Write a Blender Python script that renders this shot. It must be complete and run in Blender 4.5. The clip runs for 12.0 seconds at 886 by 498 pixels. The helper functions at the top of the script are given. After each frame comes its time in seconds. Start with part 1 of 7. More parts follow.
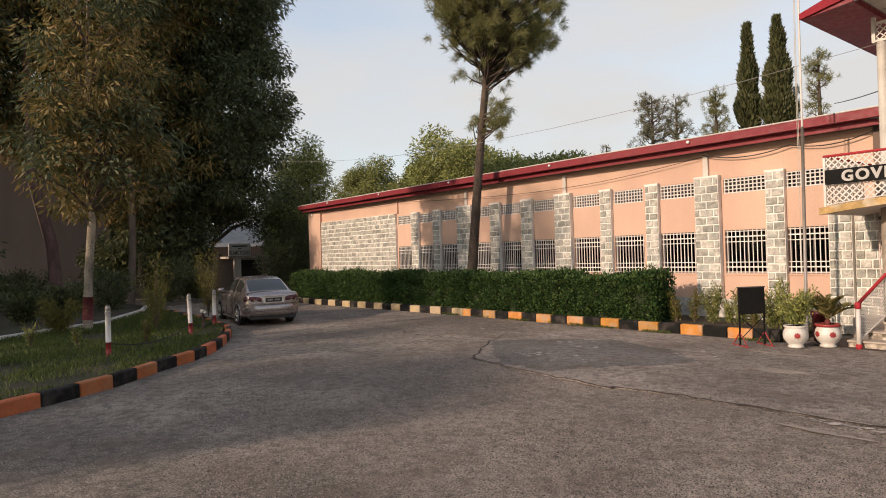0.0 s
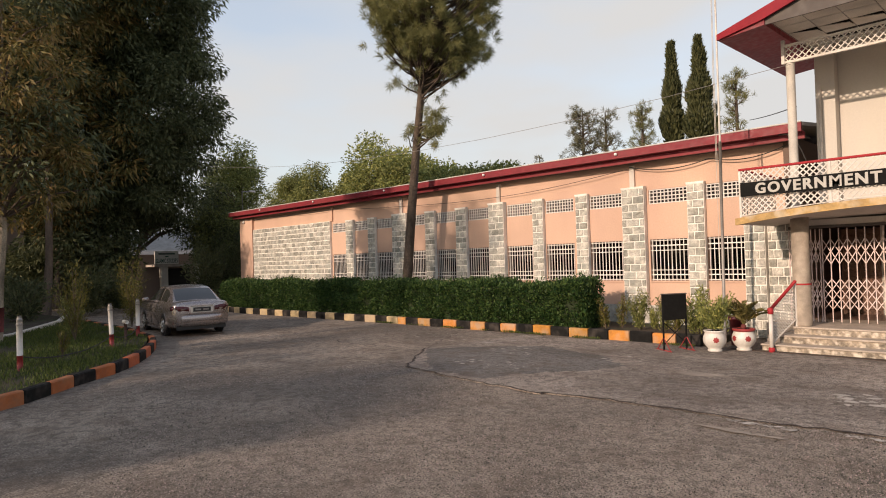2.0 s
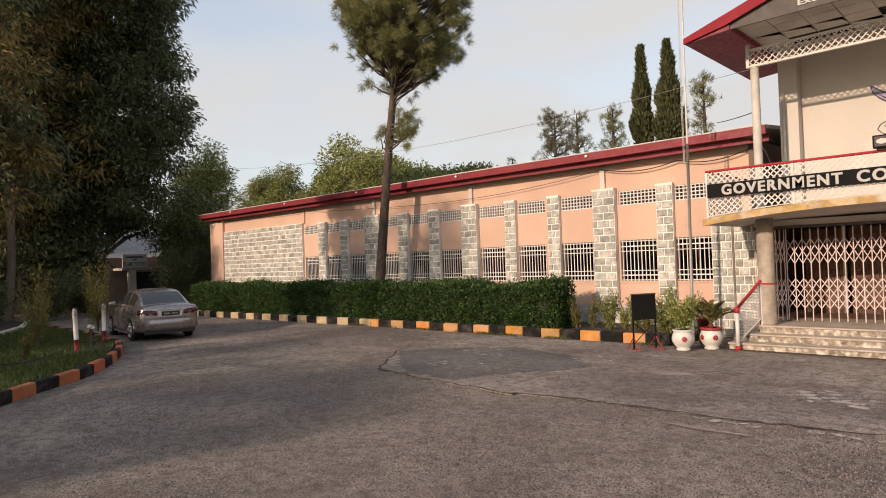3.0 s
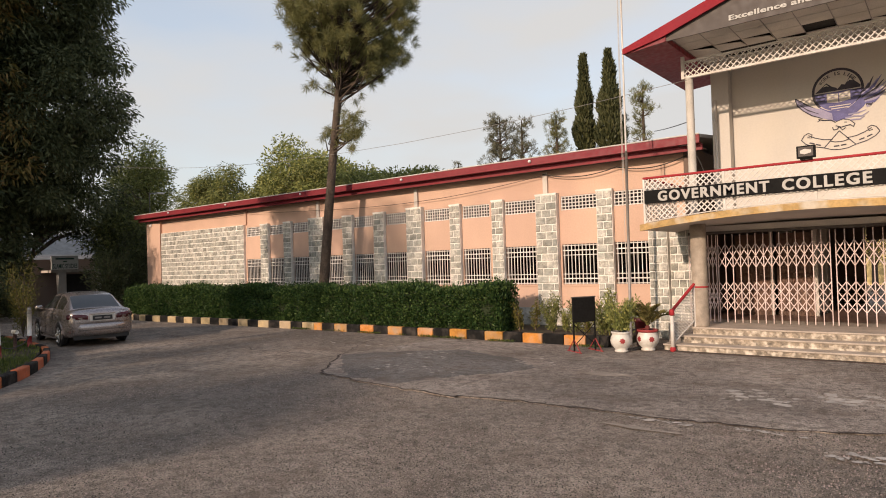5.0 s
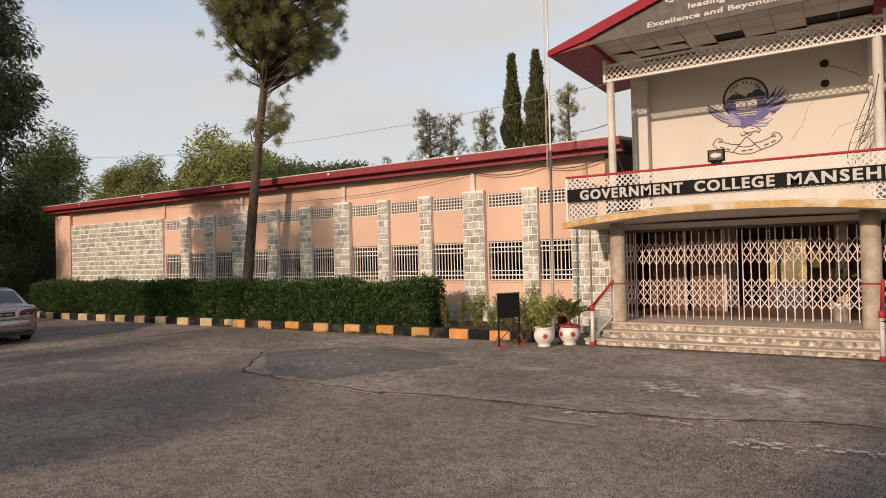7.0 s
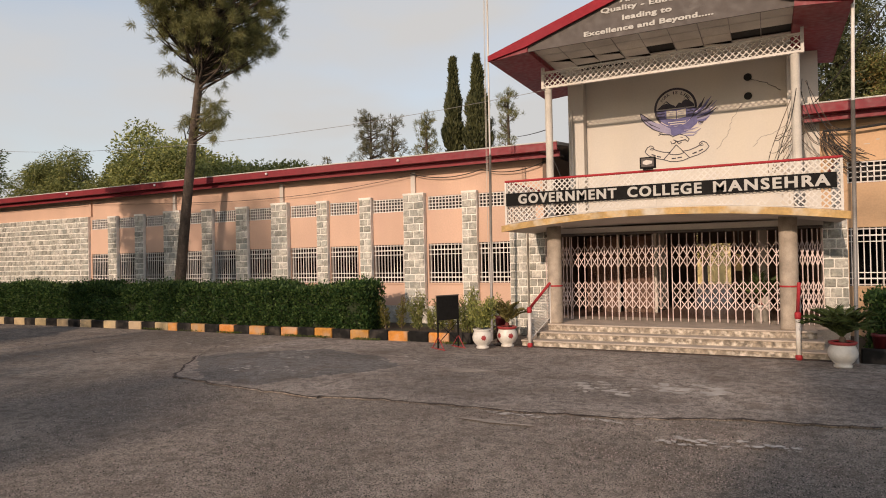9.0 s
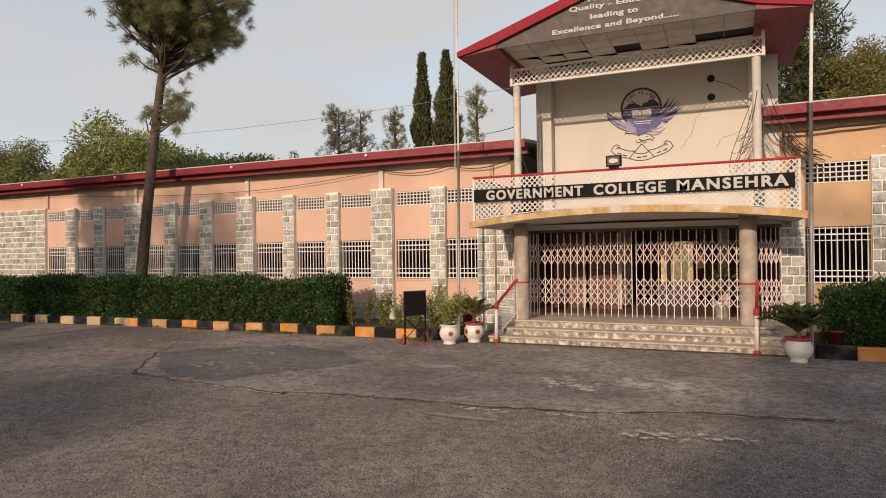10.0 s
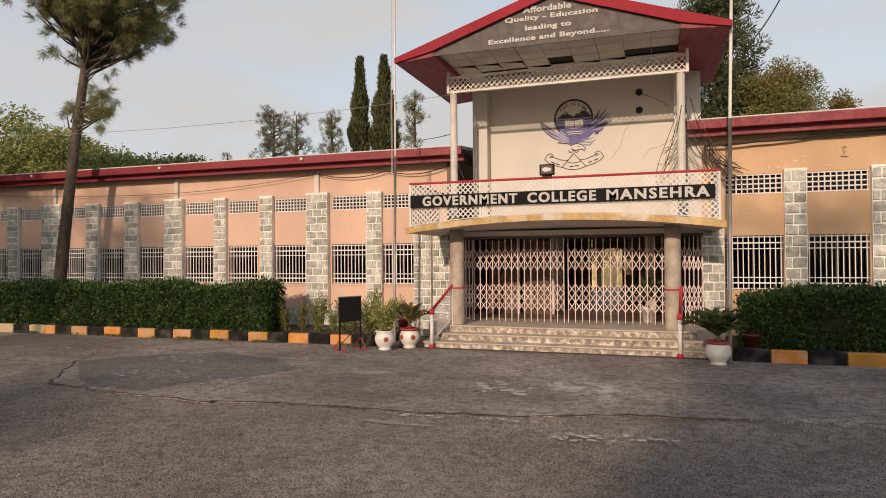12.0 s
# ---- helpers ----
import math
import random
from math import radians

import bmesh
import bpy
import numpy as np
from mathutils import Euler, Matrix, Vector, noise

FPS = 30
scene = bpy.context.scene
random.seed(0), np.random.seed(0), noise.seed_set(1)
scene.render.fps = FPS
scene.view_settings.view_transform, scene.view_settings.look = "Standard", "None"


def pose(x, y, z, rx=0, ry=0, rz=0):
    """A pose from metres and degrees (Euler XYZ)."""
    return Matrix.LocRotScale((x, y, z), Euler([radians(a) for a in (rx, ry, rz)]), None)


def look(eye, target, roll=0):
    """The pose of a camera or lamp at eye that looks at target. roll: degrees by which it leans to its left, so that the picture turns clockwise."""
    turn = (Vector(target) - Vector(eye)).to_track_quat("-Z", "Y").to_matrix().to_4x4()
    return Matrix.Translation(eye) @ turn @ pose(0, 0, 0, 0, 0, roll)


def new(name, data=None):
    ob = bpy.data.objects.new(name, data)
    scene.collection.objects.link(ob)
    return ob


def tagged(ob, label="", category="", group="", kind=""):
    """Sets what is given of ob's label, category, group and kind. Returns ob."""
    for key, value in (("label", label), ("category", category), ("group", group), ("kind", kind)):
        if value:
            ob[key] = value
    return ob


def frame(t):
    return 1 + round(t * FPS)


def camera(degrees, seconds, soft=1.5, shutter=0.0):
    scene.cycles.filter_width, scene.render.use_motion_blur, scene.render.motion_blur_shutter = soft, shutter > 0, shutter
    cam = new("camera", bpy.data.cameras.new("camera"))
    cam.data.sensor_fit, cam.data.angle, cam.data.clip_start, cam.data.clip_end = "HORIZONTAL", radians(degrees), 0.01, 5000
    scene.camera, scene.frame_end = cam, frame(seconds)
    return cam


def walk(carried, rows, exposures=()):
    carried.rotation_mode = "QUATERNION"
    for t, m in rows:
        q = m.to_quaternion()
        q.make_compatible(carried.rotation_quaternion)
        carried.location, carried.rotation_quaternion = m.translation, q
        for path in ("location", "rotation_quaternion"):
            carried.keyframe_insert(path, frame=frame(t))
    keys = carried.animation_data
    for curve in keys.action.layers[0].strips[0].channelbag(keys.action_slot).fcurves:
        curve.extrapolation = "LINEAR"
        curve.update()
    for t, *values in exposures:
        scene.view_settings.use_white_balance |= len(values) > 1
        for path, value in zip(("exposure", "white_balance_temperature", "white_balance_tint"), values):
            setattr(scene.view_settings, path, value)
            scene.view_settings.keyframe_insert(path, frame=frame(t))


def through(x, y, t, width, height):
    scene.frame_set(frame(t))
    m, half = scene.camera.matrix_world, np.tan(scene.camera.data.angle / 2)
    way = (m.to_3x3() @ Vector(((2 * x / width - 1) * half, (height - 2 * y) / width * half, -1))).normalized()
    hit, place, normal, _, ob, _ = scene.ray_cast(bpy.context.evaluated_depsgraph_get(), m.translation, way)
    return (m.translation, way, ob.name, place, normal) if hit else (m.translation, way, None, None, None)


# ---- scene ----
cam = camera(69.50, 12.0, 1.0)
# seconds, x, y, z and the three turns
PATH = [
    (0.0, -0.144, -0.112, 2.009, 90.44, 1.77, 51.38),
    (0.5, -0.143, -0.115, 2.009, 90.55, 1.76, 50.22),
    (1.0, -0.137, -0.092, 2.003, 90.64, 1.94, 48.94),
    (1.5, -0.138, -0.075, 2.002, 90.95, 1.72, 47.13),
    (2.0, -0.101, -0.086, 2.008, 90.99, 1.74, 45.69),
    (2.5, -0.100, -0.062, 2.010, 91.00, 1.78, 44.39),
    (3.0, -0.074, -0.050, 2.003, 91.08, 2.04, 43.38),
    (5.0, -0.037, -0.019, 2.003, 91.19, 1.83, 38.57),
    (5.5, -0.034, -0.013, 1.997, 90.84, 1.82, 37.15),
    (6.0, -0.010, -0.013, 2.002, 90.78, 1.76, 35.75),
    (6.5, 0.000, 0.000, 2.000, 90.77, 1.78, 34.22),
    (7.0, 0.013, 0.012, 1.999, 90.68, 1.50, 32.27),
    (9.0, 0.039, 0.007, 2.023, 90.66, 1.21, 26.95),
    (9.5, 0.034, 0.020, 2.007, 90.22, 0.97, 25.50),
    (10.0, 0.036, 0.024, 2.004, 90.31, 0.80, 24.07),
    (10.5, 0.045, 0.023, 2.020, 90.22, 0.60, 22.68),
    (11.0, 0.065, 0.026, 2.028, 90.43, 0.48, 21.22),
    (11.5, 0.055, 0.016, 2.024, 90.72, 0.43, 19.69),
    (12.0, 0.070, 0.010, 2.018, 90.70, 0.44, 18.44),
]
walk(cam, [(t, pose(x, y, z, rx, ry, rz)) for t, x, y, z, rx, ry, rz in PATH],
     [(0.0, 0.04), (3.0, 0.03), (6.5, -0.05), (9.0, -0.17), (12.0, -0.19)])

# ---------------------------------------------------------------- light
SUN_AZ, SUN_EL = radians(4), radians(18.8)
TO_SUN = Vector((-math.sin(SUN_AZ) * math.cos(SUN_EL), -math.cos(SUN_AZ) * math.cos(SUN_EL), math.sin(SUN_EL)))
sun_data = bpy.data.lights.new("sun", "SUN")
sun_data.energy, sun_data.angle, sun_data.color = 3.9, radians(0.8), (1.0, 0.76, 0.58)
sun = new("sun", sun_data)
sun.matrix_world = look(TO_SUN * 60, (0, 0, 0))

world = bpy.data.worlds.new("sky")
scene.world = world
world.use_nodes = True
wn, wl = world.node_tree.nodes, world.node_tree.links
wn.clear()
w_out, w_bg, w_bg2 = wn.new("ShaderNodeOutputWorld"), wn.new("ShaderNodeBackground"), wn.new("ShaderNodeBackground")
w_sky = wn.new("ShaderNodeTexSky")
w_sky.sky_type, w_sky.sun_disc = "NISHITA", False
w_sky.sun_elevation, w_sky.sun_rotation = SUN_EL, math.atan2(TO_SUN.x, TO_SUN.y)
w_sky.air_density, w_sky.dust_density, w_sky.ozone_density = 1.0, 1.5, 1.0
w_bg.inputs["Strength"].default_value = 0.26
wl.new(w_sky.outputs["Color"], w_bg.inputs["Color"])
# thin high cloud, densest along the horizon and opening towards the zenith
w_co, w_map, w_noise, w_ramp = wn.new("ShaderNodeTexCoord"), wn.new("ShaderNodeMapping"), wn.new("ShaderNodeTexNoise"), wn.new("ShaderNodeValToRGB")
w_map.inputs["Scale"].default_value = (1.0, 1.0, 3.2)
w_noise.inputs["Scale"].default_value, w_noise.inputs["Detail"].default_value = 1.7, 4.0
w_noise.inputs["Roughness"].default_value = 0.5
w_ramp.color_ramp.elements[0].position, w_ramp.color_ramp.elements[1].position = 0.36, 0.62
w_ramp.color_ramp.elements[0].color, w_ramp.color_ramp.elements[1].color = (0.52, 0.52, 0.52, 1), (0.97, 0.97, 0.97, 1)
w_bg2.inputs["Color"].default_value, w_bg2.inputs["Strength"].default_value = (0.69, 0.668, 0.648, 1), 1.04
w_mix = wn.new("ShaderNodeMixShader")
wl.new(w_co.outputs["Generated"], w_map.inputs["Vector"])
wl.new(w_map.outputs["Vector"], w_noise.inputs["Vector"])
wl.new(w_noise.outputs["Fac"], w_ramp.inputs["Fac"])
w_sep, w_thin, w_mul = wn.new("ShaderNodeSeparateXYZ"), wn.new("ShaderNodeMapRange"), wn.new("ShaderNodeMath")
for key, val in (("From Min", 0.38), ("From Max", 0.95), ("To Min", 1.0), ("To Max", 0.3)):
    w_thin.inputs[key].default_value = val
w_mul.operation = "MULTIPLY"
wl.new(w_co.outputs["Generated"], w_sep.inputs[0])
wl.new(w_sep.outputs["Z"], w_thin.inputs["Value"])
wl.new(w_ramp.outputs["Color"], w_mul.inputs[0])
wl.new(w_thin.outputs["Result"], w_mul.inputs[1])
wl.new(w_mul.outputs[0], w_mix.inputs["Fac"])
wl.new(w_bg.outputs["Background"], w_mix.inputs[1])
wl.new(w_bg2.outputs["Background"], w_mix.inputs[2])
wl.new(w_mix.outputs["Shader"], w_out.inputs["Surface"])


# ---------------------------------------------------------------- materials
def material(name, color, rough=0.8, metal=0.0, var=0.25, scale=3.0, fine=40.0, bump=0.3, bump_scale=60.0, dist=0.01,
             stain=None, stain_amount=0.5, stain_scale=0.8, island=0.0, piece=0.0, coords="world", streak=1.0, spec=0.5):
    """A surface with its colour varied at two scales, stains, per-piece variation and fine relief."""
    m = bpy.data.materials.new(name)
    m.use_nodes = True
    n, l = m.node_tree.nodes, m.node_tree.links
    b = n["Principled BSDF"]
    b.inputs["Metallic"].default_value = metal
    b.inputs["Specular IOR Level"].default_value = spec
    if coords == "world":
        vec = n.new("ShaderNodeNewGeometry").outputs["Position"]
    else:
        vec = n.new("ShaderNodeTexCoord").outputs["Object"]

    def noise_tex(sc, detail=4.0, stretch=1.0):
        t = n.new("ShaderNodeTexNoise")
        t.inputs["Scale"].default_value, t.inputs["Detail"].default_value = sc, detail
        if stretch != 1.0:
            mp = n.new("ShaderNodeMapping")
            mp.inputs["Scale"].default_value = (1, 1, 1 / stretch)
            l.new(vec, mp.inputs["Vector"])
            l.new(mp.outputs["Vector"], t.inputs["Vector"])
        else:
            l.new(vec, t.inputs["Vector"])
        return t.outputs["Fac"]

    def mix(kind, fac, a, c):
        x = n.new("ShaderNodeMix")
        x.data_type, x.blend_type = "RGBA", kind
        for sock, v in ((x.inputs[0], fac), (x.inputs[6], a), (x.inputs[7], c)):
            if isinstance(v, (int, float)):
                sock.default_value = v
            elif isinstance(v, tuple):
                sock.default_value = (*v, 1)
            else:
                l.new(v, sock)
        return x.outputs[2]

    def spread(sock, lo, hi, a=0.3, c=0.7):
        r = n.new("ShaderNodeMapRange")
        r.inputs["From Min"].default_value, r.inputs["From Max"].default_value = a, c
        r.inputs["To Min"].default_value, r.inputs["To Max"].default_value = lo, hi
        l.new(sock, r.inputs["Value"])
        return r.outputs["Result"]

    col = color
    if var:
        big = spread(noise_tex(scale, 5.0, streak), 1 - var, 1 + var)
        small = spread(noise_tex(fine, 3.0), 1 - var * 0.6, 1 + var * 0.6)
        mul = n.new("ShaderNodeMath")
        mul.operation = "MULTIPLY"
        l.new(big, mul.inputs[0])
        l.new(small, mul.inputs[1])
        comb = n.new("ShaderNodeCombineColor")
        for i in range(3):
            l.new(mul.outputs[0], comb.inputs[i])
        col = mix("MULTIPLY", 1.0, color, comb.outputs[0])
    if stain:
        col = mix("MIX", spread(noise_tex(stain_scale, 6.0, streak), 0.0, stain_amount, 0.48, 0.68), col, stain)
    for amount, node, out in ((island, "ShaderNodeNewGeometry", "Random Per Island"), (piece, "ShaderNodeObjectInfo", "Random")):
        if amount:
            h = n.new("ShaderNodeHueSaturation")
            src = n.new(node).outputs[out]
            l.new(spread(src, 1 - amount, 1 + amount, 0, 1), h.inputs["Value"])
            l.new(spread(src, 0.5 - amount * 0.06, 0.5 + amount * 0.06, 1, 0), h.inputs["Hue"])
            if isinstance(col, tuple):
                h.inputs["Color"].default_value = (*col, 1)
            else:
                l.new(col, h.inputs["Color"])
            col = h.outputs["Color"]
    if isinstance(col, tuple):
        b.inputs["Base Color"].default_value = (*col, 1)
    else:
        l.new(col, b.inputs["Base Color"])
    if var:
        l.new(spread(noise_tex(fine * 0.5, 2.0), max(rough - 0.12, 0.03), min(rough + 0.12, 1.0)), b.inputs["Roughness"])
    else:
        b.inputs["Roughness"].default_value = rough
    if bump:
        bp = n.new("ShaderNodeBump")
        bp.inputs["Strength"].default_value, bp.inputs["Distance"].default_value = bump, dist
        l.new(noise_tex(bump_scale, 5.0), bp.inputs["Height"])
        l.new(bp.outputs["Normal"], b.inputs["Normal"])
    return m


def leaf_material(name, color, island=0.45, through=0.3, rough=0.55):
    m = material(name, color, rough, var=0.0, bump=0, island=island, spec=0.3)
    n, l = m.node_tree.nodes, m.node_tree.links
    b, o = n["Principled BSDF"], n["Material Output"]
    tr, mx = n.new("ShaderNodeBsdfTranslucent"), n.new("ShaderNodeMixShader")
    mx.inputs[0].default_value = through
    src = b.inputs["Base Color"].links[0].from_socket
    l.new(src, tr.inputs["Color"])
    l.new(b.outputs[0], mx.inputs[1])
    l.new(tr.outputs[0], mx.inputs[2])
    l.new(mx.outputs[0], o.inputs["Surface"])
    return m


def asphalt_material(name, tone, chips, patch):
    """Worn asphalt: pale stone chips of two sizes in dark binder, pits, dust and large worn patches."""
    m = material(name, tone, 0.93, var=0.34, scale=0.5, fine=38.0, bump=0, stain=patch, stain_amount=0.85, stain_scale=0.7, spec=0.2)
    n, l = m.node_tree.nodes, m.node_tree.links
    b = n["Principled BSDF"]
    pos = n.new("ShaderNodeNewGeometry").outputs["Position"]

    def noise_of(scale, detail, lo, hi, a=0.35, c=0.65):
        t, r = n.new("ShaderNodeTexNoise"), n.new("ShaderNodeMapRange")
        t.inputs["Scale"].default_value, t.inputs["Detail"].default_value = scale, detail
        l.new(pos, t.inputs["Vector"])
        l.new(t.outputs["Fac"], r.inputs["Value"])
        for key, val in (("From Min", a), ("From Max", c), ("To Min", lo), ("To Max", hi)):
            r.inputs[key].default_value = val
        return r.outputs[0]

    def times(p, q):
        x = n.new("ShaderNodeMath")
        x.operation = "MULTIPLY"
        l.new(p, x.inputs[0])
        l.new(q, x.inputs[1])
        return x.outputs[0]

    def blend(fac, base, colour, kind="MIX"):
        x = n.new("ShaderNodeMix")
        x.data_type, x.blend_type = "RGBA", kind
        l.new(fac, x.inputs[0])
        l.new(base, x.inputs[6])
        x.inputs[7].default_value = (*colour, 1)
        return x.outputs[2]

    def chip(scale, threshold, soft):
        v, sep, r, r2 = n.new("ShaderNodeTexVoronoi"), n.new("ShaderNodeSeparateColor"), n.new("ShaderNodeMapRange"), n.new("ShaderNodeMapRange")
        v.inputs["Scale"].default_value, v.inputs["Randomness"].default_value = scale, 1.0
        l.new(pos, v.inputs["Vector"])
        l.new(v.outputs["Color"], sep.inputs[0])
        l.new(sep.outputs[0], r.inputs["Value"])
        r.inputs["From Min"].default_value, r.inputs["From Max"].default_value = threshold, min(1.0, threshold + soft)
        l.new(v.outputs["Distance"], r2.inputs["Value"])
        r2.inputs["From Min"].default_value, r2.inputs["From Max"].default_value = 0.25, 0.5
        r2.inputs["To Min"].default_value, r2.inputs["To Max"].default_value = 1.0, 0.0
        return times(r.outputs[0], r2.outputs[0])

    worn = noise_of(0.8, 6.0, 0.45, chips)
    col = b.inputs["Base Color"].links[0].from_socket
    col = blend(noise_of(0.28, 4.0, 0.0, 0.55, 0.44, 0.62), col, (0.105, 0.09, 0.08))
    col = blend(times(chip(62.0, 0.2, 0.7), worn), col, (0.60, 0.53, 0.46))
    col = blend(times(chip(31.0, 0.5, 0.45), worn), col, (0.56, 0.50, 0.43))
    col = blend(noise_of(58.0, 3.0, 0.0, 0.8, 0.49, 0.62), col, (0.06, 0.051, 0.045))
    col = blend(noise_of(7.0, 4.0, 0.0, 0.55, 0.46, 0.64), col, (0.095, 0.08, 0.07))
    col = blend(noise_of(1.7, 5.0, 0.0, 0.45, 0.5, 0.66), col, (0.15, 0.112, 0.088))
    l.new(col, b.inputs["Base Color"])
    bp, t = n.new("ShaderNodeBump"), n.new("ShaderNodeTexNoise")
    t.inputs["Scale"].default_value, t.inputs["Detail"].default_value, t.inputs["Roughness"].default_value = 38.0, 6.0, 0.7
    l.new(pos, t.inputs["Vector"])
    bp.inputs["Strength"].default_value, bp.inputs["Distance"].default_value = 1.0, 0.035
    l.new(t.outputs["Fac"], bp.inputs["Height"])
    l.new(bp.outputs["Normal"], b.inputs["Normal"])
    return m


M_ASPHALT = asphalt_material("asphalt", (0.345, 0.285, 0.23), 0.78, (0.50, 0.41, 0.33))
M_OVERLAY = asphalt_material("asphalt_overlay", (0.46, 0.39, 0.335), 0.85, (0.58, 0.495, 0.42))
M_CEMENT = material("cement_patch", (0.47, 0.42, 0.37), 0.9, var=0.25, scale=4, fine=60, bump=0.4)
M_CHIP = leaf_material("stone_chip", (0.24, 0.202, 0.165), 0.85, 0.0, 0.9)
M_CRACK = material("crack_dirt", (0.05, 0.036, 0.03), 0.95, var=0.3, scale=5, bump=0.3)
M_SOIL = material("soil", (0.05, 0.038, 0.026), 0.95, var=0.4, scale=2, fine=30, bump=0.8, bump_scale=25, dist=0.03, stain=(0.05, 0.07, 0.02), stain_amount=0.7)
M_GRASSGROUND = material("turf", (0.030, 0.028, 0.012), 0.95, var=0.45, scale=1.6, fine=35, bump=0.9, bump_scale=40, dist=0.03, stain=(0.07, 0.05, 0.028), stain_amount=0.7)
M_PLASTER = material("peach_plaster", (0.61, 0.41, 0.305), 0.9, var=0.1, scale=0.7, fine=25, bump=0.12, bump_scale=90, dist=0.004, stain=(0.52, 0.34, 0.265), stain_amount=0.6, stain_scale=0.5, streak=3.0)
M_PLASTER_R = material("ochre_plaster", (0.54, 0.355, 0.21), 0.9, var=0.12, scale=0.7, fine=25, bump=0.12, bump_scale=90, dist=0.004, stain=(0.62, 0.38, 0.22), stain_amount=0.5, stain_scale=0.5, streak=3.0)
M_MORTAR = material("white_mortar", (0.78, 0.75, 0.69), 0.92, var=0.15, scale=3, fine=40, bump=0.3)
M_STONE = material("grey_stone", (0.43, 0.415, 0.365), 0.9, var=0.34, scale=6, fine=26, bump=0.9, bump_scale=24, dist=0.03, piece=0.3, stain=(0.30, 0.32, 0.29), stain_amount=0.75, stain_scale=2.6)
M_RED = material("red_paint", (0.195, 0.012, 0.022), 0.6, var=0.18, scale=1.5, fine=20, bump=0.08, stain=(0.22, 0.03, 0.035), stain_amount=0.6, stain_scale=0.7)
M_REDBRIGHT = material("bright_red_paint", (0.36, 0.028, 0.034), 0.6, var=0.12, scale=2, fine=20, bump=0.05, spec=0.25)
M_VERGE = material("faded_red_board_paint", (0.27, 0.026, 0.036), 0.75, var=0.16, scale=1.2, fine=16, bump=0.06, spec=0.12, stain=(0.20, 0.03, 0.04), stain_amount=0.5, stain_scale=1.1)
M_SHEET = material("roof_sheet", (0.42, 0.40, 0.38), 0.6, var=0.15, scale=1.0, bump=0.1)
M_WHITE = material("white_paint", (0.62, 0.585, 0.54), 0.6, var=0.1, scale=3, fine=30, bump=0.1, stain=(0.55, 0.48, 0.38), stain_amount=0.4, stain_scale=2.5)
M_CREAM = material("cream_plaster", (0.58, 0.535, 0.475), 0.85, var=0.06, scale=0.8, fine=25, bump=0.1, stain=(0.66, 0.58, 0.45), stain_amount=0.4, stain_scale=0.7, streak=3)
M_CEIL = material("ceiling_tile", (0.58, 0.54, 0.48), 0.85, var=0.15, scale=1.5, bump=0.1, piece=0.06)
# near-black plates of this stand in for unlit depth behind openings
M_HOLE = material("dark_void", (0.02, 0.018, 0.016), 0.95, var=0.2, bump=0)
M_TYMP = material("brown_board", (0.085, 0.07, 0.062), 0.7, var=0.15, scale=1.2, fine=20, bump=0.1)
M_BLACK = material("black_paint", (0.011, 0.0105, 0.01), 0.85, var=0.2, scale=3, bump=0.1, spec=0.15)
M_SLABEDGE = material("ochre_edge", (0.46, 0.30, 0.12), 0.85, var=0.25, scale=3, fine=20, bump=0.3, stain=(0.62, 0.57, 0.48), stain_amount=0.9, stain_scale=2.2)
M_SOFFIT = material("grey_soffit", (0.58, 0.53, 0.48), 0.85, var=0.12, scale=1.2, bump=0.15)
M_COLUMN = material("terrazzo_column", (0.36, 0.30, 0.24), 0.7, var=0.25, scale=5, fine=70, bump=0.15)
M_COLUMNUP = material("grey_column", (0.56, 0.52, 0.46), 0.75, var=0.12, scale=3, bump=0.15)
M_MARBLE = material("mottled_marble", (0.24, 0.195, 0.145), 0.5, var=0.6, scale=8, fine=20, bump=0.15, stain=(0.66, 0.58, 0.48), stain_amount=0.95, stain_scale=9.0)
M_TREAD = material("tread_stone", (0.42, 0.355, 0.295), 0.7, var=0.2, scale=3, fine=30, bump=0.2)
M_GATE = material("pale_pink_gate_paint", (0.66, 0.53, 0.50), 0.6, var=0.15, scale=4, fine=30, bump=0.1, stain=(0.35, 0.24, 0.17), stain_amount=0.5, stain_scale=3)
M_GRILLE = material("grille_paint", (0.68, 0.64, 0.60), 0.6, var=0.12, scale=4, bump=0.1)
M_KERBY = material("yellow_kerb_paint", (0.50, 0.21, 0.035), 0.8, var=0.2, scale=3, fine=25, bump=0.4, bump_scale=30, piece=0.14, stain=(0.38, 0.31, 0.24), stain_amount=0.65, stain_scale=2.6)
M_KERBO = material("orange_kerb_paint", (0.42, 0.115, 0.04), 0.8, var=0.2, scale=3, fine=25, bump=0.4, bump_scale=30, piece=0.12, stain=(0.30, 0.17, 0.10), stain_amount=0.6, stain_scale=2.2)
M_KERBK = material("black_kerb_paint", (0.012, 0.0115, 0.011), 0.85, var=0.3, scale=3, fine=25, bump=0.4, bump_scale=30, spec=0.2, piece=0.2, stain=(0.12, 0.10, 0.085), stain_amount=0.4, stain_scale=3.0)
M_KERBW = material("pale_kerb", (0.45, 0.34, 0.19), 0.85, var=0.2, scale=3, fine=25, bump=0.4, stain=(0.3, 0.25, 0.2), stain_amount=0.6, piece=0.1)
M_BARK = material("bark", (0.11, 0.08, 0.058), 0.95, var=0.35, scale=4, fine=25, bump=1.0, bump_scale=14, dist=0.04, streak=5)
M_PINEBARK = material("pine_bark", (0.075, 0.056, 0.042), 0.95, var=0.45, scale=5, fine=22, bump=1.0, bump_scale=12, dist=0.05, streak=3)
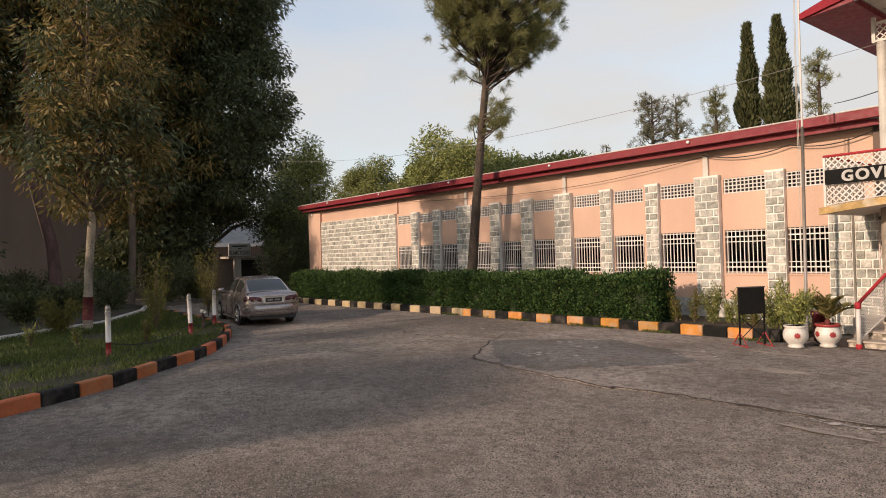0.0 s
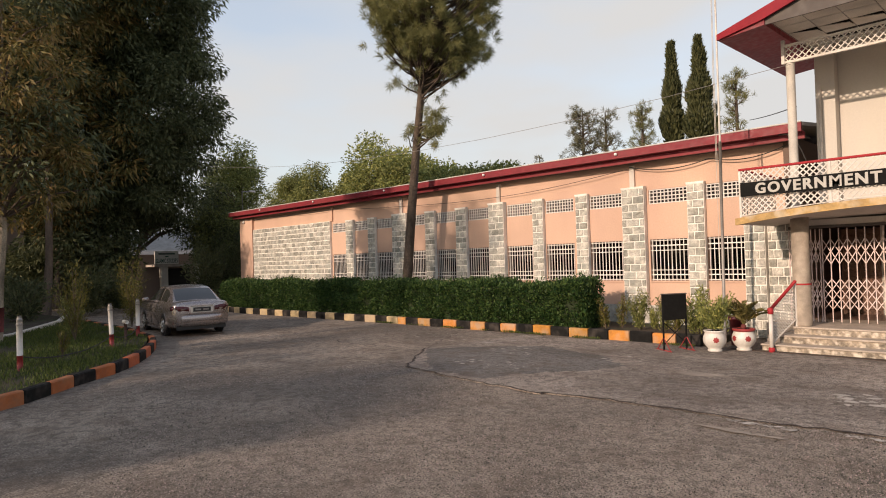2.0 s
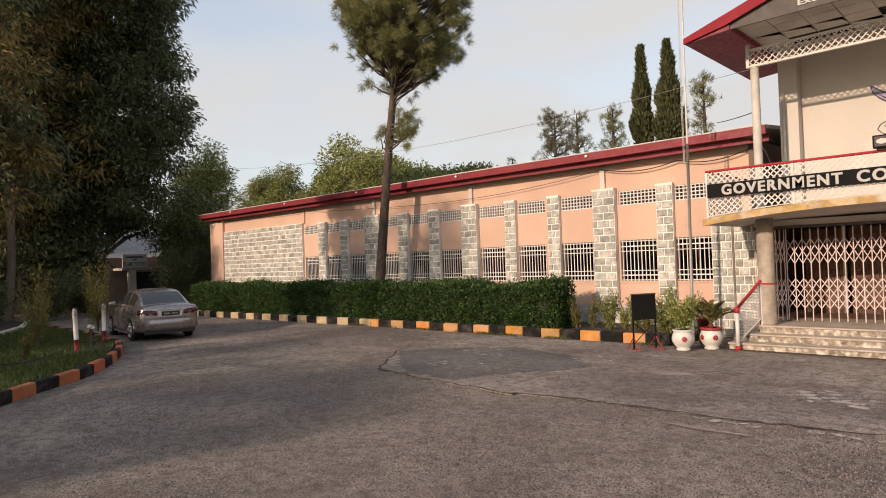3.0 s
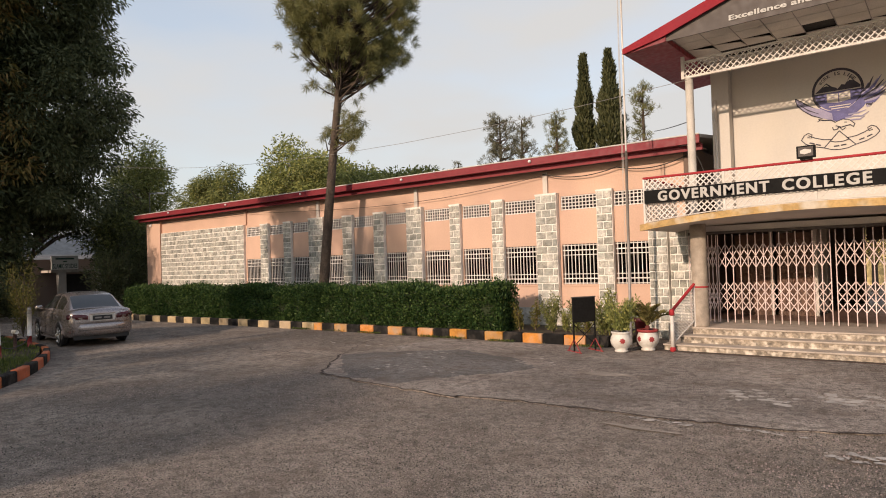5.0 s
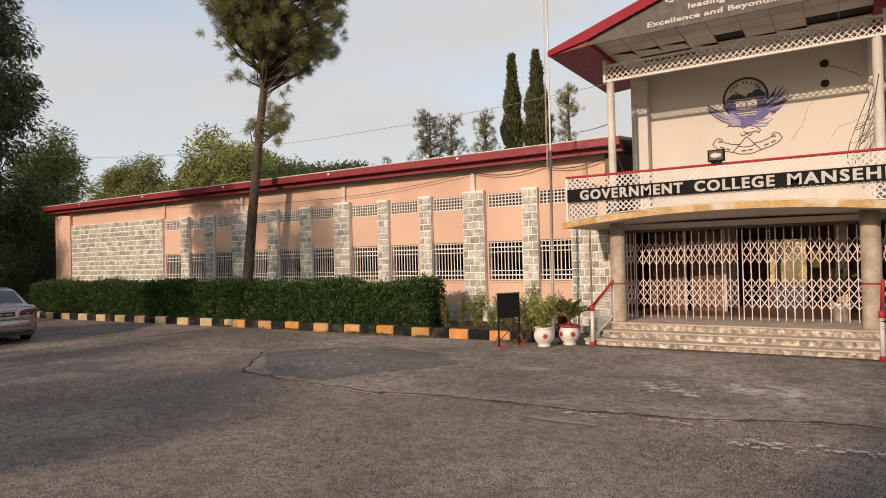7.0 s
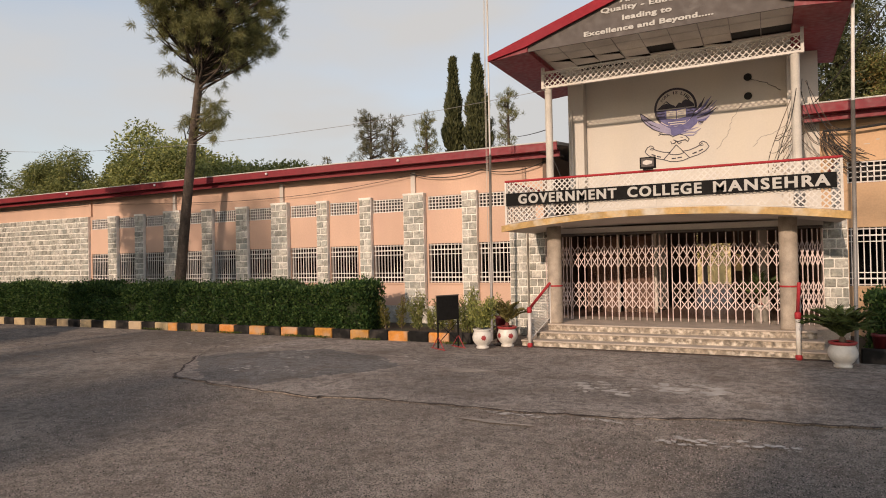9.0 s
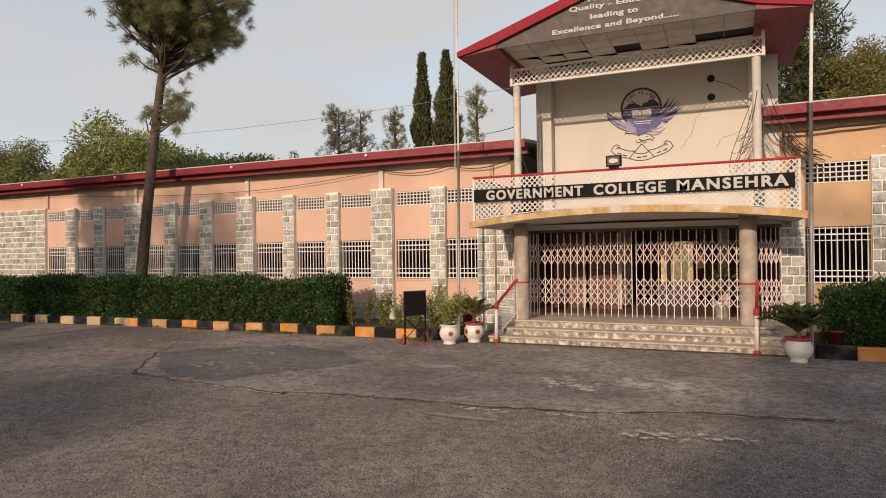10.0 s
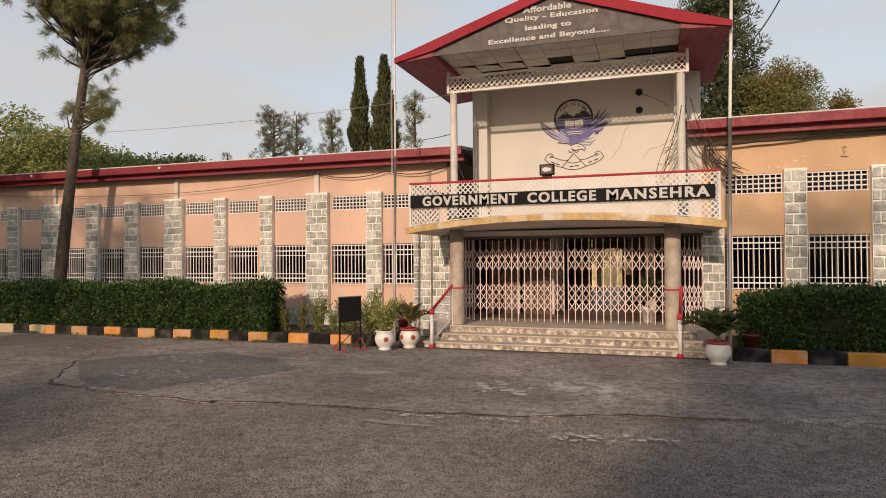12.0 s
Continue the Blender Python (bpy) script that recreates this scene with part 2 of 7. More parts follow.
M_LIMEBARK = material("limewashed_bark", (0.27, 0.225, 0.165), 0.95, var=0.55, scale=4, fine=25, bump=0.8, bump_scale=16, dist=0.03, streak=3)
M_REDDISH = material("reddish_bark", (0.10, 0.056, 0.046), 0.95, var=0.4, scale=4, fine=25, bump=0.8, bump_scale=16, dist=0.03, streak=3)
M_REDBARK = material("red_banded_bark", (0.16, 0.035, 0.032), 0.9, var=0.3, scale=4, bump=0.6)
M_LEAFDARK = leaf_material("dark_leaves", (0.095, 0.11, 0.05), 0.5)
M_LEAFBROWN = leaf_material("olive_brown_leaves", (0.205, 0.16, 0.05), 0.55)
M_LEAFMID = leaf_material("mid_green_leaves", (0.19, 0.205, 0.065))
M_LEAFLIGHT = leaf_material("light_green_leaves", (0.275, 0.295, 0.09))
M_HEDGE = leaf_material("hedge_leaves", (0.05, 0.098, 0.026), 0.7, 0.22)
M_NEEDLE = leaf_material("pine_needles", (0.22, 0.22, 0.085), 0.4, 0.3)
M_NEEDLEDRY = leaf_material("grey_pine_needles", (0.17, 0.165, 0.10), 0.35, 0.25)
M_CYPRESS = leaf_material("cypress_leaves", (0.075, 0.08, 0.032), 0.4, 0.15)
M_BUSH = leaf_material("yellow_green_leaves", (0.14, 0.13, 0.03), 0.35, 0.3)
M_PALM = leaf_material("palm_leaflets", (0.06, 0.085, 0.025), 0.35, 0.2)
M_PALMYEL = leaf_material("yellowing_palm_leaflets", (0.17, 0.15, 0.05), 0.35, 0.25)
M_GRASS = leaf_material("grass_blades", (0.085, 0.115, 0.026), 0.5, 0.25)
# near-black core colour paints the shade between the hedge leaves
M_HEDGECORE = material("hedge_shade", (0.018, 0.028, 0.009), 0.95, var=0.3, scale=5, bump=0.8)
M_POT = material("white_glazed_pot", (0.64, 0.61, 0.56), 0.45, var=0.1, scale=6, fine=30, bump=0.05, stain=(0.5, 0.42, 0.33), stain_amount=0.4, stain_scale=4)
M_POTRED = material("dark_red_paint", (0.30, 0.035, 0.035), 0.5, var=0.15, scale=6, bump=0.1)
M_MAROON = material("maroon_clay_paint", (0.11, 0.016, 0.022), 0.5, var=0.2, scale=6, bump=0.1)
M_STEEL = material("weathered_steel", (0.30, 0.28, 0.26), 0.55, metal=0.4, var=0.2, scale=3, bump=0.1)
M_PIPEPALE = material("pale_painted_pipe", (0.62, 0.58, 0.52), 0.5, var=0.15, scale=3, bump=0.1)
M_BRICKBAND = material("rope", (0.50, 0.46, 0.40), 0.8, var=0.1, bump=0)
M_CABLE = material("black_cable", (0.03, 0.028, 0.026), 0.7, var=0.1, bump=0)
# dark brown puts the dimness of the rooms into the plaster colour
M_INNER = material("dim_interior_plaster", (0.16, 0.11, 0.085), 0.9, var=0.15, scale=1, bump=0.1)
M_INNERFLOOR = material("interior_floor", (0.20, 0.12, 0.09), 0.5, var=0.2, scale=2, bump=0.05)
M_YELLOWWALL = material("yellow_courtyard_wall", (0.80, 0.62, 0.28), 0.9, var=0.15, scale=1, bump=0.1)
M_PALEWALL = material("pale_pink_wall", (0.34, 0.26, 0.225), 0.9, var=0.12, scale=0.8, bump=0.1, stain=(0.36, 0.28, 0.24), stain_amount=0.5, streak=3)
M_EMBLEM = material("blue_wall_paint", (0.125, 0.12, 0.26), 0.85, var=0.2, scale=5, fine=30, bump=0.05)
M_EMBLEMINK = material("ink_wall_paint", (0.05, 0.045, 0.06), 0.85, var=0.2, scale=5, fine=30, bump=0.05)
M_CAR = material("champagne_car_paint", (0.40, 0.355, 0.34), 0.24, metal=0.75, var=0.04, scale=2, fine=200, bump=0)
M_TYRE = material("tyre_rubber", (0.02, 0.019, 0.018), 0.9, var=0.2, bump=0.3, coords="object")
M_RIM = material("alloy", (0.55, 0.54, 0.52), 0.3, metal=0.9, var=0.05, bump=0)
M_TAIL = material("tail_lamp_red", (0.07, 0.012, 0.014), 0.2, var=0.1, bump=0)
M_CHROME = material("chrome", (0.65, 0.63, 0.6), 0.15, metal=1.0, var=0.03, bump=0)
M_CARBLACK = material("black_trim", (0.02, 0.02, 0.02), 0.5, var=0.1, bump=0)
M_CURTAIN = material("faded_red_curtain", (0.22, 0.075, 0.06), 0.9, var=0.2, scale=6, bump=0.2)
M_SIGNWHITE = material("sign_white", (0.78, 0.76, 0.72), 0.6, var=0.06, scale=5, bump=0.05)
M_LETTER = material("letter_white", (0.44, 0.42, 0.385), 0.6, var=0.05, scale=8, bump=0.0)
M_SIGNGREEN = material("sign_dark_green", (0.04, 0.10, 0.07), 0.6, var=0.1, bump=0.0)
M_DARKGLASSCAR = material("tinted_car_glass", (0.03, 0.033, 0.036), 0.04, var=0.02, bump=0, spec=0.8)


def glass_material():
    m = bpy.data.materials.new("window_glass")
    m.use_nodes = True
    b = m.node_tree.nodes["Principled BSDF"]
    # dark tint stands in for the unlit rooms behind the panes
    b.inputs["Base Color"].default_value = (0.10, 0.10, 0.10, 1)
    b.inputs["Roughness"].default_value = 0.06
    b.inputs["Transmission Weight"].default_value = 1.0
    b.inputs["IOR"].default_value = 1.25
    return m


M_GLASS = glass_material()


# ---------------------------------------------------------------- mesh helpers
def mesh_of(name, v, f, mat, smooth=False):
    me = bpy.data.meshes.new(name)
    me.from_pydata([tuple(p) for p in v], [], [tuple(p) for p in f])
    me.materials.append(mat)
    if smooth:
        me.polygons.foreach_set("use_smooth", [True] * len(me.polygons))
    me.update()
    return me


def piece(name, me, parent=None, at=(0, 0, 0), rz=0.0, scale=(1, 1, 1), label=""):
    """An object on a mesh, placed in its parent's space."""
    ob = new(name, me)
    ob.location, ob.rotation_euler, ob.scale = at, (0, 0, rz), scale
    ob.parent = parent
    return tagged(ob, label)


def part(name, vf, mat, parent=None, label="", smooth=False):
    return piece(name, mesh_of(name, vf[0], vf[1], mat, smooth), parent, label=label)


def thing(name, at, rz=0.0, label="", category="", group="", kind=""):
    ob = new(name)
    ob.empty_display_size = 0.2
    ob.location, ob.rotation_euler = at, (0, 0, rz)
    return tagged(ob, label, category, group, kind)


def blank():
    return [], []


def box(vf, x0, x1, y0, y1, z0, z1):
    v, f = vf
    i = len(v)
    v += [(x0, y0, z0), (x1, y0, z0), (x1, y1, z0), (x0, y1, z0), (x0, y0, z1), (x1, y0, z1), (x1, y1, z1), (x0, y1, z1)]
    f += [(i, i + 3, i + 2, i + 1), (i + 4, i + 5, i + 6, i + 7), (i, i + 1, i + 5, i + 4), (i + 1, i + 2, i + 6, i + 5), (i + 2, i + 3, i + 7, i + 6), (i + 3, i, i + 4, i + 7)]
    return vf


def soft_box(sx, sy, sz, r):
    """A box about the origin's base with chamfered edges."""
    bm = bmesh.new()
    bmesh.ops.create_cube(bm, size=1.0)
    for p in bm.verts:
        p.co = Vector((p.co.x * sx, p.co.y * sy, (p.co.z + 0.5) * sz))
    bmesh.ops.bevel(bm, geom=bm.edges[:], offset=r, segments=1, affect="EDGES")
    out = [tuple(p.co) for p in bm.verts], [tuple(q.index for q in fc.verts) for fc in bm.faces]
    bm.free()
    return out


def tube(vf, pts, radii, n=8, cap=True):
    """A tube with its own radius at each point."""
    v, f = vf
    pts = [Vector(p) for p in pts]
    if isinstance(radii, (int, float)):
        radii = [radii] * len(pts)
    i0 = len(v)
    up = Vector((0, 0, 1))
    for k, p in enumerate(pts):
        d = (pts[min(k + 1, len(pts) - 1)] - pts[max(k - 1, 0)])
        d = d.normalized() if d.length > 1e-9 else Vector((0, 0, 1))
        a = d.cross(up if abs(d.z) < 0.95 else Vector((1, 0, 0))).normalized()
        b = d.cross(a)
        for j in range(n):
            t = 2 * math.pi * j / n
            v.append(tuple(p + (a * math.cos(t) + b * math.sin(t)) * radii[k]))
    for k in range(len(pts) - 1):
        for j in range(n):
            a, b = i0 + k * n + j, i0 + k * n + (j + 1) % n
            f.append((a, b, b + n, a + n))
    if cap:
        f.append(tuple(i0 + j for j in range(n)))
        f.append(tuple(i0 + (len(pts) - 1) * n + j for j in reversed(range(n))))
    return vf


def lathe(vf, profile, n=24, at=(0, 0, 0)):
    """A turned shape from (radius, height) pairs."""
    v, f = vf
    i0 = len(v)
    for r, z in profile:
        for j in range(n):
            t = 2 * math.pi * j / n
            v.append((at[0] + r * math.cos(t), at[1] + r * math.sin(t), at[2] + z))
    for k in range(len(profile) - 1):
        for j in range(n):
            a, b = i0 + k * n + j, i0 + k * n + (j + 1) % n
            f.append((a, b, b + n, a + n))
    f.append(tuple(i0 + j for j in reversed(range(n))))
    f.append(tuple(i0 + (len(profile) - 1) * n + j for j in range(n)))
    return vf


def plate(vf, outline, y0, y1):
    """An upright plate: outline of (x, z) drawn out from y0 to y1."""
    v, f = vf
    i, n = len(v), len(outline)
    v += [(x, y0, z) for x, z in outline] + [(x, y1, z) for x, z in outline]
    f.append(tuple(range(i, i + n)))
    f.append(tuple(range(i + 2 * n - 1, i + n - 1, -1)))
    f += [(i + k, i + n + k, i + n + (k + 1) % n, i + (k + 1) % n) for k in range(n)]
    return vf


def sheet(vf, outline, z0, z1):
    """A level sheet: outline of (x, y) drawn up from z0 to z1."""
    v, f = vf
    i, n = len(v), len(outline)
    v += [(x, y, z0) for x, y in outline] + [(x, y, z1) for x, y in outline]
    f.append(tuple(range(i + n - 1, i - 1, -1)))
    f.append(tuple(range(i + n, i + 2 * n)))
    f += [(i + k, i + (k + 1) % n, i + n + (k + 1) % n, i + n + k) for k in range(n)]
    return vf


def lettering(name, text, width, height, mat, parent, at, depth=0.012, bold=0.0, fat=0.0, label="", gap=1.0):
    """Raised letters on a board that faces -y, centred at a point, of a given width and cap height."""
    cu = bpy.data.curves.new(name, "FONT")
    cu.body, cu.align_x, cu.align_y, cu.extrude, cu.offset, cu.resolution_u = text, "CENTER", "CENTER", depth / 2, bold, 3
    cu.size, cu.space_character = 1.0, gap
    tmp = bpy.data.objects.new(name, cu)
    scene.collection.objects.link(tmp)
    bpy.context.view_layer.update()
    me = bpy.data.meshes.new_from_object(tmp.evaluated_get(bpy.context.evaluated_depsgraph_get()))
    bpy.data.objects.remove(tmp)
    xs, zs = [p.co.x for p in me.vertices], [p.co.y for p in me.vertices]
    sx, sz = width / (max(xs) - min(xs)), height / (max(zs) - min(zs))
    cx, cz = (max(xs) + min(xs)) / 2, (max(zs) + min(zs)) / 2
    for p in me.vertices:
        x, y, z = p.co
        p.co = ((x - cx) * sx, -z - depth / 2, (y - cz) * sz)
    if fat:
        co, fa = [tuple(p.co) for p in me.vertices], [tuple(q.vertices) for q in me.polygons]
        v, f = blank()
        for k, (dx, dz) in enumerate(((0.0, 0.0), (-fat, fat * 0.6), (fat, -fat * 0.6), (-fat, -fat * 0.6), (fat, fat * 0.6))):
            i = len(v)
            v += [(x + dx, y - 0.0008 * k, z + dz) for x, y, z in co]
            f += [tuple(q + i for q in face) for face in fa]
        me = mesh_of(name, v, f, mat)
    else:
        me.materials.append(mat)
    return piece(name, me, parent, at, label=label)


rng = np.random.default_rng(7)


def leaves(centres, axes, length, width, spread=0.35, rs=None):
    """Pointed leaves, one quad each, with their stems at the centres and their blades along the axes."""
    rs = rs or rng
    n = len(centres)
    ax = axes + rs.normal(0, spread, (n, 3))
    ax /= np.linalg.norm(ax, axis=1)[:, None]
    side = np.cross(ax, rs.normal(0, 1, (n, 3)))
    side /= np.linalg.norm(side, axis=1)[:, None] + 1e-9
    ln = (length * rs.uniform(0.65, 1.25, n))[:, None]
    wd = (width * rs.uniform(0.7, 1.25, n))[:, None]
    nrm = np.cross(ax, side)
    mid = centres + ax * ln * 0.45 + nrm * ln * 0.05
    v = np.stack([centres, mid + side * wd * 0.5, centres + ax * ln, mid - side * wd * 0.5], 1).reshape(-1, 3)
    return v, np.arange(4 * n).reshape(n, 4)


def leaf_part(name, v, f, mat, parent, label="", kind=""):
    me = bpy.data.meshes.new(name)
    me.vertices.add(len(v))
    me.vertices.foreach_set("co", np.asarray(v, dtype=np.float32).ravel())
    k = f.shape[1]
    me.loops.add(f.size)
    me.loops.foreach_set("vertex_index", f.astype(np.int32).ravel())
    me.polygons.add(len(f))
    me.polygons.foreach_set("loop_start", np.arange(0, f.size, k, dtype=np.int32))
    me.materials.append(mat)
    me.update(calc_edges=True)
    ob = piece(name, me, parent, label=label)
    return tagged(ob, kind=kind)


def unit(a):
    return a / (np.linalg.norm(a, axis=-1, keepdims=True) + 1e-9)


def broad_tree(name, at, trunk, crowns, mats, n_clumps, per_clump, clump_r, leaf, label, droop=0.5, trunk_mats=(None,), seed=1, limb_r=0.05, group="", core=0.45):
    """A tapered trunk with limbs to many leaf clumps. trunk: (x, y, z, radius) from the base; crowns: ellipsoids (x, y, z, rx, ry, rz)."""
    rs = np.random.default_rng(seed)
    root = thing(name, at, 0, label, "tree", group)
    tp = np.array(trunk, float)
    vf = tube(blank(), [Vector(p[:3]) for p in tp], [p[3] for p in tp], 12)
    part("trunk", vf, trunk_mats[0] or M_BARK, root, smooth=True)
    if len(trunk_mats) > 1:
        a, b = Vector(tp[0][:3]), Vector(tp[1][:3])
        q = a.lerp(b, min(1.0, 0.95 / max((b - a).length, 0.1)))
        part("red_band", tube(blank(), [a.lerp(q, 0.3), q], [tp[0][3] * 1.04, tp[0][3] * 1.0], 12), trunk_mats[1], root, "dark red painted band on the trunk", True)
    cents = []
    vols = np.array([c[3] * c[4] * c[5] for c in crowns])
    for c, share in zip(crowns, vols / vols.sum()):
        k = max(3, int(n_clumps * share))
        d = unit(rs.normal(0, 1, (k, 3)))
        r = core + (1 - core) * rs.uniform(0, 1, (k, 1)) ** 0.6
        lump = 1 + 0.18 * np.sin(3.1 * d[:, :1] + 2 * d[:, 1:2] + seed) + 0.12 * np.cos(5 * d[:, 2:] + seed)
        cents.append(np.array(c[:3]) + d * r * lump * np.array(c[3:]))
    cents = np.concatenate(cents)
    limb = blank()
    tz = tp[:, 2]
    for c in cents[:: max(1, len(cents) // 70)]:
        zj = np.clip(c[2] - 0.55 * np.linalg.norm(c[:2] - tp[-1, :2]) - 0.4, tz[0] + 0.35 * (tz[-1] - tz[0]), tz[-1])
        j = np.array([np.interp(zj, tz, tp[:, i]) for i in range(4)])
        m = j[:3] * 0.5 + c * 0.5 + np.array([0, 0, 0.25])
        tube(limb, [j[:3], m, c], [min(limb_r, j[3] * 0.6), limb_r * 0.6, 0.012], 5, False)
    part("branchwork", limb, trunk_mats[0] if trunk_mats[0] and trunk_mats[0] is not M_LIMEBARK else M_BARK, root, smooth=True)
    mats = mats if isinstance(mats, (list, tuple)) else [mats]
    which = rs.integers(0, len(mats), len(cents))
    for k, mt in enumerate(mats):
        cc = cents[which == k]
        n = len(cc) * per_clump
        off = unit(rs.normal(0, 1, (n, 3))) * rs.uniform(0, 1, (n, 1)) ** 0.45 * np.array([1.75, 1.75, 1.25]) * clump_r
        p = np.repeat(cc, per_clump, 0) + off
        ax = unit(unit(off) + np.array([0, 0, -droop]) + rs.normal(0, 0.3, (n, 3)))
        v, f = leaves(p, ax, leaf[0], leaf[1], 0.3, rs)
        leaf_part("crown", v, f, mt, root)
    return root


def needle_tree(name, at, trunk, tufts_at, n_needles, needle, mat, label, bark, seed=1, limb_from=None, tuft_r=0.3, group=""):
    """A pine: trunk, limbs to every tuft, needles that burst from the tufts."""
    rs = np.random.default_rng(seed)
    root = thing(name, at, 0, label, "tree", group)
    tp = np.array(trunk, float)
    part("trunk", tube(blank(), [Vector(p[:3]) for p in tp], [p[3] for p in tp], 14), bark, root, smooth=True)
    limb = blank()
    tz = tp[:, 2]
    for c in tufts_at:
        zj = np.clip(c[2] - rs.uniform(0.4, 0.9) * np.linalg.norm(c[:2] - tp[-1, :2]) * 0.8, tz[0] + 0.3, tz[-1])
        if limb_from is not None:
            zj = max(zj, min(limb_from, c[2]))
        j = np.array([np.interp(zj, tz, tp[:, i]) for i in range(4)])
        m = j[:3] * 0.45 + c * 0.55 + np.array([0, 0, -0.12]) + rs.normal(0, 0.1, 3)
        tube(limb, [j[:3], m, c], [min(0.045, j[3] * 0.5), 0.028, 0.01], 5, False)
    part("branchwork", limb, bark, root, smooth=True)
    # each tuft is a few shoots, each shoot a burst of thin needles
    shoots = 4
    k = len(tufts_at) * shoots
    per = max(6, n_needles // shoots)
    tips = np.repeat(tufts_at, shoots, 0) + rs.normal(0, tuft_r, (k, 3))
    out = unit(unit(tips - tp[-1, :3] * np.array([1, 1, 0.82])) + np.array([0, 0, 0.35]) + rs.normal(0, 0.45, (k, 3)))
    n = k * per
    along = rs.uniform(-0.22, 0.0, (n, 1))
    o = np.repeat(out, per, 0)
    ax = unit(o * 0.75 + unit(rs.normal(0, 1, (n, 3))) * 0.8)
    v, f = leaves(np.repeat(tips, per, 0) + o * along, ax, needle[0], needle[1], 0.05, rs)
    leaf_part("crown", v, f, mat, root)
    return root


# ---------------------------------------------------------------- ground
def ground_sheet():
    v, f = blank()
    xs = [-900, -300, -120, -60, -40] + [-32 + 2 * i for i in range(25)] + [24, 40, 60, 120, 300, 900]
    ys = [-900, -300, -120, -60, -30, -16] + [-10 + 2 * i for i in range(14)] + [24, 40, 60, 120, 300, 900]
    for y in ys:
        for x in xs:
            near = abs(x) < 40 and -20 < y < 13
            v.append((x, y, 0.012 * math.sin(x * 0.9 + y * 0.5) * math.cos(y * 0.7) - 0.012 if near else -0.02))
    w = len(xs)
    for j in range(len(ys) - 1):
        for i in range(w - 1):
            a = j * w + i
            f.append((a, a + 1, a + w + 1, a + w))
    return v, f


tagged(part("ground", ground_sheet(), M_ASPHALT, smooth=True), "worn asphalt forecourt with stone chips and cracks", "asphalt", kind="structure")


def wander(points, step, amp, seed):
    """A line through points, broken into short steps and made ragged."""
    rs = random.Random(seed)
    out = []
    for (x0, y0), (x1, y1) in zip(points, points[1:]):
        n = max(1, int(math.hypot(x1 - x0, y1 - y0) / step))
        for k in range(n):
            t = k / n
            out.append((x0 + (x1 - x0) * t + rs.gauss(0, amp), y0 + (y1 - y0) * t + rs.gauss(0, amp)))
    return out + [points[-1]]


# the newer asphalt overlay towards the porch, with its broken edge
edge = wander([(-10.9, 9.8), (-9.3, 7.9), (-7.0, 7.6), (-6.1, 7.52), (-5.2, 7.7), (-4.3, 7.77), (-3.0, 7.8), (-2.3, 7.9), (-1.7, 7.9), (-0.4, 8.4), (2.0, 8.7), (6.0, 8.4), (14.0, 9.0)], 0.14, 0.028, 3)
tagged(part("asphalt_overlay", sheet(blank(), edge + [(14.0, 13.0), (1.2, 13.2), (-5.0, 13.3), (-10.5, 12.9)], -0.02, 0.006), M_OVERLAY), "smoother grey asphalt overlay with a broken edge", "asphalt", kind="structure")


def ribbon(points, wide, z, seed):
    rs = random.Random(seed)
    v, f = blank()
    for k, (x, y) in enumerate(points):
        a, b = points[max(0, k - 1)], points[min(len(points) - 1, k + 1)]
        d = Vector((b[0] - a[0], b[1] - a[1])).normalized()
        h = wide * rs.uniform(0.35, 1.0) / 2
        v += [(x - d.y * h, y + d.x * h, z), (x + d.y * h, y - d.x * h, z)]
        if k:
            i = 2 * k
            f.append((i - 2, i - 1, i + 1, i))
    return v, f


cracks = thing("asphalt_cracks", (0, 0, 0), 0, "dark ragged cracks running across the asphalt", "crack", kind="structure")
part("crack", ribbon([(x, y - 0.02) for x, y in edge if x < 1.2], 0.066, 0.0102, 1), M_CRACK, cracks)
part("crack", ribbon(wander([(-10.7, 9.6), (-13.5, 9.3), (-17.0, 9.9), (-21.0, 10.4)], 0.2, 0.06, 5), 0.03, 0.012, 2), M_CRACK, cracks)
part("crack", ribbon(wander([(-10.8, 9.8), (-11.6, 11.0), (-12.5, 12.6)], 0.15, 0.04, 6), 0.022, 0.012, 2), M_CRACK, cracks)


def blot(x, y, rx, ry, seed, z):
    """A thin ragged smear."""
    rs = random.Random(seed)
    n = 30
    rad = [0.8]
    for k in range(n - 1):
        rad.append(min(1.2, max(0.3, rad[-1] + rs.gauss(0, 0.25))))
    v = [(x + rx * rad[k] * math.cos(6.2832 * k / n), y + ry * rad[k] * math.sin(6.2832 * k / n), z) for k in range(n)] + [(x, y, z)]
    return v, [(k, (k + 1) % n, n) for k in range(n)]


M_SMOOTH = asphalt_material("smooth_patch_asphalt", (0.215, 0.205, 0.195), 0.5, (0.27, 0.255, 0.24))
M_DUST = material("dry_dust", (0.33, 0.275, 0.225), 0.95, var=0.3, scale=2.5, fine=30, bump=0.3, stain=(0.27, 0.225, 0.185), stain_amount=0.9, stain_scale=1.6)
ROUND = wander([(-10.75, 9.75), (-10.2, 10.5), (-8.9, 11.5), (-6.9, 11.0), (-6.1, 10.2), (-6.4, 9.4), (-7.2, 8.4), (-7.4, 7.85), (-8.7, 7.85), (-10.5, 9.5)], 0.16, 0.04, 9)
tagged(part("asphalt_patch", sheet(blank(), ROUND[:-1], -0.02, 0.0095), M_SMOOTH), "smooth bluish-grey asphalt repair between the cracks", "asphalt", kind="structure")

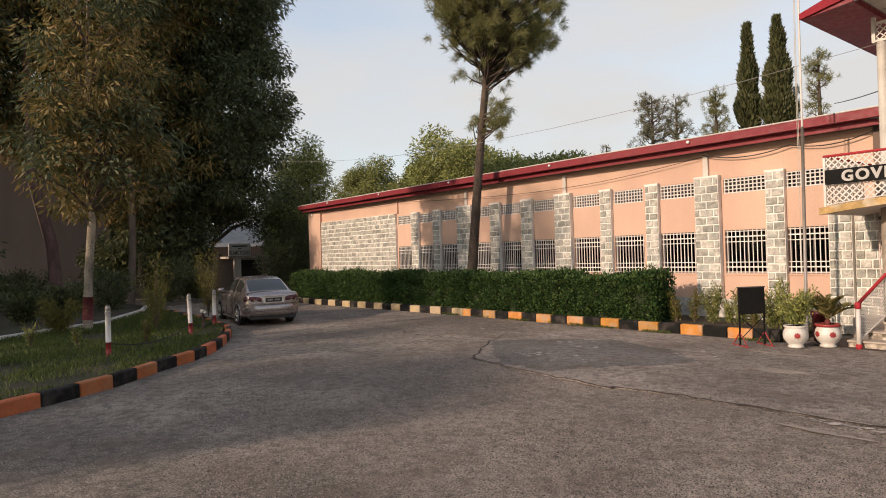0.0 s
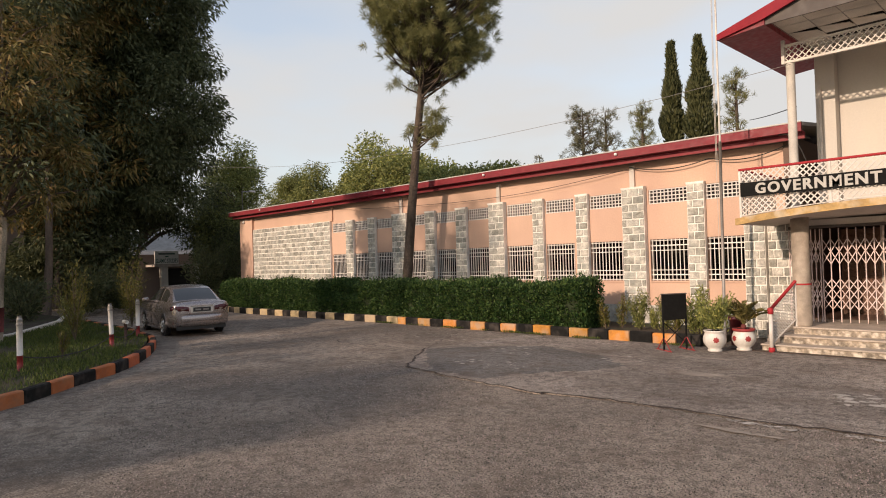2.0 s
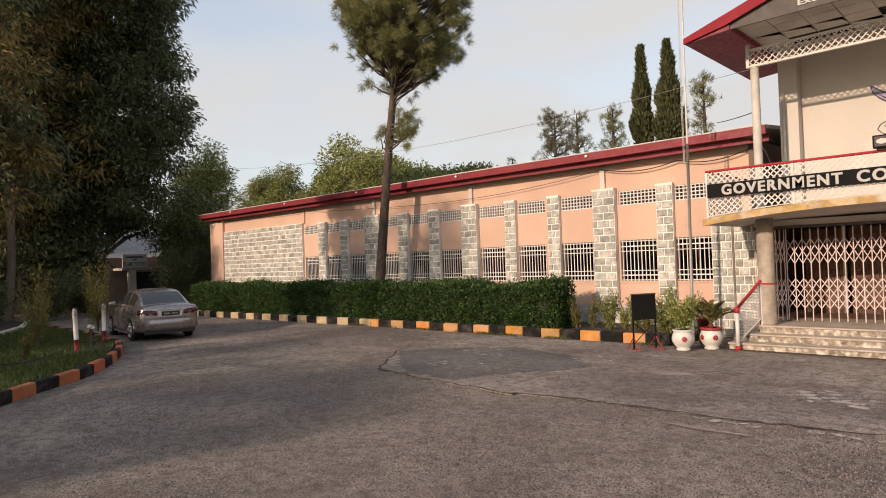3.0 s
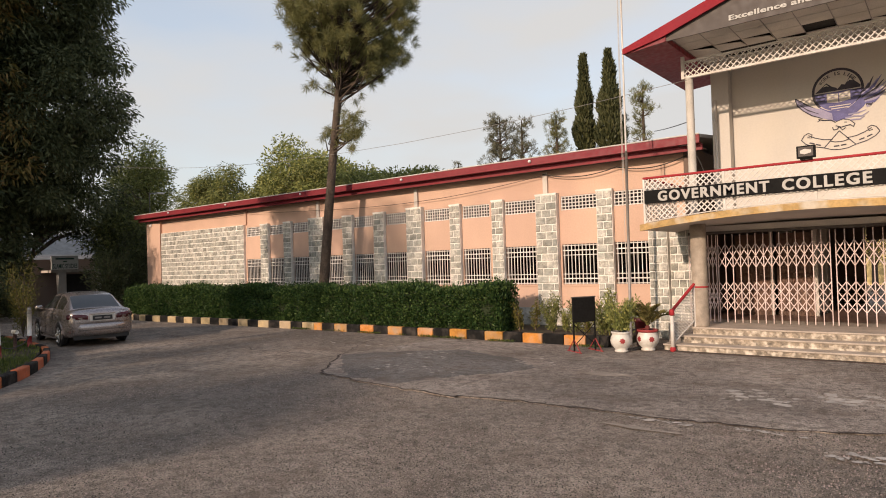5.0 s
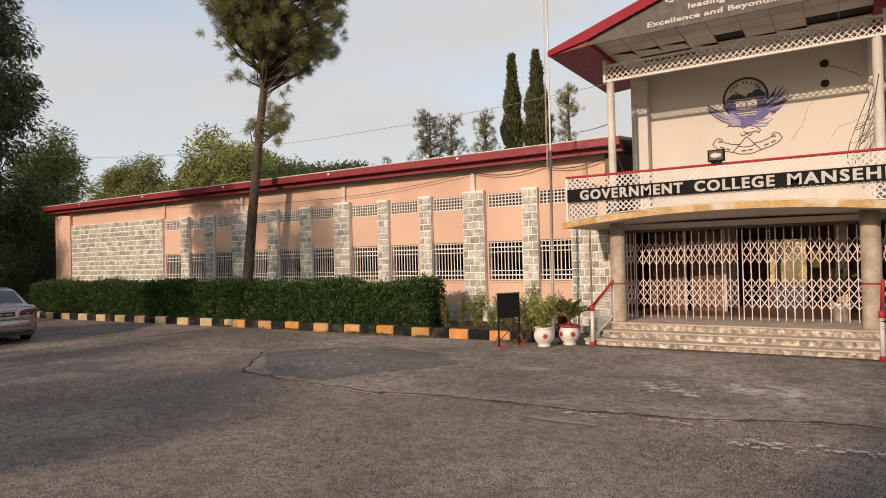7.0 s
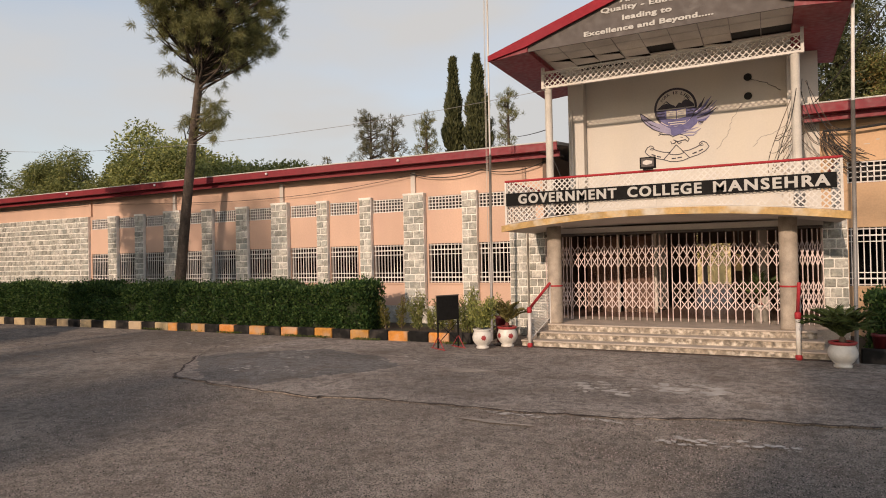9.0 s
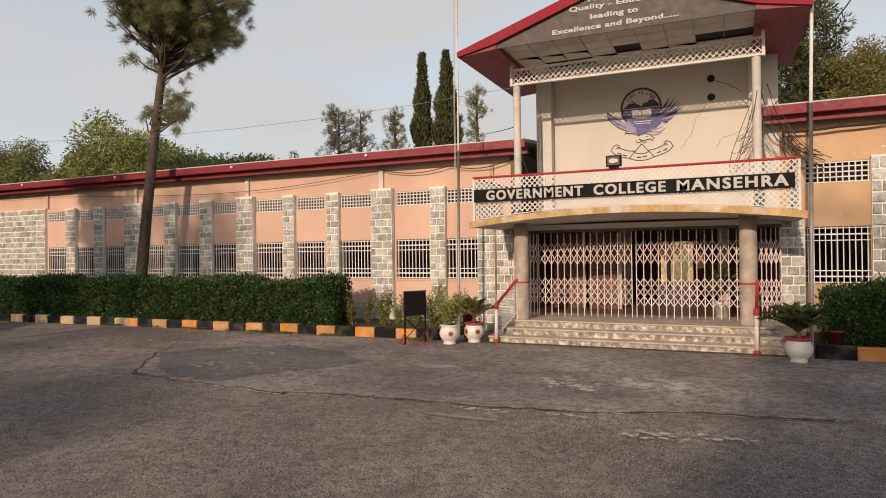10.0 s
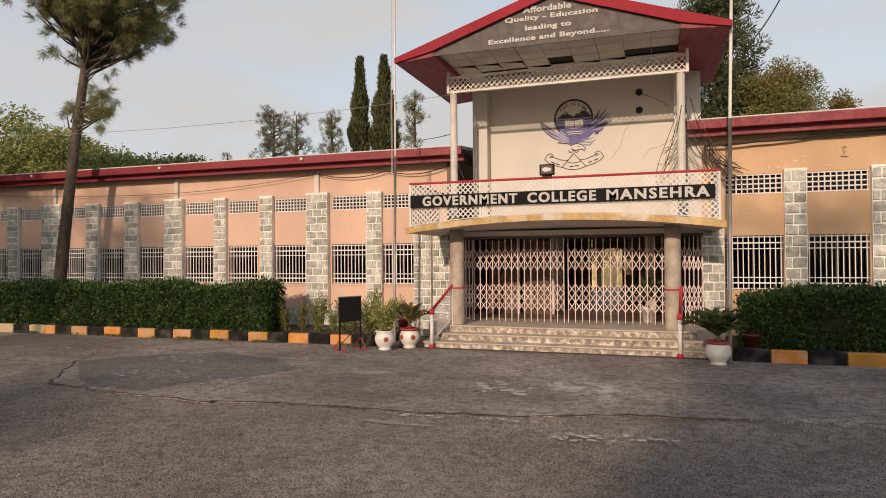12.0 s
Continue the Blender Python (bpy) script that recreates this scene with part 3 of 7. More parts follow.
patches = thing("cement_patches", (0, 0, 0), 0, "small pale cement flakes worn into the asphalt", "patch", kind="structure")
rs_p = random.Random(17)
for k, (x, y, rx, ry, n, size) in enumerate([(-2.2, 9.6, 0.5, 0.42, 26, 1.0), (-1.05, 9.95, 0.5, 0.34, 30, 1.5), (-9.6, 11.4, 0.9, 0.5, 9, 1.0), (-6.3, 10.9, 0.6, 0.4, 7, 1.0), (-12.4, 11.6, 1.2, 0.5, 8, 1.0), (-7.6, 9.2, 0.5, 0.3, 9, 0.8),
                                             (-2.85, 7.6, 0.38, 0.06, 20, 0.55), (-1.7, 7.72, 0.4, 0.05, 16, 0.5), (-0.75, 7.2, 0.4, 0.14, 16, 0.8), (0.0, 7.32, 0.3, 0.1, 10, 0.8), (-8.6, 8.9, 0.5, 0.3, 8, 0.8), (-9.0, 10.6, 0.8, 0.4, 8, 0.8)]):
    for j in range(2 * n):
        big = rs_p.uniform(0.3, 1.0) ** 2 * size * 0.62
        part("cement_patch", blot(x + rs_p.uniform(-1, 1) * rx, y + rs_p.uniform(-1, 1) * ry, 0.15 * big, 0.11 * big, 40 * k + j, 0.0105 + 0.00006 * j), M_CEMENT, patches)
dust = thing("dust_drifts", (0, 0, 0), 0, "dry yellow-brown dust drifted over the asphalt", "dust", kind="structure")
for k, (x, y, rx, ry) in enumerate([(-2.9, 7.16, 0.5, 0.09), (-4.6, 10.2, 0.5, 0.14), (-5.2, 11.9, 0.7, 0.1)]):
    part("dust_drift", blot(x, y, rx, ry, 700 + k, 0.0108), M_DUST, dust)


def ground_height(x, y):
    """Height of the asphalt sheet between its corners."""
    gx, gy = np.floor(x / 2) * 2, np.floor(y / 2) * 2
    u, w = (x - gx) / 2, (y - gy) / 2

    def corner(a, b):
        return 0.012 * np.sin(a * 0.9 + b * 0.5) * np.cos(b * 0.7) - 0.012
    return (corner(gx, gy) * (1 - u) + corner(gx + 2, gy) * u) * (1 - w) + (corner(gx, gy + 2) * (1 - u) + corner(gx + 2, gy + 2) * u) * w


def loose_chips(n, seed):
    """Loose stone chips, thick below the broken edge and thin on the smoother overlay."""
    rs = np.random.default_rng(seed)
    way, far = rs.uniform(-1.3, 0.3, n), 3.6 + 9.4 * rs.uniform(0, 1, n) ** 1.35
    x, y = far * np.sin(way), far * np.cos(way)
    ex, ey = np.array([p[0] for p in edge]), np.array([p[1] for p in edge])
    o = np.argsort(ex)
    below = np.interp(x, ex[o], ey[o]) - y
    patchy = 0.5 + 0.5 * np.sin(x * 1.7 + 2 * np.sin(y * 1.3)) * np.sin(y * 2.1 + 1.5 * np.sin(x * 0.8))
    strip = np.exp(-((below - 0.22) / 0.16) ** 2) * ((x > -3.4) & (x < -0.6))
    keep = rs.uniform(0, 1, n) < np.where((below > 0.04) | (x < -11), 0.3 + 0.45 * patchy + strip, 0.05 + 0.07 * patchy)
    x, y, below = x[keep], y[keep], below[keep]
    m = len(x)
    z = np.where((below < 0.03) & (x > -10.9), 0.006, ground_height(x, y))
    r = (0.0045 + 0.0105 * rs.uniform(0, 1, m) ** 2.5)[:, None, None]
    tet = np.array([[1, 0, -0.35], [-0.5, 0.87, -0.35], [-0.5, -0.87, -0.35], [0.1, 0, 0.75]])
    a = rs.uniform(0, 6.2832, m)
    c, q = np.cos(a)[:, None], np.sin(a)[:, None]
    t = tet[None] * rs.uniform(0.6, 1.3, (m, 4, 1)) * r
    v = np.stack([t[..., 0] * c - t[..., 1] * q, t[..., 0] * q + t[..., 1] * c, t[..., 2]], 2) + np.stack([x, y, z + 0.002], 1)[:, None]
    f = (np.array([[0, 1, 3], [1, 2, 3], [2, 0, 3]])[None] + 4 * np.arange(m)[:, None, None]).reshape(-1, 3)
    return v.reshape(-1, 3), f


tagged(leaf_part("stone_chips", *loose_chips(330000, 8), M_CHIP, None), "loose pale stone chips worn out of the asphalt", "gravel", kind="stuff")


# ---------------------------------------------------------------- kerbs
KERB = {}


def kerb_run(name, points, length, height, depth, mats, label, start=0, gap=0.012):
    """Kerb blocks end to end along a line, painted in turn."""
    root = thing(name, (0, 0, 0), 0, label, "kerb", kind="structure")
    dense = []
    for (x0, y0), (x1, y1) in zip(points, points[1:]):
        n = max(1, int(math.hypot(x1 - x0, y1 - y0) / 0.02))
        dense += [Vector((x0 + (x1 - x0) * k / n, y0 + (y1 - y0) * k / n, 0)) for k in range(n)]
    dense.append(Vector((*points[-1], 0)))
    rs = random.Random(len(points))
    i, k = 0, start
    while i < len(dense) - 5:
        j = i
        run = 0.0
        while j < len(dense) - 1 and run < length:
            run += (dense[j + 1] - dense[j]).length
            j += 1
        a, b = dense[i], dense[j]
        d = b - a
        mt = mats[k % len(mats)]
        key = (mt.name, round(height, 2), round(depth, 2))
        if key not in KERB:
            KERB[key] = mesh_of("kerb_block", *soft_box(1.0, depth, height + 0.1, 0.022), mt)
        piece("kerb_block", KERB[key], root, ((a + b) / 2) + Vector((0, 0, -0.1 + rs.uniform(-0.012, 0.008))), math.atan2(d.y, d.x) + rs.gauss(0, 0.012), (max(d.length - gap, 0.05), 1, 1))
        i, k = j, k + 1
    return root


kerb_run("kerb_hedge", [(-6.1, 13.5), (-16.0, 13.38)], 0.56, 0.22, 0.16, [M_KERBK, M_KERBY], "kerb of black and yellow painted concrete blocks before the hedge", 0)
kerb_run("kerb_hedge_far", [(-16.0, 13.38), (-26.0, 12.95), (-31.0, 13.2)], 0.56, 0.22, 0.16, [M_KERBK, M_KERBW], "kerb of faded black and cream concrete blocks before the hedge", 1)
kerb_run("kerb_right_bed", [(1.45, 13.28), (14.0, 13.1)], 0.62, 0.25, 0.16, [M_KERBK, M_KERBY], "kerb of black and yellow painted concrete blocks", 0)
ISLAND = [(-8.92, -5.9), (-9.6, -2.2), (-10.4, 0.1), (-11.0, 1.08), (-11.76, 2.13), (-12.77, 3.1), (-13.63, 4.0), (-14.53, 4.71), (-15.67, 5.36), (-16.9, 5.95), (-18.0, 6.35), (-21.0, 6.75), (-26.0, 6.9)]
kerb_run("kerb_island", ISLAND, 0.66, 0.2, 0.15, [M_KERBO, M_KERBK], "curving kerb of orange and black painted blocks round the grass", 0)

# raised grass island and its white inner edging
inner = [(-30.0, 7.2), (-26.25, 6.02), (-22.2, 3.92), (-21.2, 2.59), (-20.0, 1.19), (-18.6, -1.5), (-17.5, -6.0)]
off = [(x - 0.1, y + (-0.1 if x > -16 else -0.12)) for x, y in ISLAND]
tagged(part("grass_bed", sheet(blank(), off + inner, -0.05, 0.15), M_GRASSGROUND), "raised turf bed of patchy grass behind the kerb", "lawn", kind="structure")
edging = thing("white_edging", (0, 0, 0), 0, "low whitewashed edging along the garden bed", "edging", kind="structure")
for a, b in zip(inner, inner[1:]):
    d = Vector(b) - Vector(a)
    piece("edging_block", mesh_of("edging_block", *soft_box(d.length - 0.01, 0.12, 0.16, 0.015), M_WHITE), edging, ((a[0] + b[0]) / 2, (a[1] + b[1]) / 2, 0.1), math.atan2(d.y, d.x))
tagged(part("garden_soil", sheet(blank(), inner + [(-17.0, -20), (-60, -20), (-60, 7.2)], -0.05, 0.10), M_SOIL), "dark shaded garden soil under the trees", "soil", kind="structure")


def grass(name, outline_test, x0, x1, y0, y1, z, n, h, seed):
    rs = np.random.default_rng(seed)
    p = np.stack([rs.uniform(x0, x1, n), rs.uniform(y0, y1, n), np.full(n, z)], 1)
    keep = np.array([outline_test(a, b) and noise.noise(Vector((a * 0.8, b * 0.8, 3))) > rs.uniform(-0.5, 0.12) for a, b, _ in p])
    p = p[keep]
    v, f = leaves(p, np.tile([0, 0, 1.0], (len(p), 1)), h, 0.014, 0.4, rs)
    return leaf_part(name, v, f, M_GRASS, None)


def in_bed(x, y):
    poly = off + inner
    c = False
    for (ax, ay), (bx, by) in zip(poly, poly[1:] + poly[:1]):
        if (ay > y) != (by > y) and x < (bx - ax) * (y - ay) / (by - ay) + ax:
            c = not c
    return c


tagged(grass("grass", in_bed, -26, -9, -2, 7, 0.15, 110000, 0.10, 4), "short uneven grass on the island bed", "grass", kind="stuff")
tagged(grass("kerb_weeds", lambda x, y: noise.noise(Vector((x * 1.3, 0, 9))) > 0.0, -17, -5.6, 13.12, 13.34, 0.0, 3800, 0.06, 5), "thin weeds growing along the kerb foot", "weeds", kind="stuff")

# beds between the kerbs and the walls
tagged(part("flower_bed_left", sheet(blank(), [(-31.0, 13.25), (-16.0, 13.45), (-5.95, 13.56), (-5.95, 16.0), (-31.0, 16.0)], -0.05, 0.13), M_SOIL), "dark soil bed along the wall", "soil", kind="structure")
tagged(part("flower_bed_right", sheet(blank(), [(1.45, 13.34), (14.0, 13.16), (14.0, 16.0), (1.45, 16.0)], -0.05, 0.15), M_SOIL), "dark soil bed along the wall", "soil", kind="structure")

# ---------------------------------------------------------------- the wings' walls
WALL_Y, THICK = 16.0, 0.23
L_WIN = [(-23.42, -22.44), (-21.9, -20.9), (-20.4, -19.38), (-18.34, -17.43), (-16.88, -15.9), (-15.36, -14.34), (-13.53, -12.5), (-11.97, -10.95), (-10.4, -9.35), (-8.54, -7.46), (-6.98, -5.9)]
R_WIN = [(1.58, 2.79), (3.25, 4.46), (4.98, 6.18), (6.65, 7.85), (8.4, 9.6), (10.1, 11.3)]


def wing_wall(name, x0, x1, wins, sill, top, vb, vt, z1, mat, label):
    """One thick wall with a row of windows and a row of vents cut through it."""
    xs, zs = [x0] + [x for w in wins for x in w] + [x1], [0, sill, top, vb, vt, z1]
    nx, nz = len(xs), len(zs)
    v = [(x, y, z) for y in (WALL_Y, WALL_Y + THICK) for z in zs for x in xs]
    f = []

    def solid(i, j):
        return 0 <= i < nx - 1 and 0 <= j < nz - 1 and not (i % 2 == 1 and j in (1, 3))

    for j in range(nz - 1):
        for i in range(nx - 1):
            if not solid(i, j):
                continue
            a, b, c, d = j * nx + i, j * nx + i + 1, (j + 1) * nx + i + 1, (j + 1) * nx + i
            q = nx * nz
            f += [(a, b, c, d), (d + q, c + q, b + q, a + q)]
            for (p, r), (ii, jj) in (((a, b), (i, j - 1)), ((b, c), (i + 1, j)), ((c, d), (i, j + 1)), ((d, a), (i - 1, j))):
                if not solid(ii, jj):
                    f.append((p, p + q, r + q, r))
    return tagged(part(name, (v, f), mat), label, "wall", kind="structure")


L_SILL, L_TOP, L_VB, L_VT, L_EAVE = 1.28, 2.39, 3.34, 3.735, 4.72
R_SILL, R_TOP, R_VB, R_VT, R_EAVE = 1.21, 2.45, 3.39, 3.845, 4.9
wing_wall("wall_left_wing", -31.8, -4.9, L_WIN, L_SILL, L_TOP, L_VB, L_VT, L_EAVE, M_PLASTER, "peach plastered wall of the long low wing")
wing_wall("wall_right_wing", 1.1, 14.0, R_WIN, R_SILL, R_TOP, R_VB, R_VT, R_EAVE, M_PLASTER_R, "ochre plastered wall of the other wing")

# end wall, back walls, floor and ceilings inside
shell = blank()
box(shell, -31.8, -31.57, WALL_Y + THICK, 24.0, 0, 4.72)
box(shell, -31.8, -4.9, 24.0, 24.2, 0, 4.72)
box(shell, 1.1, 14.0, 24.0, 24.2, 0, 4.9)
box(shell, 13.77, 14.0, WALL_Y + THICK, 24.0, 0, 4.9)
tagged(part("wall_rear", shell, M_PLASTER), "plain rear and end walls of the wings", "wall", kind="structure")
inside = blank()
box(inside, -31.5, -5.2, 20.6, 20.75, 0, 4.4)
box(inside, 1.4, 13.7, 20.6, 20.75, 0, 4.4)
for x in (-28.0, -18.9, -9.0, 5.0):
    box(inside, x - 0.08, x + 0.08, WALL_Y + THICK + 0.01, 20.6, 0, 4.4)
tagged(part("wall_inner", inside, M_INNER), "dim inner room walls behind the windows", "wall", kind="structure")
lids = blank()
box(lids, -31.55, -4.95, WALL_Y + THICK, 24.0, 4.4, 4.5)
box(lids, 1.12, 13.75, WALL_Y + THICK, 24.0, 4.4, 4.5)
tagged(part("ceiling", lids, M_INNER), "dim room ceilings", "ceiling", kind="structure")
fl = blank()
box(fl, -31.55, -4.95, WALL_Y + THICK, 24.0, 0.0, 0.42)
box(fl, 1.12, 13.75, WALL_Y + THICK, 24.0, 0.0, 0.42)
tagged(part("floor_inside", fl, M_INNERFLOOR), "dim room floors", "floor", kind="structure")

# low stone plinth along the left wing
tagged(part("plinth", box(blank(), -23.4, -5.95, WALL_Y - 0.06, WALL_Y - 0.004, 0.13, 0.62), M_STONE), "low rough grey stone plinth at the wall's foot", "plinth", kind="structure")
tagged(part("corner_pier", box(blank(), -31.78, -30.46, WALL_Y - 0.12, WALL_Y - 0.004, 0.0, 4.44), M_PLASTER), "peach plastered corner pier", "pier", kind="structure")
strips = thing("wall_strips", (0, 0, 0), 0, "narrow plastered ribs above the wide pilasters", "rib", kind="structure")
for x in (-23.43, -18.75, -13.83, -8.98):
    part("rib", box(blank(), x - 0.07, x + 0.07, WALL_Y - 0.07, WALL_Y - 0.004, 3.86, 4.45), M_SOFFIT if x > -20 else M_PLASTER, strips)

# ---------------------------------------------------------------- windows
BAR = mesh_of("bar", *box(blank(), -0.0095, 0.0095, -0.0095, 0.0095, 0, 1), M_GRILLE)


def cross_mesh(t):
    return mesh_of("crossbar", *box(blank(), 0, 1, -0.006, 0.006, -t / 2, t / 2), M_GRILLE)


CROSS, CROSS_THICK = cross_mesh(0.02), cross_mesh(0.03)
count = 0
PANES = []
for wins, sill, top, vb, vt in ((L_WIN, L_SILL, L_TOP, L_VB, L_VT), (R_WIN, R_SILL, R_TOP, R_VB, R_VT)):
    for x0, x1 in wins:
        count += 1
        w, h = x1 - x0, top - sill
        win = thing("window_%d" % count, (x0, WALL_Y, sill), 0, "tall window behind a white-painted steel grille", "window", "wing windows", "structure")
        fr = blank()
        for a, b, c, d in ((0.002, w - 0.002, 0.002, 0.045), (0.002, w - 0.002, h - 0.045, h - 0.002), (0.002, 0.045, 0.045, h - 0.045), (w - 0.045, w - 0.002, 0.045, h - 0.045), (w / 2 - 0.02, w / 2 + 0.02, 0.045, h - 0.045)):
            box(fr, a, b, 0.12, 0.17, c, d)
        part("window_frame", fr, M_TYMP, win, "dark brown window frame")
        for a, b in ((0.046, w / 2 - 0.021), (w / 2 + 0.021, w - 0.046)):
            part("pane", box(blank(), a, b, 0.143, 0.148, 0.046, h - 0.046), M_GLASS, win)
        n = 10 if x0 < 0 else 11
        for k in range(n):
            piece("bar", BAR, win, (0.05 + (w - 0.1) * k / (n - 1), 0.04, 0.002), 0, (1, 1, h - 0.004))
        for z, th in ((0.03, 0), (0.16, 1), (0.285, 0), (h - 0.30, 0), (h - 0.17, 1), (h - 0.035, 0)):
            piece("crossbar", CROSS_THICK if th else CROSS, win, (0.002, 0.026, z), 0, (w - 0.004, 1, 1))
        part("window_sill", box(blank(), -0.01, w + 0.01, -0.025, 0.02, -0.045, -0.003), M_PLASTER if x0 < 0 else M_PLASTER_R, win)
        hv = vt - vb
        vent = thing("vent_%d" % count, (x0, WALL_Y, vb), 0, "pierced white ventilation grille high in the wall", "vent", "wing vents", "structure")
        n = 11
        for k in range(n):
            piece("bar", BAR, vent, (0.02 + (w - 0.04) * k / (n - 1), 0.04, 0.002), 0, (1.3, 1.3, hv - 0.004))
        for z in (0.018, hv * 0.27, hv * 0.51, hv * 0.76, hv - 0.018):
            piece("crossbar", CROSS_THICK, vent, (0.002, 0.024, z), 0, (w - 0.004, 1, 0.85))
        # black sheet paints the shade behind the pierced vent
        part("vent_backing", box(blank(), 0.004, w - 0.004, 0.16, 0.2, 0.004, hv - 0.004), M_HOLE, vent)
# drawn curtains behind two of the windows
for x0, x1 in ((-8.1, -7.75), (3.9, 4.3)):
    vf = blank()
    n = 22
    for k in range(n):
        x = x0 + (x1 - x0) * k / (n - 1)
        y = WALL_Y + 0.4 + 0.03 * math.sin(k * 1.9)
        vf[0].extend([(x, y, 1.05), (x, y, 2.6), (x, y + 0.01, 2.6), (x, y + 0.01, 1.05)])
        if k:
            i = 4 * k
            vf[1].extend([(i - 4, i, i + 1, i - 3), (i - 2, i + 2, i + 3, i - 1)])
    tagged(part("curtain", vf, M_CURTAIN), "faded red curtain hanging inside the window", "curtain")


# ---------------------------------------------------------------- stone work
def stone_mesh(seed):
    """A rock-faced block one wide and one high, its rough face bulging towards -y out of the pointing."""
    rs = random.Random(seed)
    v, f = blank()
    for j in range(5):
        for i in range(5):
            x, z = (0, 0.07, 0.5, 0.93, 1)[i], (0, 0.1, 0.5, 0.9, 1)[j]
            rim = i in (0, 4) or j in (0, 4)
            if not rim:
                x, z = x + rs.uniform(-0.035, 0.035), z + rs.uniform(-0.06, 0.06)
            v.append((x, (-0.004 if rim else -rs.uniform(0.024, 0.044)), z))
    for j in range(4):
        for i in range(4):
            a = j * 5 + i
            f.append((a, a + 1, a + 6, a + 5))
    v += [(0, 0.03, 0), (1, 0.03, 0), (1, 0.03, 1), (0, 0.03, 1)]
    f += [(0, 25, 26, 4, 3, 2, 1), (4, 26, 27, 24, 19, 14, 9), (24, 27, 28, 20, 21, 22, 23), (20, 28, 25, 0, 5, 10, 15)]
    return mesh_of("stone", v, f, M_STONE)


STONES = [stone_mesh(s) for s in range(12)]


def stone_face(name, x0, x1, z0, z1, y, label, course=0.2, want=0.3, joint=0.014, seed=0, core=0.1, category="pilaster", group="pilasters", bed=0.016):
    """Stone blocks in courses on a white mortar core."""
    rs = random.Random(seed)
    root = thing(name, (x0, y, z0), 0, label, category, group, "structure")
    w, h = x1 - x0, z1 - z0
    part("mortar", box(blank(), 0, w, -0.012, core, 0, h), M_MORTAR, root, "raised white pointing")
    if category == "pilaster":
        part("cap", box(blank(), -0.012, w + 0.012, -0.03, core, h + 0.001, h + 0.05), M_MORTAR, root, "white mortar cap")
    rows = max(1, round(h / course))
    for r in range(rows):
        za, zb = h * r / rows, h * (r + 1) / rows
        n = max(1, round(w / want))
        if n == 1:
            cuts = [0, w * (rs.uniform(0.3, 0.42) if r % 2 else rs.uniform(0.58, 0.7)), w]
        else:
            s = 0.5 if r % 2 else 0.0
            cuts = [0] + [w * min(0.93, max(0.07, (k + s + rs.uniform(-0.12, 0.12)) / n)) for k in range(1 if not s else 0, n)] + [w]
        for a, b in zip(cuts, cuts[1:]):
            if b - a < 0.06:
                continue
            piece("stone", rs.choice(STONES), root, (a + joint / 2, 0.0, za + bed / 2), 0, (b - a - joint, 1, zb - za - bed))
    return root


PIL = "pilaster of rough grey stone blocks with raised white joints"
for k, (a, b) in enumerate([(-22.3, -21.8), (-20.78, -20.33), (-17.35, -16.85), (-15.77, -15.27), (-12.4, -12.0), (-10.8, -10.4), (-7.42, -6.98)]):
    stone_face("pilaster", a, b, 0.62 if b < -8 else 0.5, 3.76, WALL_Y - 0.11, PIL, seed=k, want=0.42)
for k, (a, b) in enumerate([(-19.2, -18.38), (-14.2, -13.55), (-9.26, -8.6)]):
    stone_face("wide_pilaster", a, b, 0.5, 3.79, WALL_Y - 0.15, "wide " + PIL, seed=20 + k, core=0.14)
for k, (a, b) in enumerate([(2.8, 3.24), (4.48, 4.96), (6.2, 6.64), (7.87, 8.38), (9.62, 10.08)]):
    stone_face("pilaster", a, b, 0.5, 3.87, WALL_Y - 0.11, PIL, course=0.233, seed=40 + k, want=0.4)
stone_face("stone_wall_panel", -30.4, -23.5, 0.75, 3.85, WALL_Y - 0.09, "wall panel of small rough grey stones in level courses", 0.213, 0.27, 0.008, seed=60, core=0.085, category="stone panel", group="stone panels", bed=0.024)

# ---------------------------------------------------------------- wing roofs
def wing_roof(name, x0, x1, z, tall, label):
    root = thing(name, (0, 0, 0), 0, label, "roof", kind="structure")
    vf = blank()
    v, f = vf
    for x in (x0, x1):
        v += [(x, 15.42, z + 0.02), (x, 20.2, z + 0.5), (x, 25.0, z + 0.02), (x, 25.0, z - 0.06), (x, 20.2, z + 0.42), (x, 15.42, z - 0.06)]
    f += [(0, 6, 7, 1), (1, 7, 8, 2), (2, 8, 9, 3), (3, 9, 10, 4), (4, 10, 11, 5), (5, 11, 6, 0), (0, 1, 4, 5), (1, 2, 3, 4), (6, 11, 10, 7), (7, 10, 9, 8)]
    part("roof_sheet", vf, M_SHEET, root)
    # stepped fascia: a gutter face over a set-back board
    part("gutter", plate(blank(), [(x0 - 0.04, z - 0.19), (x1, z - 0.19), (x1, z), (x0 - 0.04, z)], 15.36, 15.42), M_RED, root, "dark red painted gutter face")
    part("fascia", plate(blank(), [(x0 - 0.03, z - tall), (x1, z - tall), (x1, z - 0.195), (x0 - 0.03, z - 0.195)], 15.58, 15.64), M_RED, root, "dark red painted fascia board")
    part("gutter_floor", box(blank(), x0 - 0.03, x1, 15.425, 15.578, z - 0.19, z - 0.17), M_RED, root)
    part("drip_edge", tube(blank(), [(x0 - 0.04, 15.37, z + 0.02), (x1, 15.37, z + 0.02)], 0.016, 6), M_WHITE, root, "pale metal drip edge")
    part("eave_soffit", box(blank(), x0, x1, 15.645, WALL_Y - 0.005, z - 0.30, z - 0.27), M_TYMP, root)
    return root


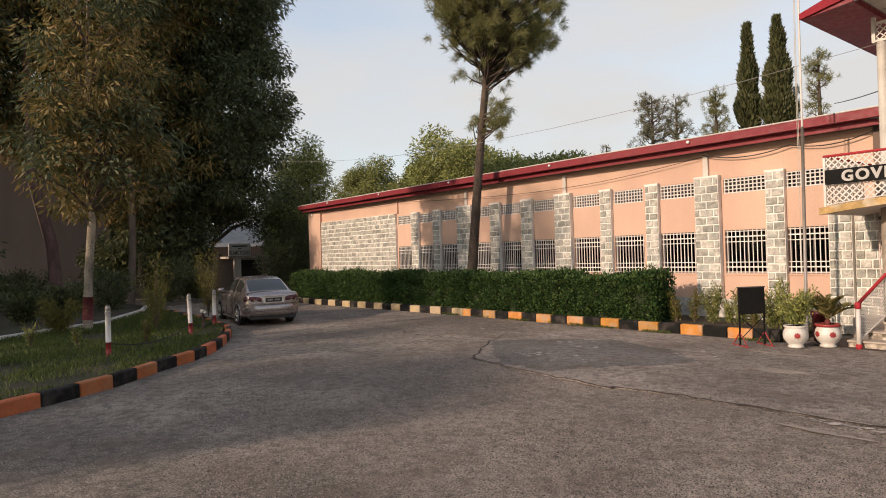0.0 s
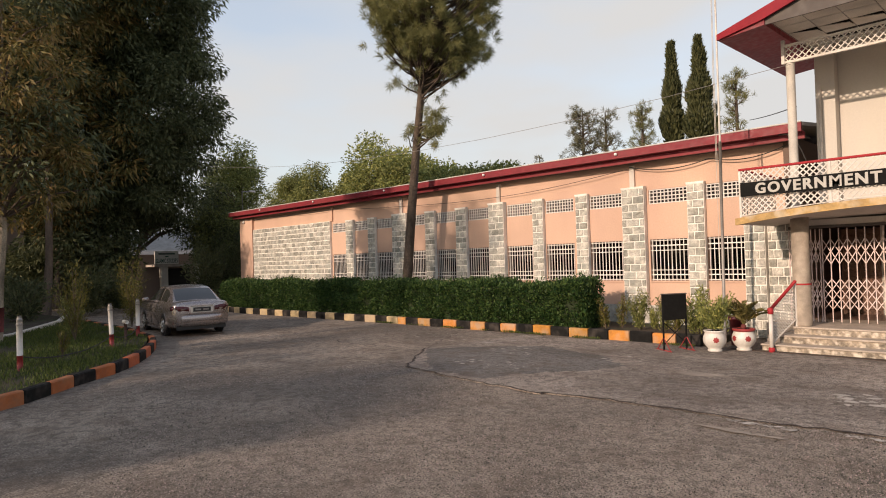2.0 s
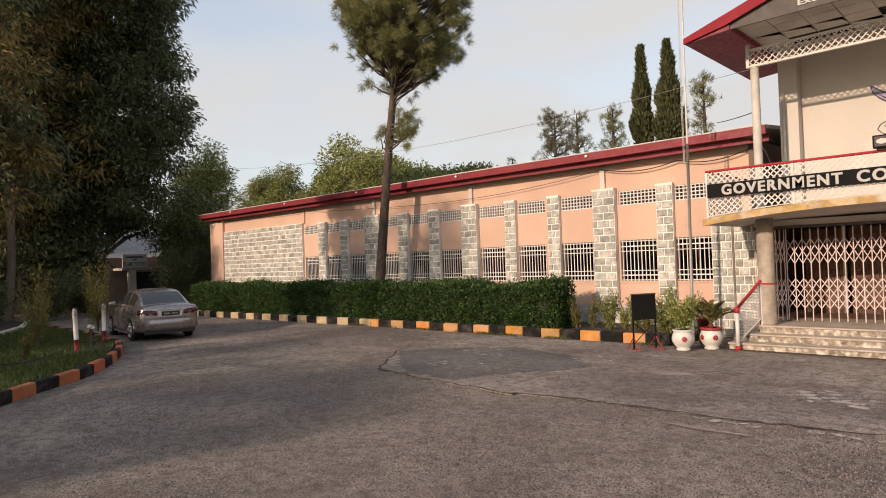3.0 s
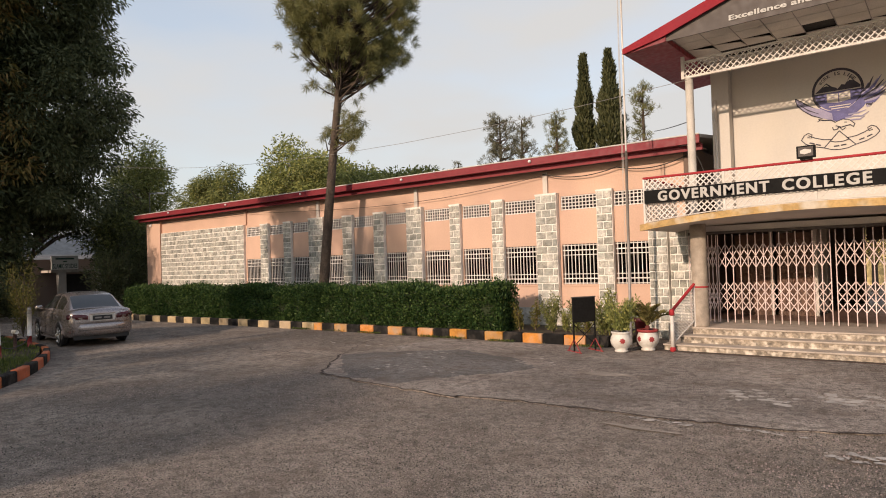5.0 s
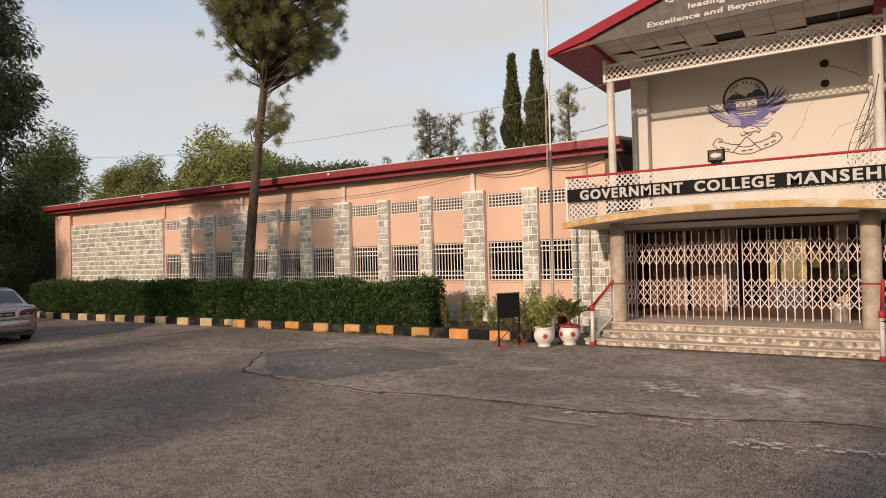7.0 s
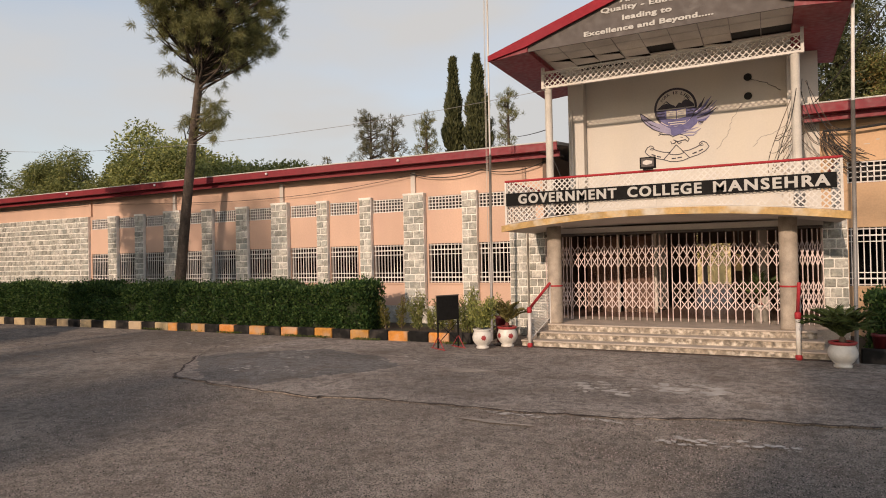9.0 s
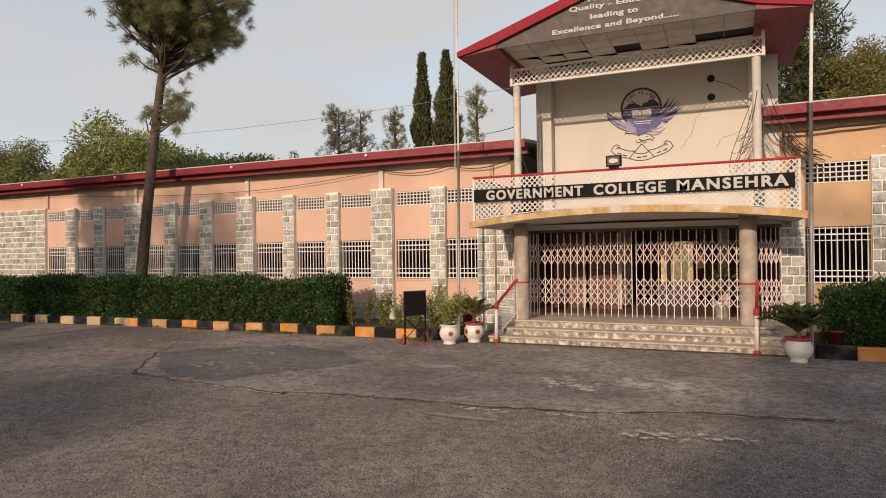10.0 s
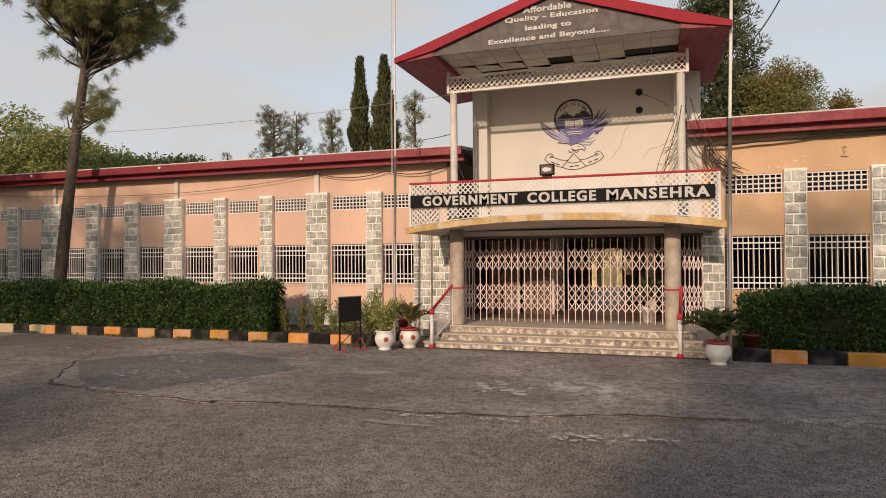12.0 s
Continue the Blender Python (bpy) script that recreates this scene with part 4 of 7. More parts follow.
left_roof = wing_roof("roof_left_wing", -31.95, -4.55, 4.80, 0.33, "low sheet roof with a dark red stepped fascia")
wing_roof("roof_right_wing", 0.72, 14.2, 5.03, 0.33, "low sheet roof with a dark red stepped fascia")
for x in (-28.6, -23.9, -19.0, -13.9, -9.1):
    lamp = thing("fascia_lamp", (x, 15.33, 4.72), 0, "small round white lamp fixed on the fascia", "lamp", "fascia lamps")
    part("lamp_globe", lathe(blank(), [(0.01, -0.04), (0.035, -0.03), (0.045, 0.0), (0.035, 0.03), (0.01, 0.04)], 10), M_SIGNWHITE, lamp, smooth=True)
    part("lamp_base", box(blank(), -0.02, 0.02, 0.0, 0.03, -0.02, 0.02), M_STEEL, lamp)

# ---------------------------------------------------------------- the porch: steps and platform
steps = thing("entrance_steps", (0, 0, 0), 0, "three low marble-faced steps up to the porch", "steps", kind="structure")
for k, (xa, xb, ya) in enumerate([(-4.85, 1.05, 13.33), (-4.62, 0.95, 13.66), (-4.45, 0.86, 13.98)]):
    z = 0.15 * (k + 1)
    part("riser", box(blank(), xa + 0.02, xb - 0.02, ya + 0.025, 15.9, z - 0.15 + (0.0 if k else -0.03), z - 0.035), M_MARBLE, steps, "mottled brown and cream marble riser")
    me = mesh_of("tread", *soft_box(xb - xa, 15.9 - ya, 0.035, 0.008), M_TREAD)
    piece("tread", me, steps, ((xa + xb) / 2, (15.9 + ya) / 2, z - 0.0345))
part("platform_wing", box(blank(), -5.2, -4.46, 14.7, 15.9, 0, 0.43), M_TREAD, steps)
part("platform_wing", box(blank(), 0.87, 1.4, 14.5, 15.9, 0, 0.43), M_TREAD, steps)
# thin dark strip along the lowest riser
tagged(part("step_gutter", box(blank(), -5.4, 1.3, 13.22, 13.33, -0.03, 0.022), M_CRACK), "dark strip at the foot of the steps", "gutter", kind="structure")

stone_face("stone_pier", -5.84, -5.38, 0.0, 2.62, 15.36, "porch pier of rough grey stone blocks with white joints", seed=71, core=0.6, category="pier", group="piers", want=0.2)
stone_face("stone_pier", -5.37, -4.78, 0.0, 2.62, 15.5, "porch pier of rough grey stone blocks with white joints", seed=72, core=0.46, category="pier", group="piers", want=0.2)
stone_face("stone_pier", 1.06, 1.5, 0.0, 2.62, 15.36, "porch pier of rough grey stone blocks with white joints", seed=73, core=0.6, category="pier", group="piers", want=0.2)

for x in (-4.32, 0.4):
    col = thing("porch_column", (x, 14.22, 0.45), 0, "round terrazzo porch column", "column", "porch columns", "structure")
    part("shaft", lathe(blank(), [(0.175, 0.0), (0.17, 0.04), (0.165, 1.0), (0.165, 2.32)], 28), M_COLUMN, col, smooth=True)
    part("red_band", lathe(blank(), [(0.1695, 0.83), (0.172, 0.835), (0.172, 0.86), (0.1695, 0.865)], 28), M_REDBRIGHT, col, "thin red painted band", True)

# balcony slab with an arched edge
CX, HALF, Z_END, RISE = -1.93, 3.24, 2.54, 0.22


def arch(x):
    return Z_END + RISE * (1 - ((x - CX) / HALF) ** 2)


balcony = thing("balcony", (0, 0, 0), 0, "shallow arched balcony over the porch", "balcony", kind="structure")
vf = blank()
n = 28
for y, extra in ((13.24, 0.0), (13.34, 0.0)):
    for k in range(n + 1):
        x = CX - HALF - 0.05 + (2 * HALF + 0.1) * k / n
        vf[0].extend([(x, y, arch(x)), (x, y, arch(x) + 0.135)])
m = 2 * (n + 1)
for k in range(n):
    a = 2 * k
    vf[1].extend([(a, a + 2, a + 3, a + 1), (m + a + 1, m + a + 3, m + a + 2, m + a), (a + 1, a + 3, m + a + 3, m + a + 1), (a, m + a, m + a + 2, a + 2)])
part("slab_edge", vf, M_SLABEDGE, balcony, "ochre painted slab edge with flaking paint")
vf = blank()
for k in range(n + 1):
    x = CX - HALF - 0.03 + (2 * HALF + 0.06) * k / n
    vf[0].extend([(x, 13.345, arch(x) + 0.01), (x, 15.9, min(arch(x) + 0.01, 2.64)), (x, 13.345, arch(x) + 0.12), (x, 15.9, 2.78)])
for k in range(n):
    a = 4 * k
    vf[1].extend([(a, a + 1, a + 5, a + 4), (a + 2, a + 6, a + 7, a + 3), (a, a + 4, a + 6, a + 2), (a + 1, a + 3, a + 7, a + 5)])
vf[1].extend([(0, 2, 3, 1), (4 * n, 4 * n + 1, 4 * n + 3, 4 * n + 2)])
part("slab", vf, M_SOFFIT, balcony)


def lattice(vf, x0, x1, z0, z1, pitch, half, y0, y1, low=None):
    """Diamond lattice of flat strips in an upright panel; low(x) gives a curved lower edge."""
    w, h = x1 - x0, z1 - z0
    v, f = vf
    for s, ya, yb in ((1, y0, (y0 + y1) / 2), (-1, (y0 + y1) / 2, y1)):
        c = -h
        while c < w:
            a, b = max(c, 0.0), min(c + h, w)
            pts = []
            for k in range(13):
                u = a + (b - a) * k / 12
                z = z0 + (u - c)
                x = x0 + u if s > 0 else x1 - u
                if low is None or z > low(x):
                    pts.append((x, z))
            if b > a and len(pts) > 1:
                (xa, za), (xb, zb) = pts[0], pts[-1]
                d = half * 0.7071
                ox, oz = (-d, d) if s > 0 else (d, d)
                i = len(v)
                for y in (ya, yb):
                    v += [(xa + ox, y, za + oz), (xa - ox, y, za - oz), (xb - ox, y, zb - oz), (xb + ox, y, zb + oz)]
                f += [(i, i + 1, i + 2, i + 3), (i + 7, i + 6, i + 5, i + 4), (i, i + 4, i + 5, i + 1), (i + 2, i + 6, i + 7, i + 3), (i + 1, i + 5, i + 6, i + 2), (i + 3, i + 7, i + 4, i)]
            c += pitch
    return vf


rail = thing("balcony_railing", (0, 0, 0), 0, "white diamond lattice balcony railing with a red top rail", "railing", kind="structure")
BX0, BX1 = -5.11, 1.24
part("lattice", lattice(blank(), BX0, BX1, 2.62, 3.62, 0.115, 0.012, 13.28, 13.30, lambda x: arch(x) + 0.135), M_WHITE, rail)
for x in (BX0, BX1):
    vf = lattice(blank(), 13.3, 15.3, 2.72, 3.62, 0.115, 0.012, -0.01, 0.01)
    side = part("side_lattice", ([(x + p[1], p[0], p[2]) for p in vf[0]], vf[1]), M_WHITE, rail)
    part("side_rail", tube(blank(), [(x, 13.29, 3.645), (x, 15.85, 3.645)], 0.025, 8), M_REDBRIGHT, rail, "red painted rail")
part("top_rail", tube(blank(), [(BX0 - 0.02, 13.29, 3.645), (BX1 + 0.02, 13.29, 3.645)], 0.026, 8), M_REDBRIGHT, rail, "red painted rail")
for x in (BX0, -3.5, -1.93, -0.35, BX1):
    z = arch(x) + 0.13
    part("post", box(blank(), x - 0.022, x + 0.022, 13.262, 13.277, z, 3.62), M_WHITE, rail)
part("bottom_wire", tube(blank(), [(x, 13.27, arch(x) + 0.16) for x in np.linspace(BX0, BX1, 20)], 0.012, 6), M_WHITE, rail)

board = thing("name_board", (-1.96, 13.2, 3.235), 0, "long black name board with white capitals on the railing", "sign")
part("panel", box(blank(), -3.12, 3.12, 0.0, 0.05, -0.135, 0.14), M_BLACK, board)
for txt, w, x in (("GOVERNMENT", 2.1, -1.77), ("COLLEGE", 1.38, 0.2), ("MANSEHRA", 1.9, 2.06)):
    lettering("lettering", txt, w, 0.2, M_LETTER, board, (x, 0.0, 0.002), 0.014, 0.006, 0.009, gap=1.2)

flood = thing("flood_lamp", (-2.05, 13.2, 3.665), 0, "small black floodlight standing on the balcony rail", "lamp")
vf = blank()
box(vf, -0.15, 0.15, -0.02, 0.08, 0.03, 0.25)
part("housing", vf, M_BLACK, flood)
part("lens", box(blank(), -0.12, 0.12, -0.028, -0.021, 0.055, 0.225), M_TYMP, flood, "dusty glass lens")
part("reflector", plate(blank(), [(-0.09, 0.115), (-0.02, 0.09), (0.09, 0.115), (0.09, 0.165), (-0.02, 0.19), (-0.09, 0.165)], -0.032, -0.029), M_SOFFIT, flood, "pale reflector behind the glass")
part("bracket", box(blank(), -0.1, 0.1, 0.0, 0.05, 0.002, 0.03), M_BLACK, flood)

# ---------------------------------------------------------------- upper porch wall, roof and gable
up = blank()
box(up, -4.34, 1.1, 16.0, 16.3, 2.6, 6.6)
tagged(part("wall_upper", up, M_CREAM), "cream plastered wall above the balcony", "wall", kind="structure")
jambs = blank()
box(jambs, -4.34, -3.96, 15.72, 15.996, 2.8, 6.5)
box(jambs, 0.5, 0.72, 15.72, 15.996, 2.8, 6.5)
tagged(part("jamb_piers", jambs, M_CREAM), "cream plastered piers beside the wall", "pier", kind="structure")
sides = blank()
box(sides, -4.34, -4.1, 16.3, 19.6, 2.6, 6.9)
box(sides, 0.86, 1.1, 16.3, 19.6, 2.6, 6.9)
box(sides, -4.1, 0.86, 19.4, 19.6, 2.6, 6.9)
tagged(part("wall_upper_sides", sides, M_CREAM), "cream plastered upper side walls", "wall", kind="structure")

for x in (-4.37, 0.6):
    col = thing("upper_column", (x, 14.2, 2.66), 0, "slender grey round column from balcony to roof", "column", "upper columns", "structure")
    part("shaft", lathe(blank(), [(0.095, 0.0), (0.085, 0.05), (0.083, 3.13), (0.095, 3.16)], 18), M_COLUMNUP, col, smooth=True)

beam = thing("lattice_beam", (0, 0, 0), 0, "white diamond lattice frieze between the upper columns", "frieze", kind="structure")
part("lattice", lattice(blank(), -4.44, 0.7, 5.86, 6.16, 0.125, 0.010, 14.12, 14.15), M_WHITE, beam)
part("lower_rail", box(blank(), -4.48, 0.74, 14.1, 14.17, 5.815, 5.86), M_WHITE, beam)
part("upper_rail", box(blank(), -4.48, 0.74, 14.1, 14.17, 6.16, 6.20), M_WHITE, beam)
part("end_post", box(blank(), -4.5, -4.44, 14.09, 14.18, 5.81, 6.3), M_WHITE, beam)
part("end_post", box(blank(), 0.7, 0.76, 14.09, 14.18, 5.81, 6.3), M_WHITE, beam)

APEX_X, APEX_Z, TIP_L, TIP_R, TIP_Z, RY0, RY1 = -1.9, 7.50, -5.34, 1.47, 6.38, 13.0, 17.1
gable = thing("gable_roof", (0, 0, 0), 0, "deep gabled porch roof with bright red edges", "roof", kind="structure")
for tip in (TIP_L, TIP_R):
    vf = blank()
    d = 0.09
    vf[0].extend([(tip, RY0, TIP_Z - d), (APEX_X, RY0, APEX_Z - d), (APEX_X, RY1, APEX_Z - d), (tip, RY1, TIP_Z - d), (tip, RY0, TIP_Z), (APEX_X, RY0, APEX_Z), (APEX_X, RY1, APEX_Z), (tip, RY1, TIP_Z)])
    vf[1].extend([(0, 3, 2, 1), (4, 5, 6, 7), (0, 1, 5, 4), (1, 2, 6, 5), (2, 3, 7, 6), (3, 0, 4, 7)])
    part("roof_slope", vf, M_RED, gable)
    s = 1 if tip < APEX_X else -1
    part("verge_board", plate(blank(), [(tip, TIP_Z - 0.1), (tip, TIP_Z + 0.012), (APEX_X, APEX_Z + 0.012), (APEX_X, APEX_Z - 0.19), (tip + s * 0.85, TIP_Z + 0.07)], 12.95, 12.996), M_VERGE, gable, "bright red verge board")
    # closed red eave box beside the tympanum
    vf = blank()
    a, b = tip + s * 0.02, tip + s * 0.9
    zi = TIP_Z + (APEX_Z - TIP_Z) * 0.9 / abs(APEX_X - tip) - 0.09
    vf[0].extend([(a, RY0 + 0.005, TIP_Z - 0.1), (b, RY0 + 0.005, TIP_Z - 0.02), (b, RY0 + 0.005, zi), (a, RY1 - 0.01, TIP_Z - 0.1), (b, RY1 - 0.01, TIP_Z - 0.02), (b, RY1 - 0.01, zi)])
    vf[1].extend([(0, 1, 2), (5, 4, 3), (0, 3, 4, 1), (1, 4, 5, 2)])
    part("eave_box", vf, M_RED, gable, "dark red boarded eave")
zt = 6.37
part("tympanum", plate(blank(), [(-4.46, zt), (0.6, zt), (0.6, zt + 0.12), (APEX_X, APEX_Z - 0.12), (-4.46, zt + 0.12)], 13.04, 13.08), M_TYMP, gable, "dark brown gable board")
for txt, w, x, z in (("Affordable", 0.98, -2.02, 7.17), ("Quality - Education", 1.88, -1.95, 6.985), ("leading to", 0.93, -2.0, 6.775), ("Excellence and Beyond.....", 2.45, -2.02, 6.565)):
    lettering("lettering", txt, w, 0.125 if "leading" not in txt else 0.13, M_LETTER, gable, (x * 0.987, 13.038, 2.0 + (z - 2.0) * 0.987), 0.01, 0.008, 0.006, label="painted white lettering", gap=1.06)

soffit = thing("porch_ceiling", (0, 0, 0), 0, "white tiled porch ceiling with several tiles missing", "ceiling", kind="structure")
# black sheet for the unlit space above the missing tiles
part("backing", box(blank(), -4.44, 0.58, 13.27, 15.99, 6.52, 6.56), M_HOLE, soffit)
gone = {(1, 3), (2, 3), (4, 2), (7, 2), (8, 2)}
vf = blank()
for i in range(9):
    for j in range(5):
        if (i, j) not in gone:
            x, y = -4.44 + i * 0.558, 13.27 + j * 0.544
            box(vf, x + 0.008, x + 0.55, y + 0.008, y + 0.536, 6.475 + 0.01 * ((i * 7 + j * 3) % 3 == 0), 6.49)
            # warped tiles hang a little at one edge
            if (i, j) in ((0, 2), (1, 2), (3, 3), (2, 2), (5, 3), (6, 3)):
                for q in (-8, -7, -4, -3):
                    vx, vy, vz = vf[0][q]
                    vf[0][q] = (vx, vy, vz - 0.06 * (vx > x + 0.2))
part("tiles", vf, M_CEIL, soffit)
vf = blank()
for i in range(10):
    box(vf, -4.447 + i * 0.558, -4.433 + i * 0.558, 13.27, 15.99, 6.47, 6.476)
part("tile_rails", vf, M_STEEL, soffit)


# painted emblem on the wall: ring, hills, open book, plumes and scroll
def stroke(points, widths):
    v, f = blank()
    pts = [Vector(p) for p in points]
    for k, p in enumerate(pts):
        d = (pts[min(k + 1, len(pts) - 1)] - pts[max(k - 1, 0)]).normalized()
        w = widths[k] / 2
        v += [(p.x - d.y * w, p.y + d.x * w), (p.x + d.y * w, p.y - d.x * w)]
    outline = v[0::2] + v[1::2][::-1]
    return outline


emblem = thing("painted_emblem", (-1.83, 15.996, 5.42), 0, "blue painted emblem of ring, plumes and scroll on the wall", "emblem")
M_EMBLEMPALE = material("pale_blue_wall_paint", (0.30, 0.28, 0.40), 0.85, var=0.15, scale=5, fine=30, bump=0.05)
part("ring", plate(blank(), stroke([(0.455 * math.cos(t), 0.455 * math.sin(t)) for t in np.linspace(-0.75, 3.89, 44)], [0.05] * 44), -0.006, 0.0), M_EMBLEMINK, emblem)
lower = [(0.43 * math.cos(t), 0.43 * math.sin(t)) for t in np.linspace(math.pi + 0.05, 2 * math.pi - 0.05, 26)]
part("lower_disc", plate(blank(), lower, -0.004, 0.0), M_EMBLEM, emblem)
for peak in ([(-0.42, 0.0), (-0.3, 0.1), (-0.2, 0.19), (-0.1, 0.1), (-0.02, 0.06), (0.02, 0.0)], [(-0.02, 0.0), (0.08, 0.12), (0.14, 0.1), (0.24, 0.27), (0.32, 0.15), (0.42, 0.05), (0.42, 0.0)]):
    part("hill", plate(blank(), peak, -0.0062 - 0.0004 * (peak[0][0] > -0.1), 0.0), M_EMBLEMINK, emblem)
for snow in ([(-0.27, 0.115), (-0.205, 0.165), (-0.15, 0.11), (-0.2, 0.125)], [(0.17, 0.15), (0.24, 0.235), (0.29, 0.16), (0.235, 0.18)]):
    part("snow_cap", plate(blank(), snow, -0.0085, -0.002), M_CREAM, emblem)
part("book", plate(blank(), [(-0.21, -0.24), (0.02, -0.275), (0.24, -0.23), (0.24, -0.02), (0.02, -0.06), (-0.21, -0.03)], -0.009, -0.002), M_CREAM, emblem)
for line in ([(-0.21, -0.03), (-0.21, -0.24), (0.02, -0.275), (0.24, -0.23), (0.24, -0.02)], [(-0.21, -0.03), (0.02, -0.06), (0.24, -0.02)], [(0.02, -0.06), (0.02, -0.275)]):
    part("book_edge", plate(blank(), stroke(line, [0.02] * len(line)), -0.0105, -0.009), M_EMBLEM, emblem)
for x in (-0.16, 0.07):
    for z in (-0.1, -0.15, -0.2):
        part("page_bar", plate(blank(), [(x, z), (x + 0.12, z + 0.004), (x + 0.12, z + 0.016), (x, z + 0.012)], -0.0104, -0.009), M_EMBLEMPALE, emblem)
for z in (-0.04, -0.11, -0.18):
    w = math.sqrt(0.43 ** 2 - z * z)
    for a, b in ((-w, -0.24), (0.27, w)):
        part("band", plate(blank(), [(a, z - 0.012), (b, z - 0.012), (b, z + 0.012), (a, z + 0.012)], -0.0062, 0.0), M_EMBLEMINK, emblem)
for z, w in ((-0.33, 0.2), (-0.38, 0.16)):
    part("band", plate(blank(), [(-w + 0.03, z - 0.01), (w + 0.03, z - 0.01), (w + 0.03, z + 0.008), (-w + 0.03, z + 0.008)], -0.0085, -0.002), M_CREAM, emblem)
part("body", plate(blank(), [(-0.36, -0.3), (-0.2, -0.4), (0.0, -0.44), (0.2, -0.4), (0.36, -0.27), (0.52, -0.12), (0.55, -0.26), (0.46, -0.42), (0.3, -0.55), (0.12, -0.64), (-0.02, -0.68), (-0.14, -0.6), (-0.26, -0.48)], -0.0066, 0.0), M_EMBLEM, emblem)
part("wing", plate(blank(), [(-0.80, -0.05), (-0.76, -0.2), (-0.66, -0.32), (-0.5, -0.45), (-0.3, -0.55), (-0.1, -0.64), (-0.12, -0.48), (-0.3, -0.36), (-0.46, -0.3), (-0.6, -0.2), (-0.72, -0.09)], -0.007, 0.0), M_EMBLEMPALE, emblem)
for line in ([(-0.81, -0.04), (-0.77, -0.2), (-0.66, -0.33), (-0.5, -0.46), (-0.3, -0.56)], [(-0.8, -0.04), (-0.7, -0.12), (-0.58, -0.22), (-0.44, -0.31)], [(-0.72, -0.2), (-0.56, -0.34), (-0.36, -0.45)], [(-0.38, -0.56), (-0.3, -0.6), (-0.14, -0.62), (0.0, -0.72)], [(-0.4, -0.62), (-0.34, -0.58), (-0.26, -0.6)]):
    part("plume", plate(blank(), stroke(line, [0.012] + [0.024] * (len(line) - 2) + [0.01]), -0.0078, 0.0), M_EMBLEMINK, emblem)
TIPS = ((0.56, 0.06), (0.65, 0.18), (0.72, 0.12), (0.79, 0.18), (0.83, 0.08), (0.91, 0.07), (0.89, -0.04), (0.93, -0.08), (0.84, -0.18), (0.74, -0.28), (0.62, -0.37), (0.52, -0.44))
for k, (x, z) in enumerate(TIPS):
    a, b = 0.4 + 0.01 * k, -0.12 - 0.026 * k
    part("plume", plate(blank(), stroke([(a, b), ((a + x) / 2 + 0.03, (b + z) / 2 - 0.03), (x, z)], [0.04, 0.05, 0.008]), -0.008 - 0.0004 * k, 0.0), (M_EMBLEM, M_EMBLEMINK, M_EMBLEMPALE)[k % 3], emblem)
for line in ([(0.12, -0.62), (0.28, -0.6), (0.42, -0.62), (0.55, -0.54)], [(0.18, -0.55), (0.36, -0.54), (0.5, -0.5)], [(0.1, -0.7), (0.24, -0.67), (0.38, -0.68), (0.47, -0.63)]):
    part("plume", plate(blank(), stroke(line, [0.03] * (len(line) - 1) + [0.008]), -0.0128, 0.0), M_EMBLEMPALE, emblem)
part("head", plate(blank(), [(-0.06, -0.66), (0.08, -0.64), (0.2, -0.68), (0.28, -0.76), (0.26, -0.8), (0.16, -0.77), (0.04, -0.79), (-0.05, -0.75)], -0.0135, 0.0), M_CREAM, emblem)
for line in ([(-0.08, -0.68), (0.08, -0.63), (0.2, -0.67), (0.29, -0.76), (0.26, -0.82), (0.21, -0.77)], [(-0.06, -0.75), (0.04, -0.8), (0.16, -0.775), (0.22, -0.77)], [(0.1, -0.7), (0.15, -0.71)], [(-0.12, -0.78), (-0.1, -0.84), (-0.03, -0.83), (0.0, -0.78)], [(0.0, -0.78), (0.06, -0.86), (0.12, -0.82)]):
    part("head_line", plate(blank(), stroke(line, [0.018] * len(line)), -0.0148, 0.0), M_EMBLEMINK, emblem)
for k, letter in enumerate("WORK IS LIFE"):
    if letter != " ":
        turn = 2.55 - 1.96 * k / 11
        ob = lettering("letter", letter, 0.02 if letter == "I" else 0.056, 0.07, M_EMBLEMINK, emblem, (0.365 * math.cos(turn), -0.002, 0.365 * math.sin(turn)), 0.004, 0.01)
        ob.rotation_euler = (0, math.pi / 2 - turn, 0)
for side in (-1, 1):
    # one arm of the ribbon with its curled end, and the fold to the middle
    for line in ([(0.0, -0.87), (0.14 * side, -1.03), (0.29 * side, -1.2)], [(0.13 * side, -1.04), (0.3 * side, -1.02), (0.46 * side, -0.96), (0.58 * side, -0.89)], [(0.29 * side, -1.2), (0.48 * side, -1.15), (0.64 * side, -1.07), (0.72 * side, -0.98)],
                 [(0.72 * side, -0.98), (0.66 * side, -0.88), (0.58 * side, -0.84), (0.51 * side, -0.88), (0.53 * side, -0.95), (0.6 * side, -0.93)], [(0.29 * side, -1.2), (0.15 * side, -1.255), (0.0, -1.27)], [(0.17 * side, -1.07), (0.08 * side, -1.1), (0.0, -1.105)]):
        part("scroll_line", plate(blank(), stroke(line, [0.018] * len(line)), -0.006, 0.0), M_EMBLEMINK, emblem)
for x, z, turn in ((-0.52, -1.07, -0.35), (-0.4, -1.12, -0.3), (-0.06, -1.19, 0.0), (0.07, -1.18, 0.1), (0.4, -1.1, 0.3), (0.54, -1.05, 0.4)):
    c, q = math.cos(turn), math.sin(turn)
    part("writing_bar", plate(blank(), [(x + a * c - b * q, z + a * q + b * c) for a, b in ((-0.05, -0.012), (0.05, -0.012), (0.05, 0.014), (-0.05, 0.014))], -0.006, 0.0), M_EMBLEMINK, emblem)
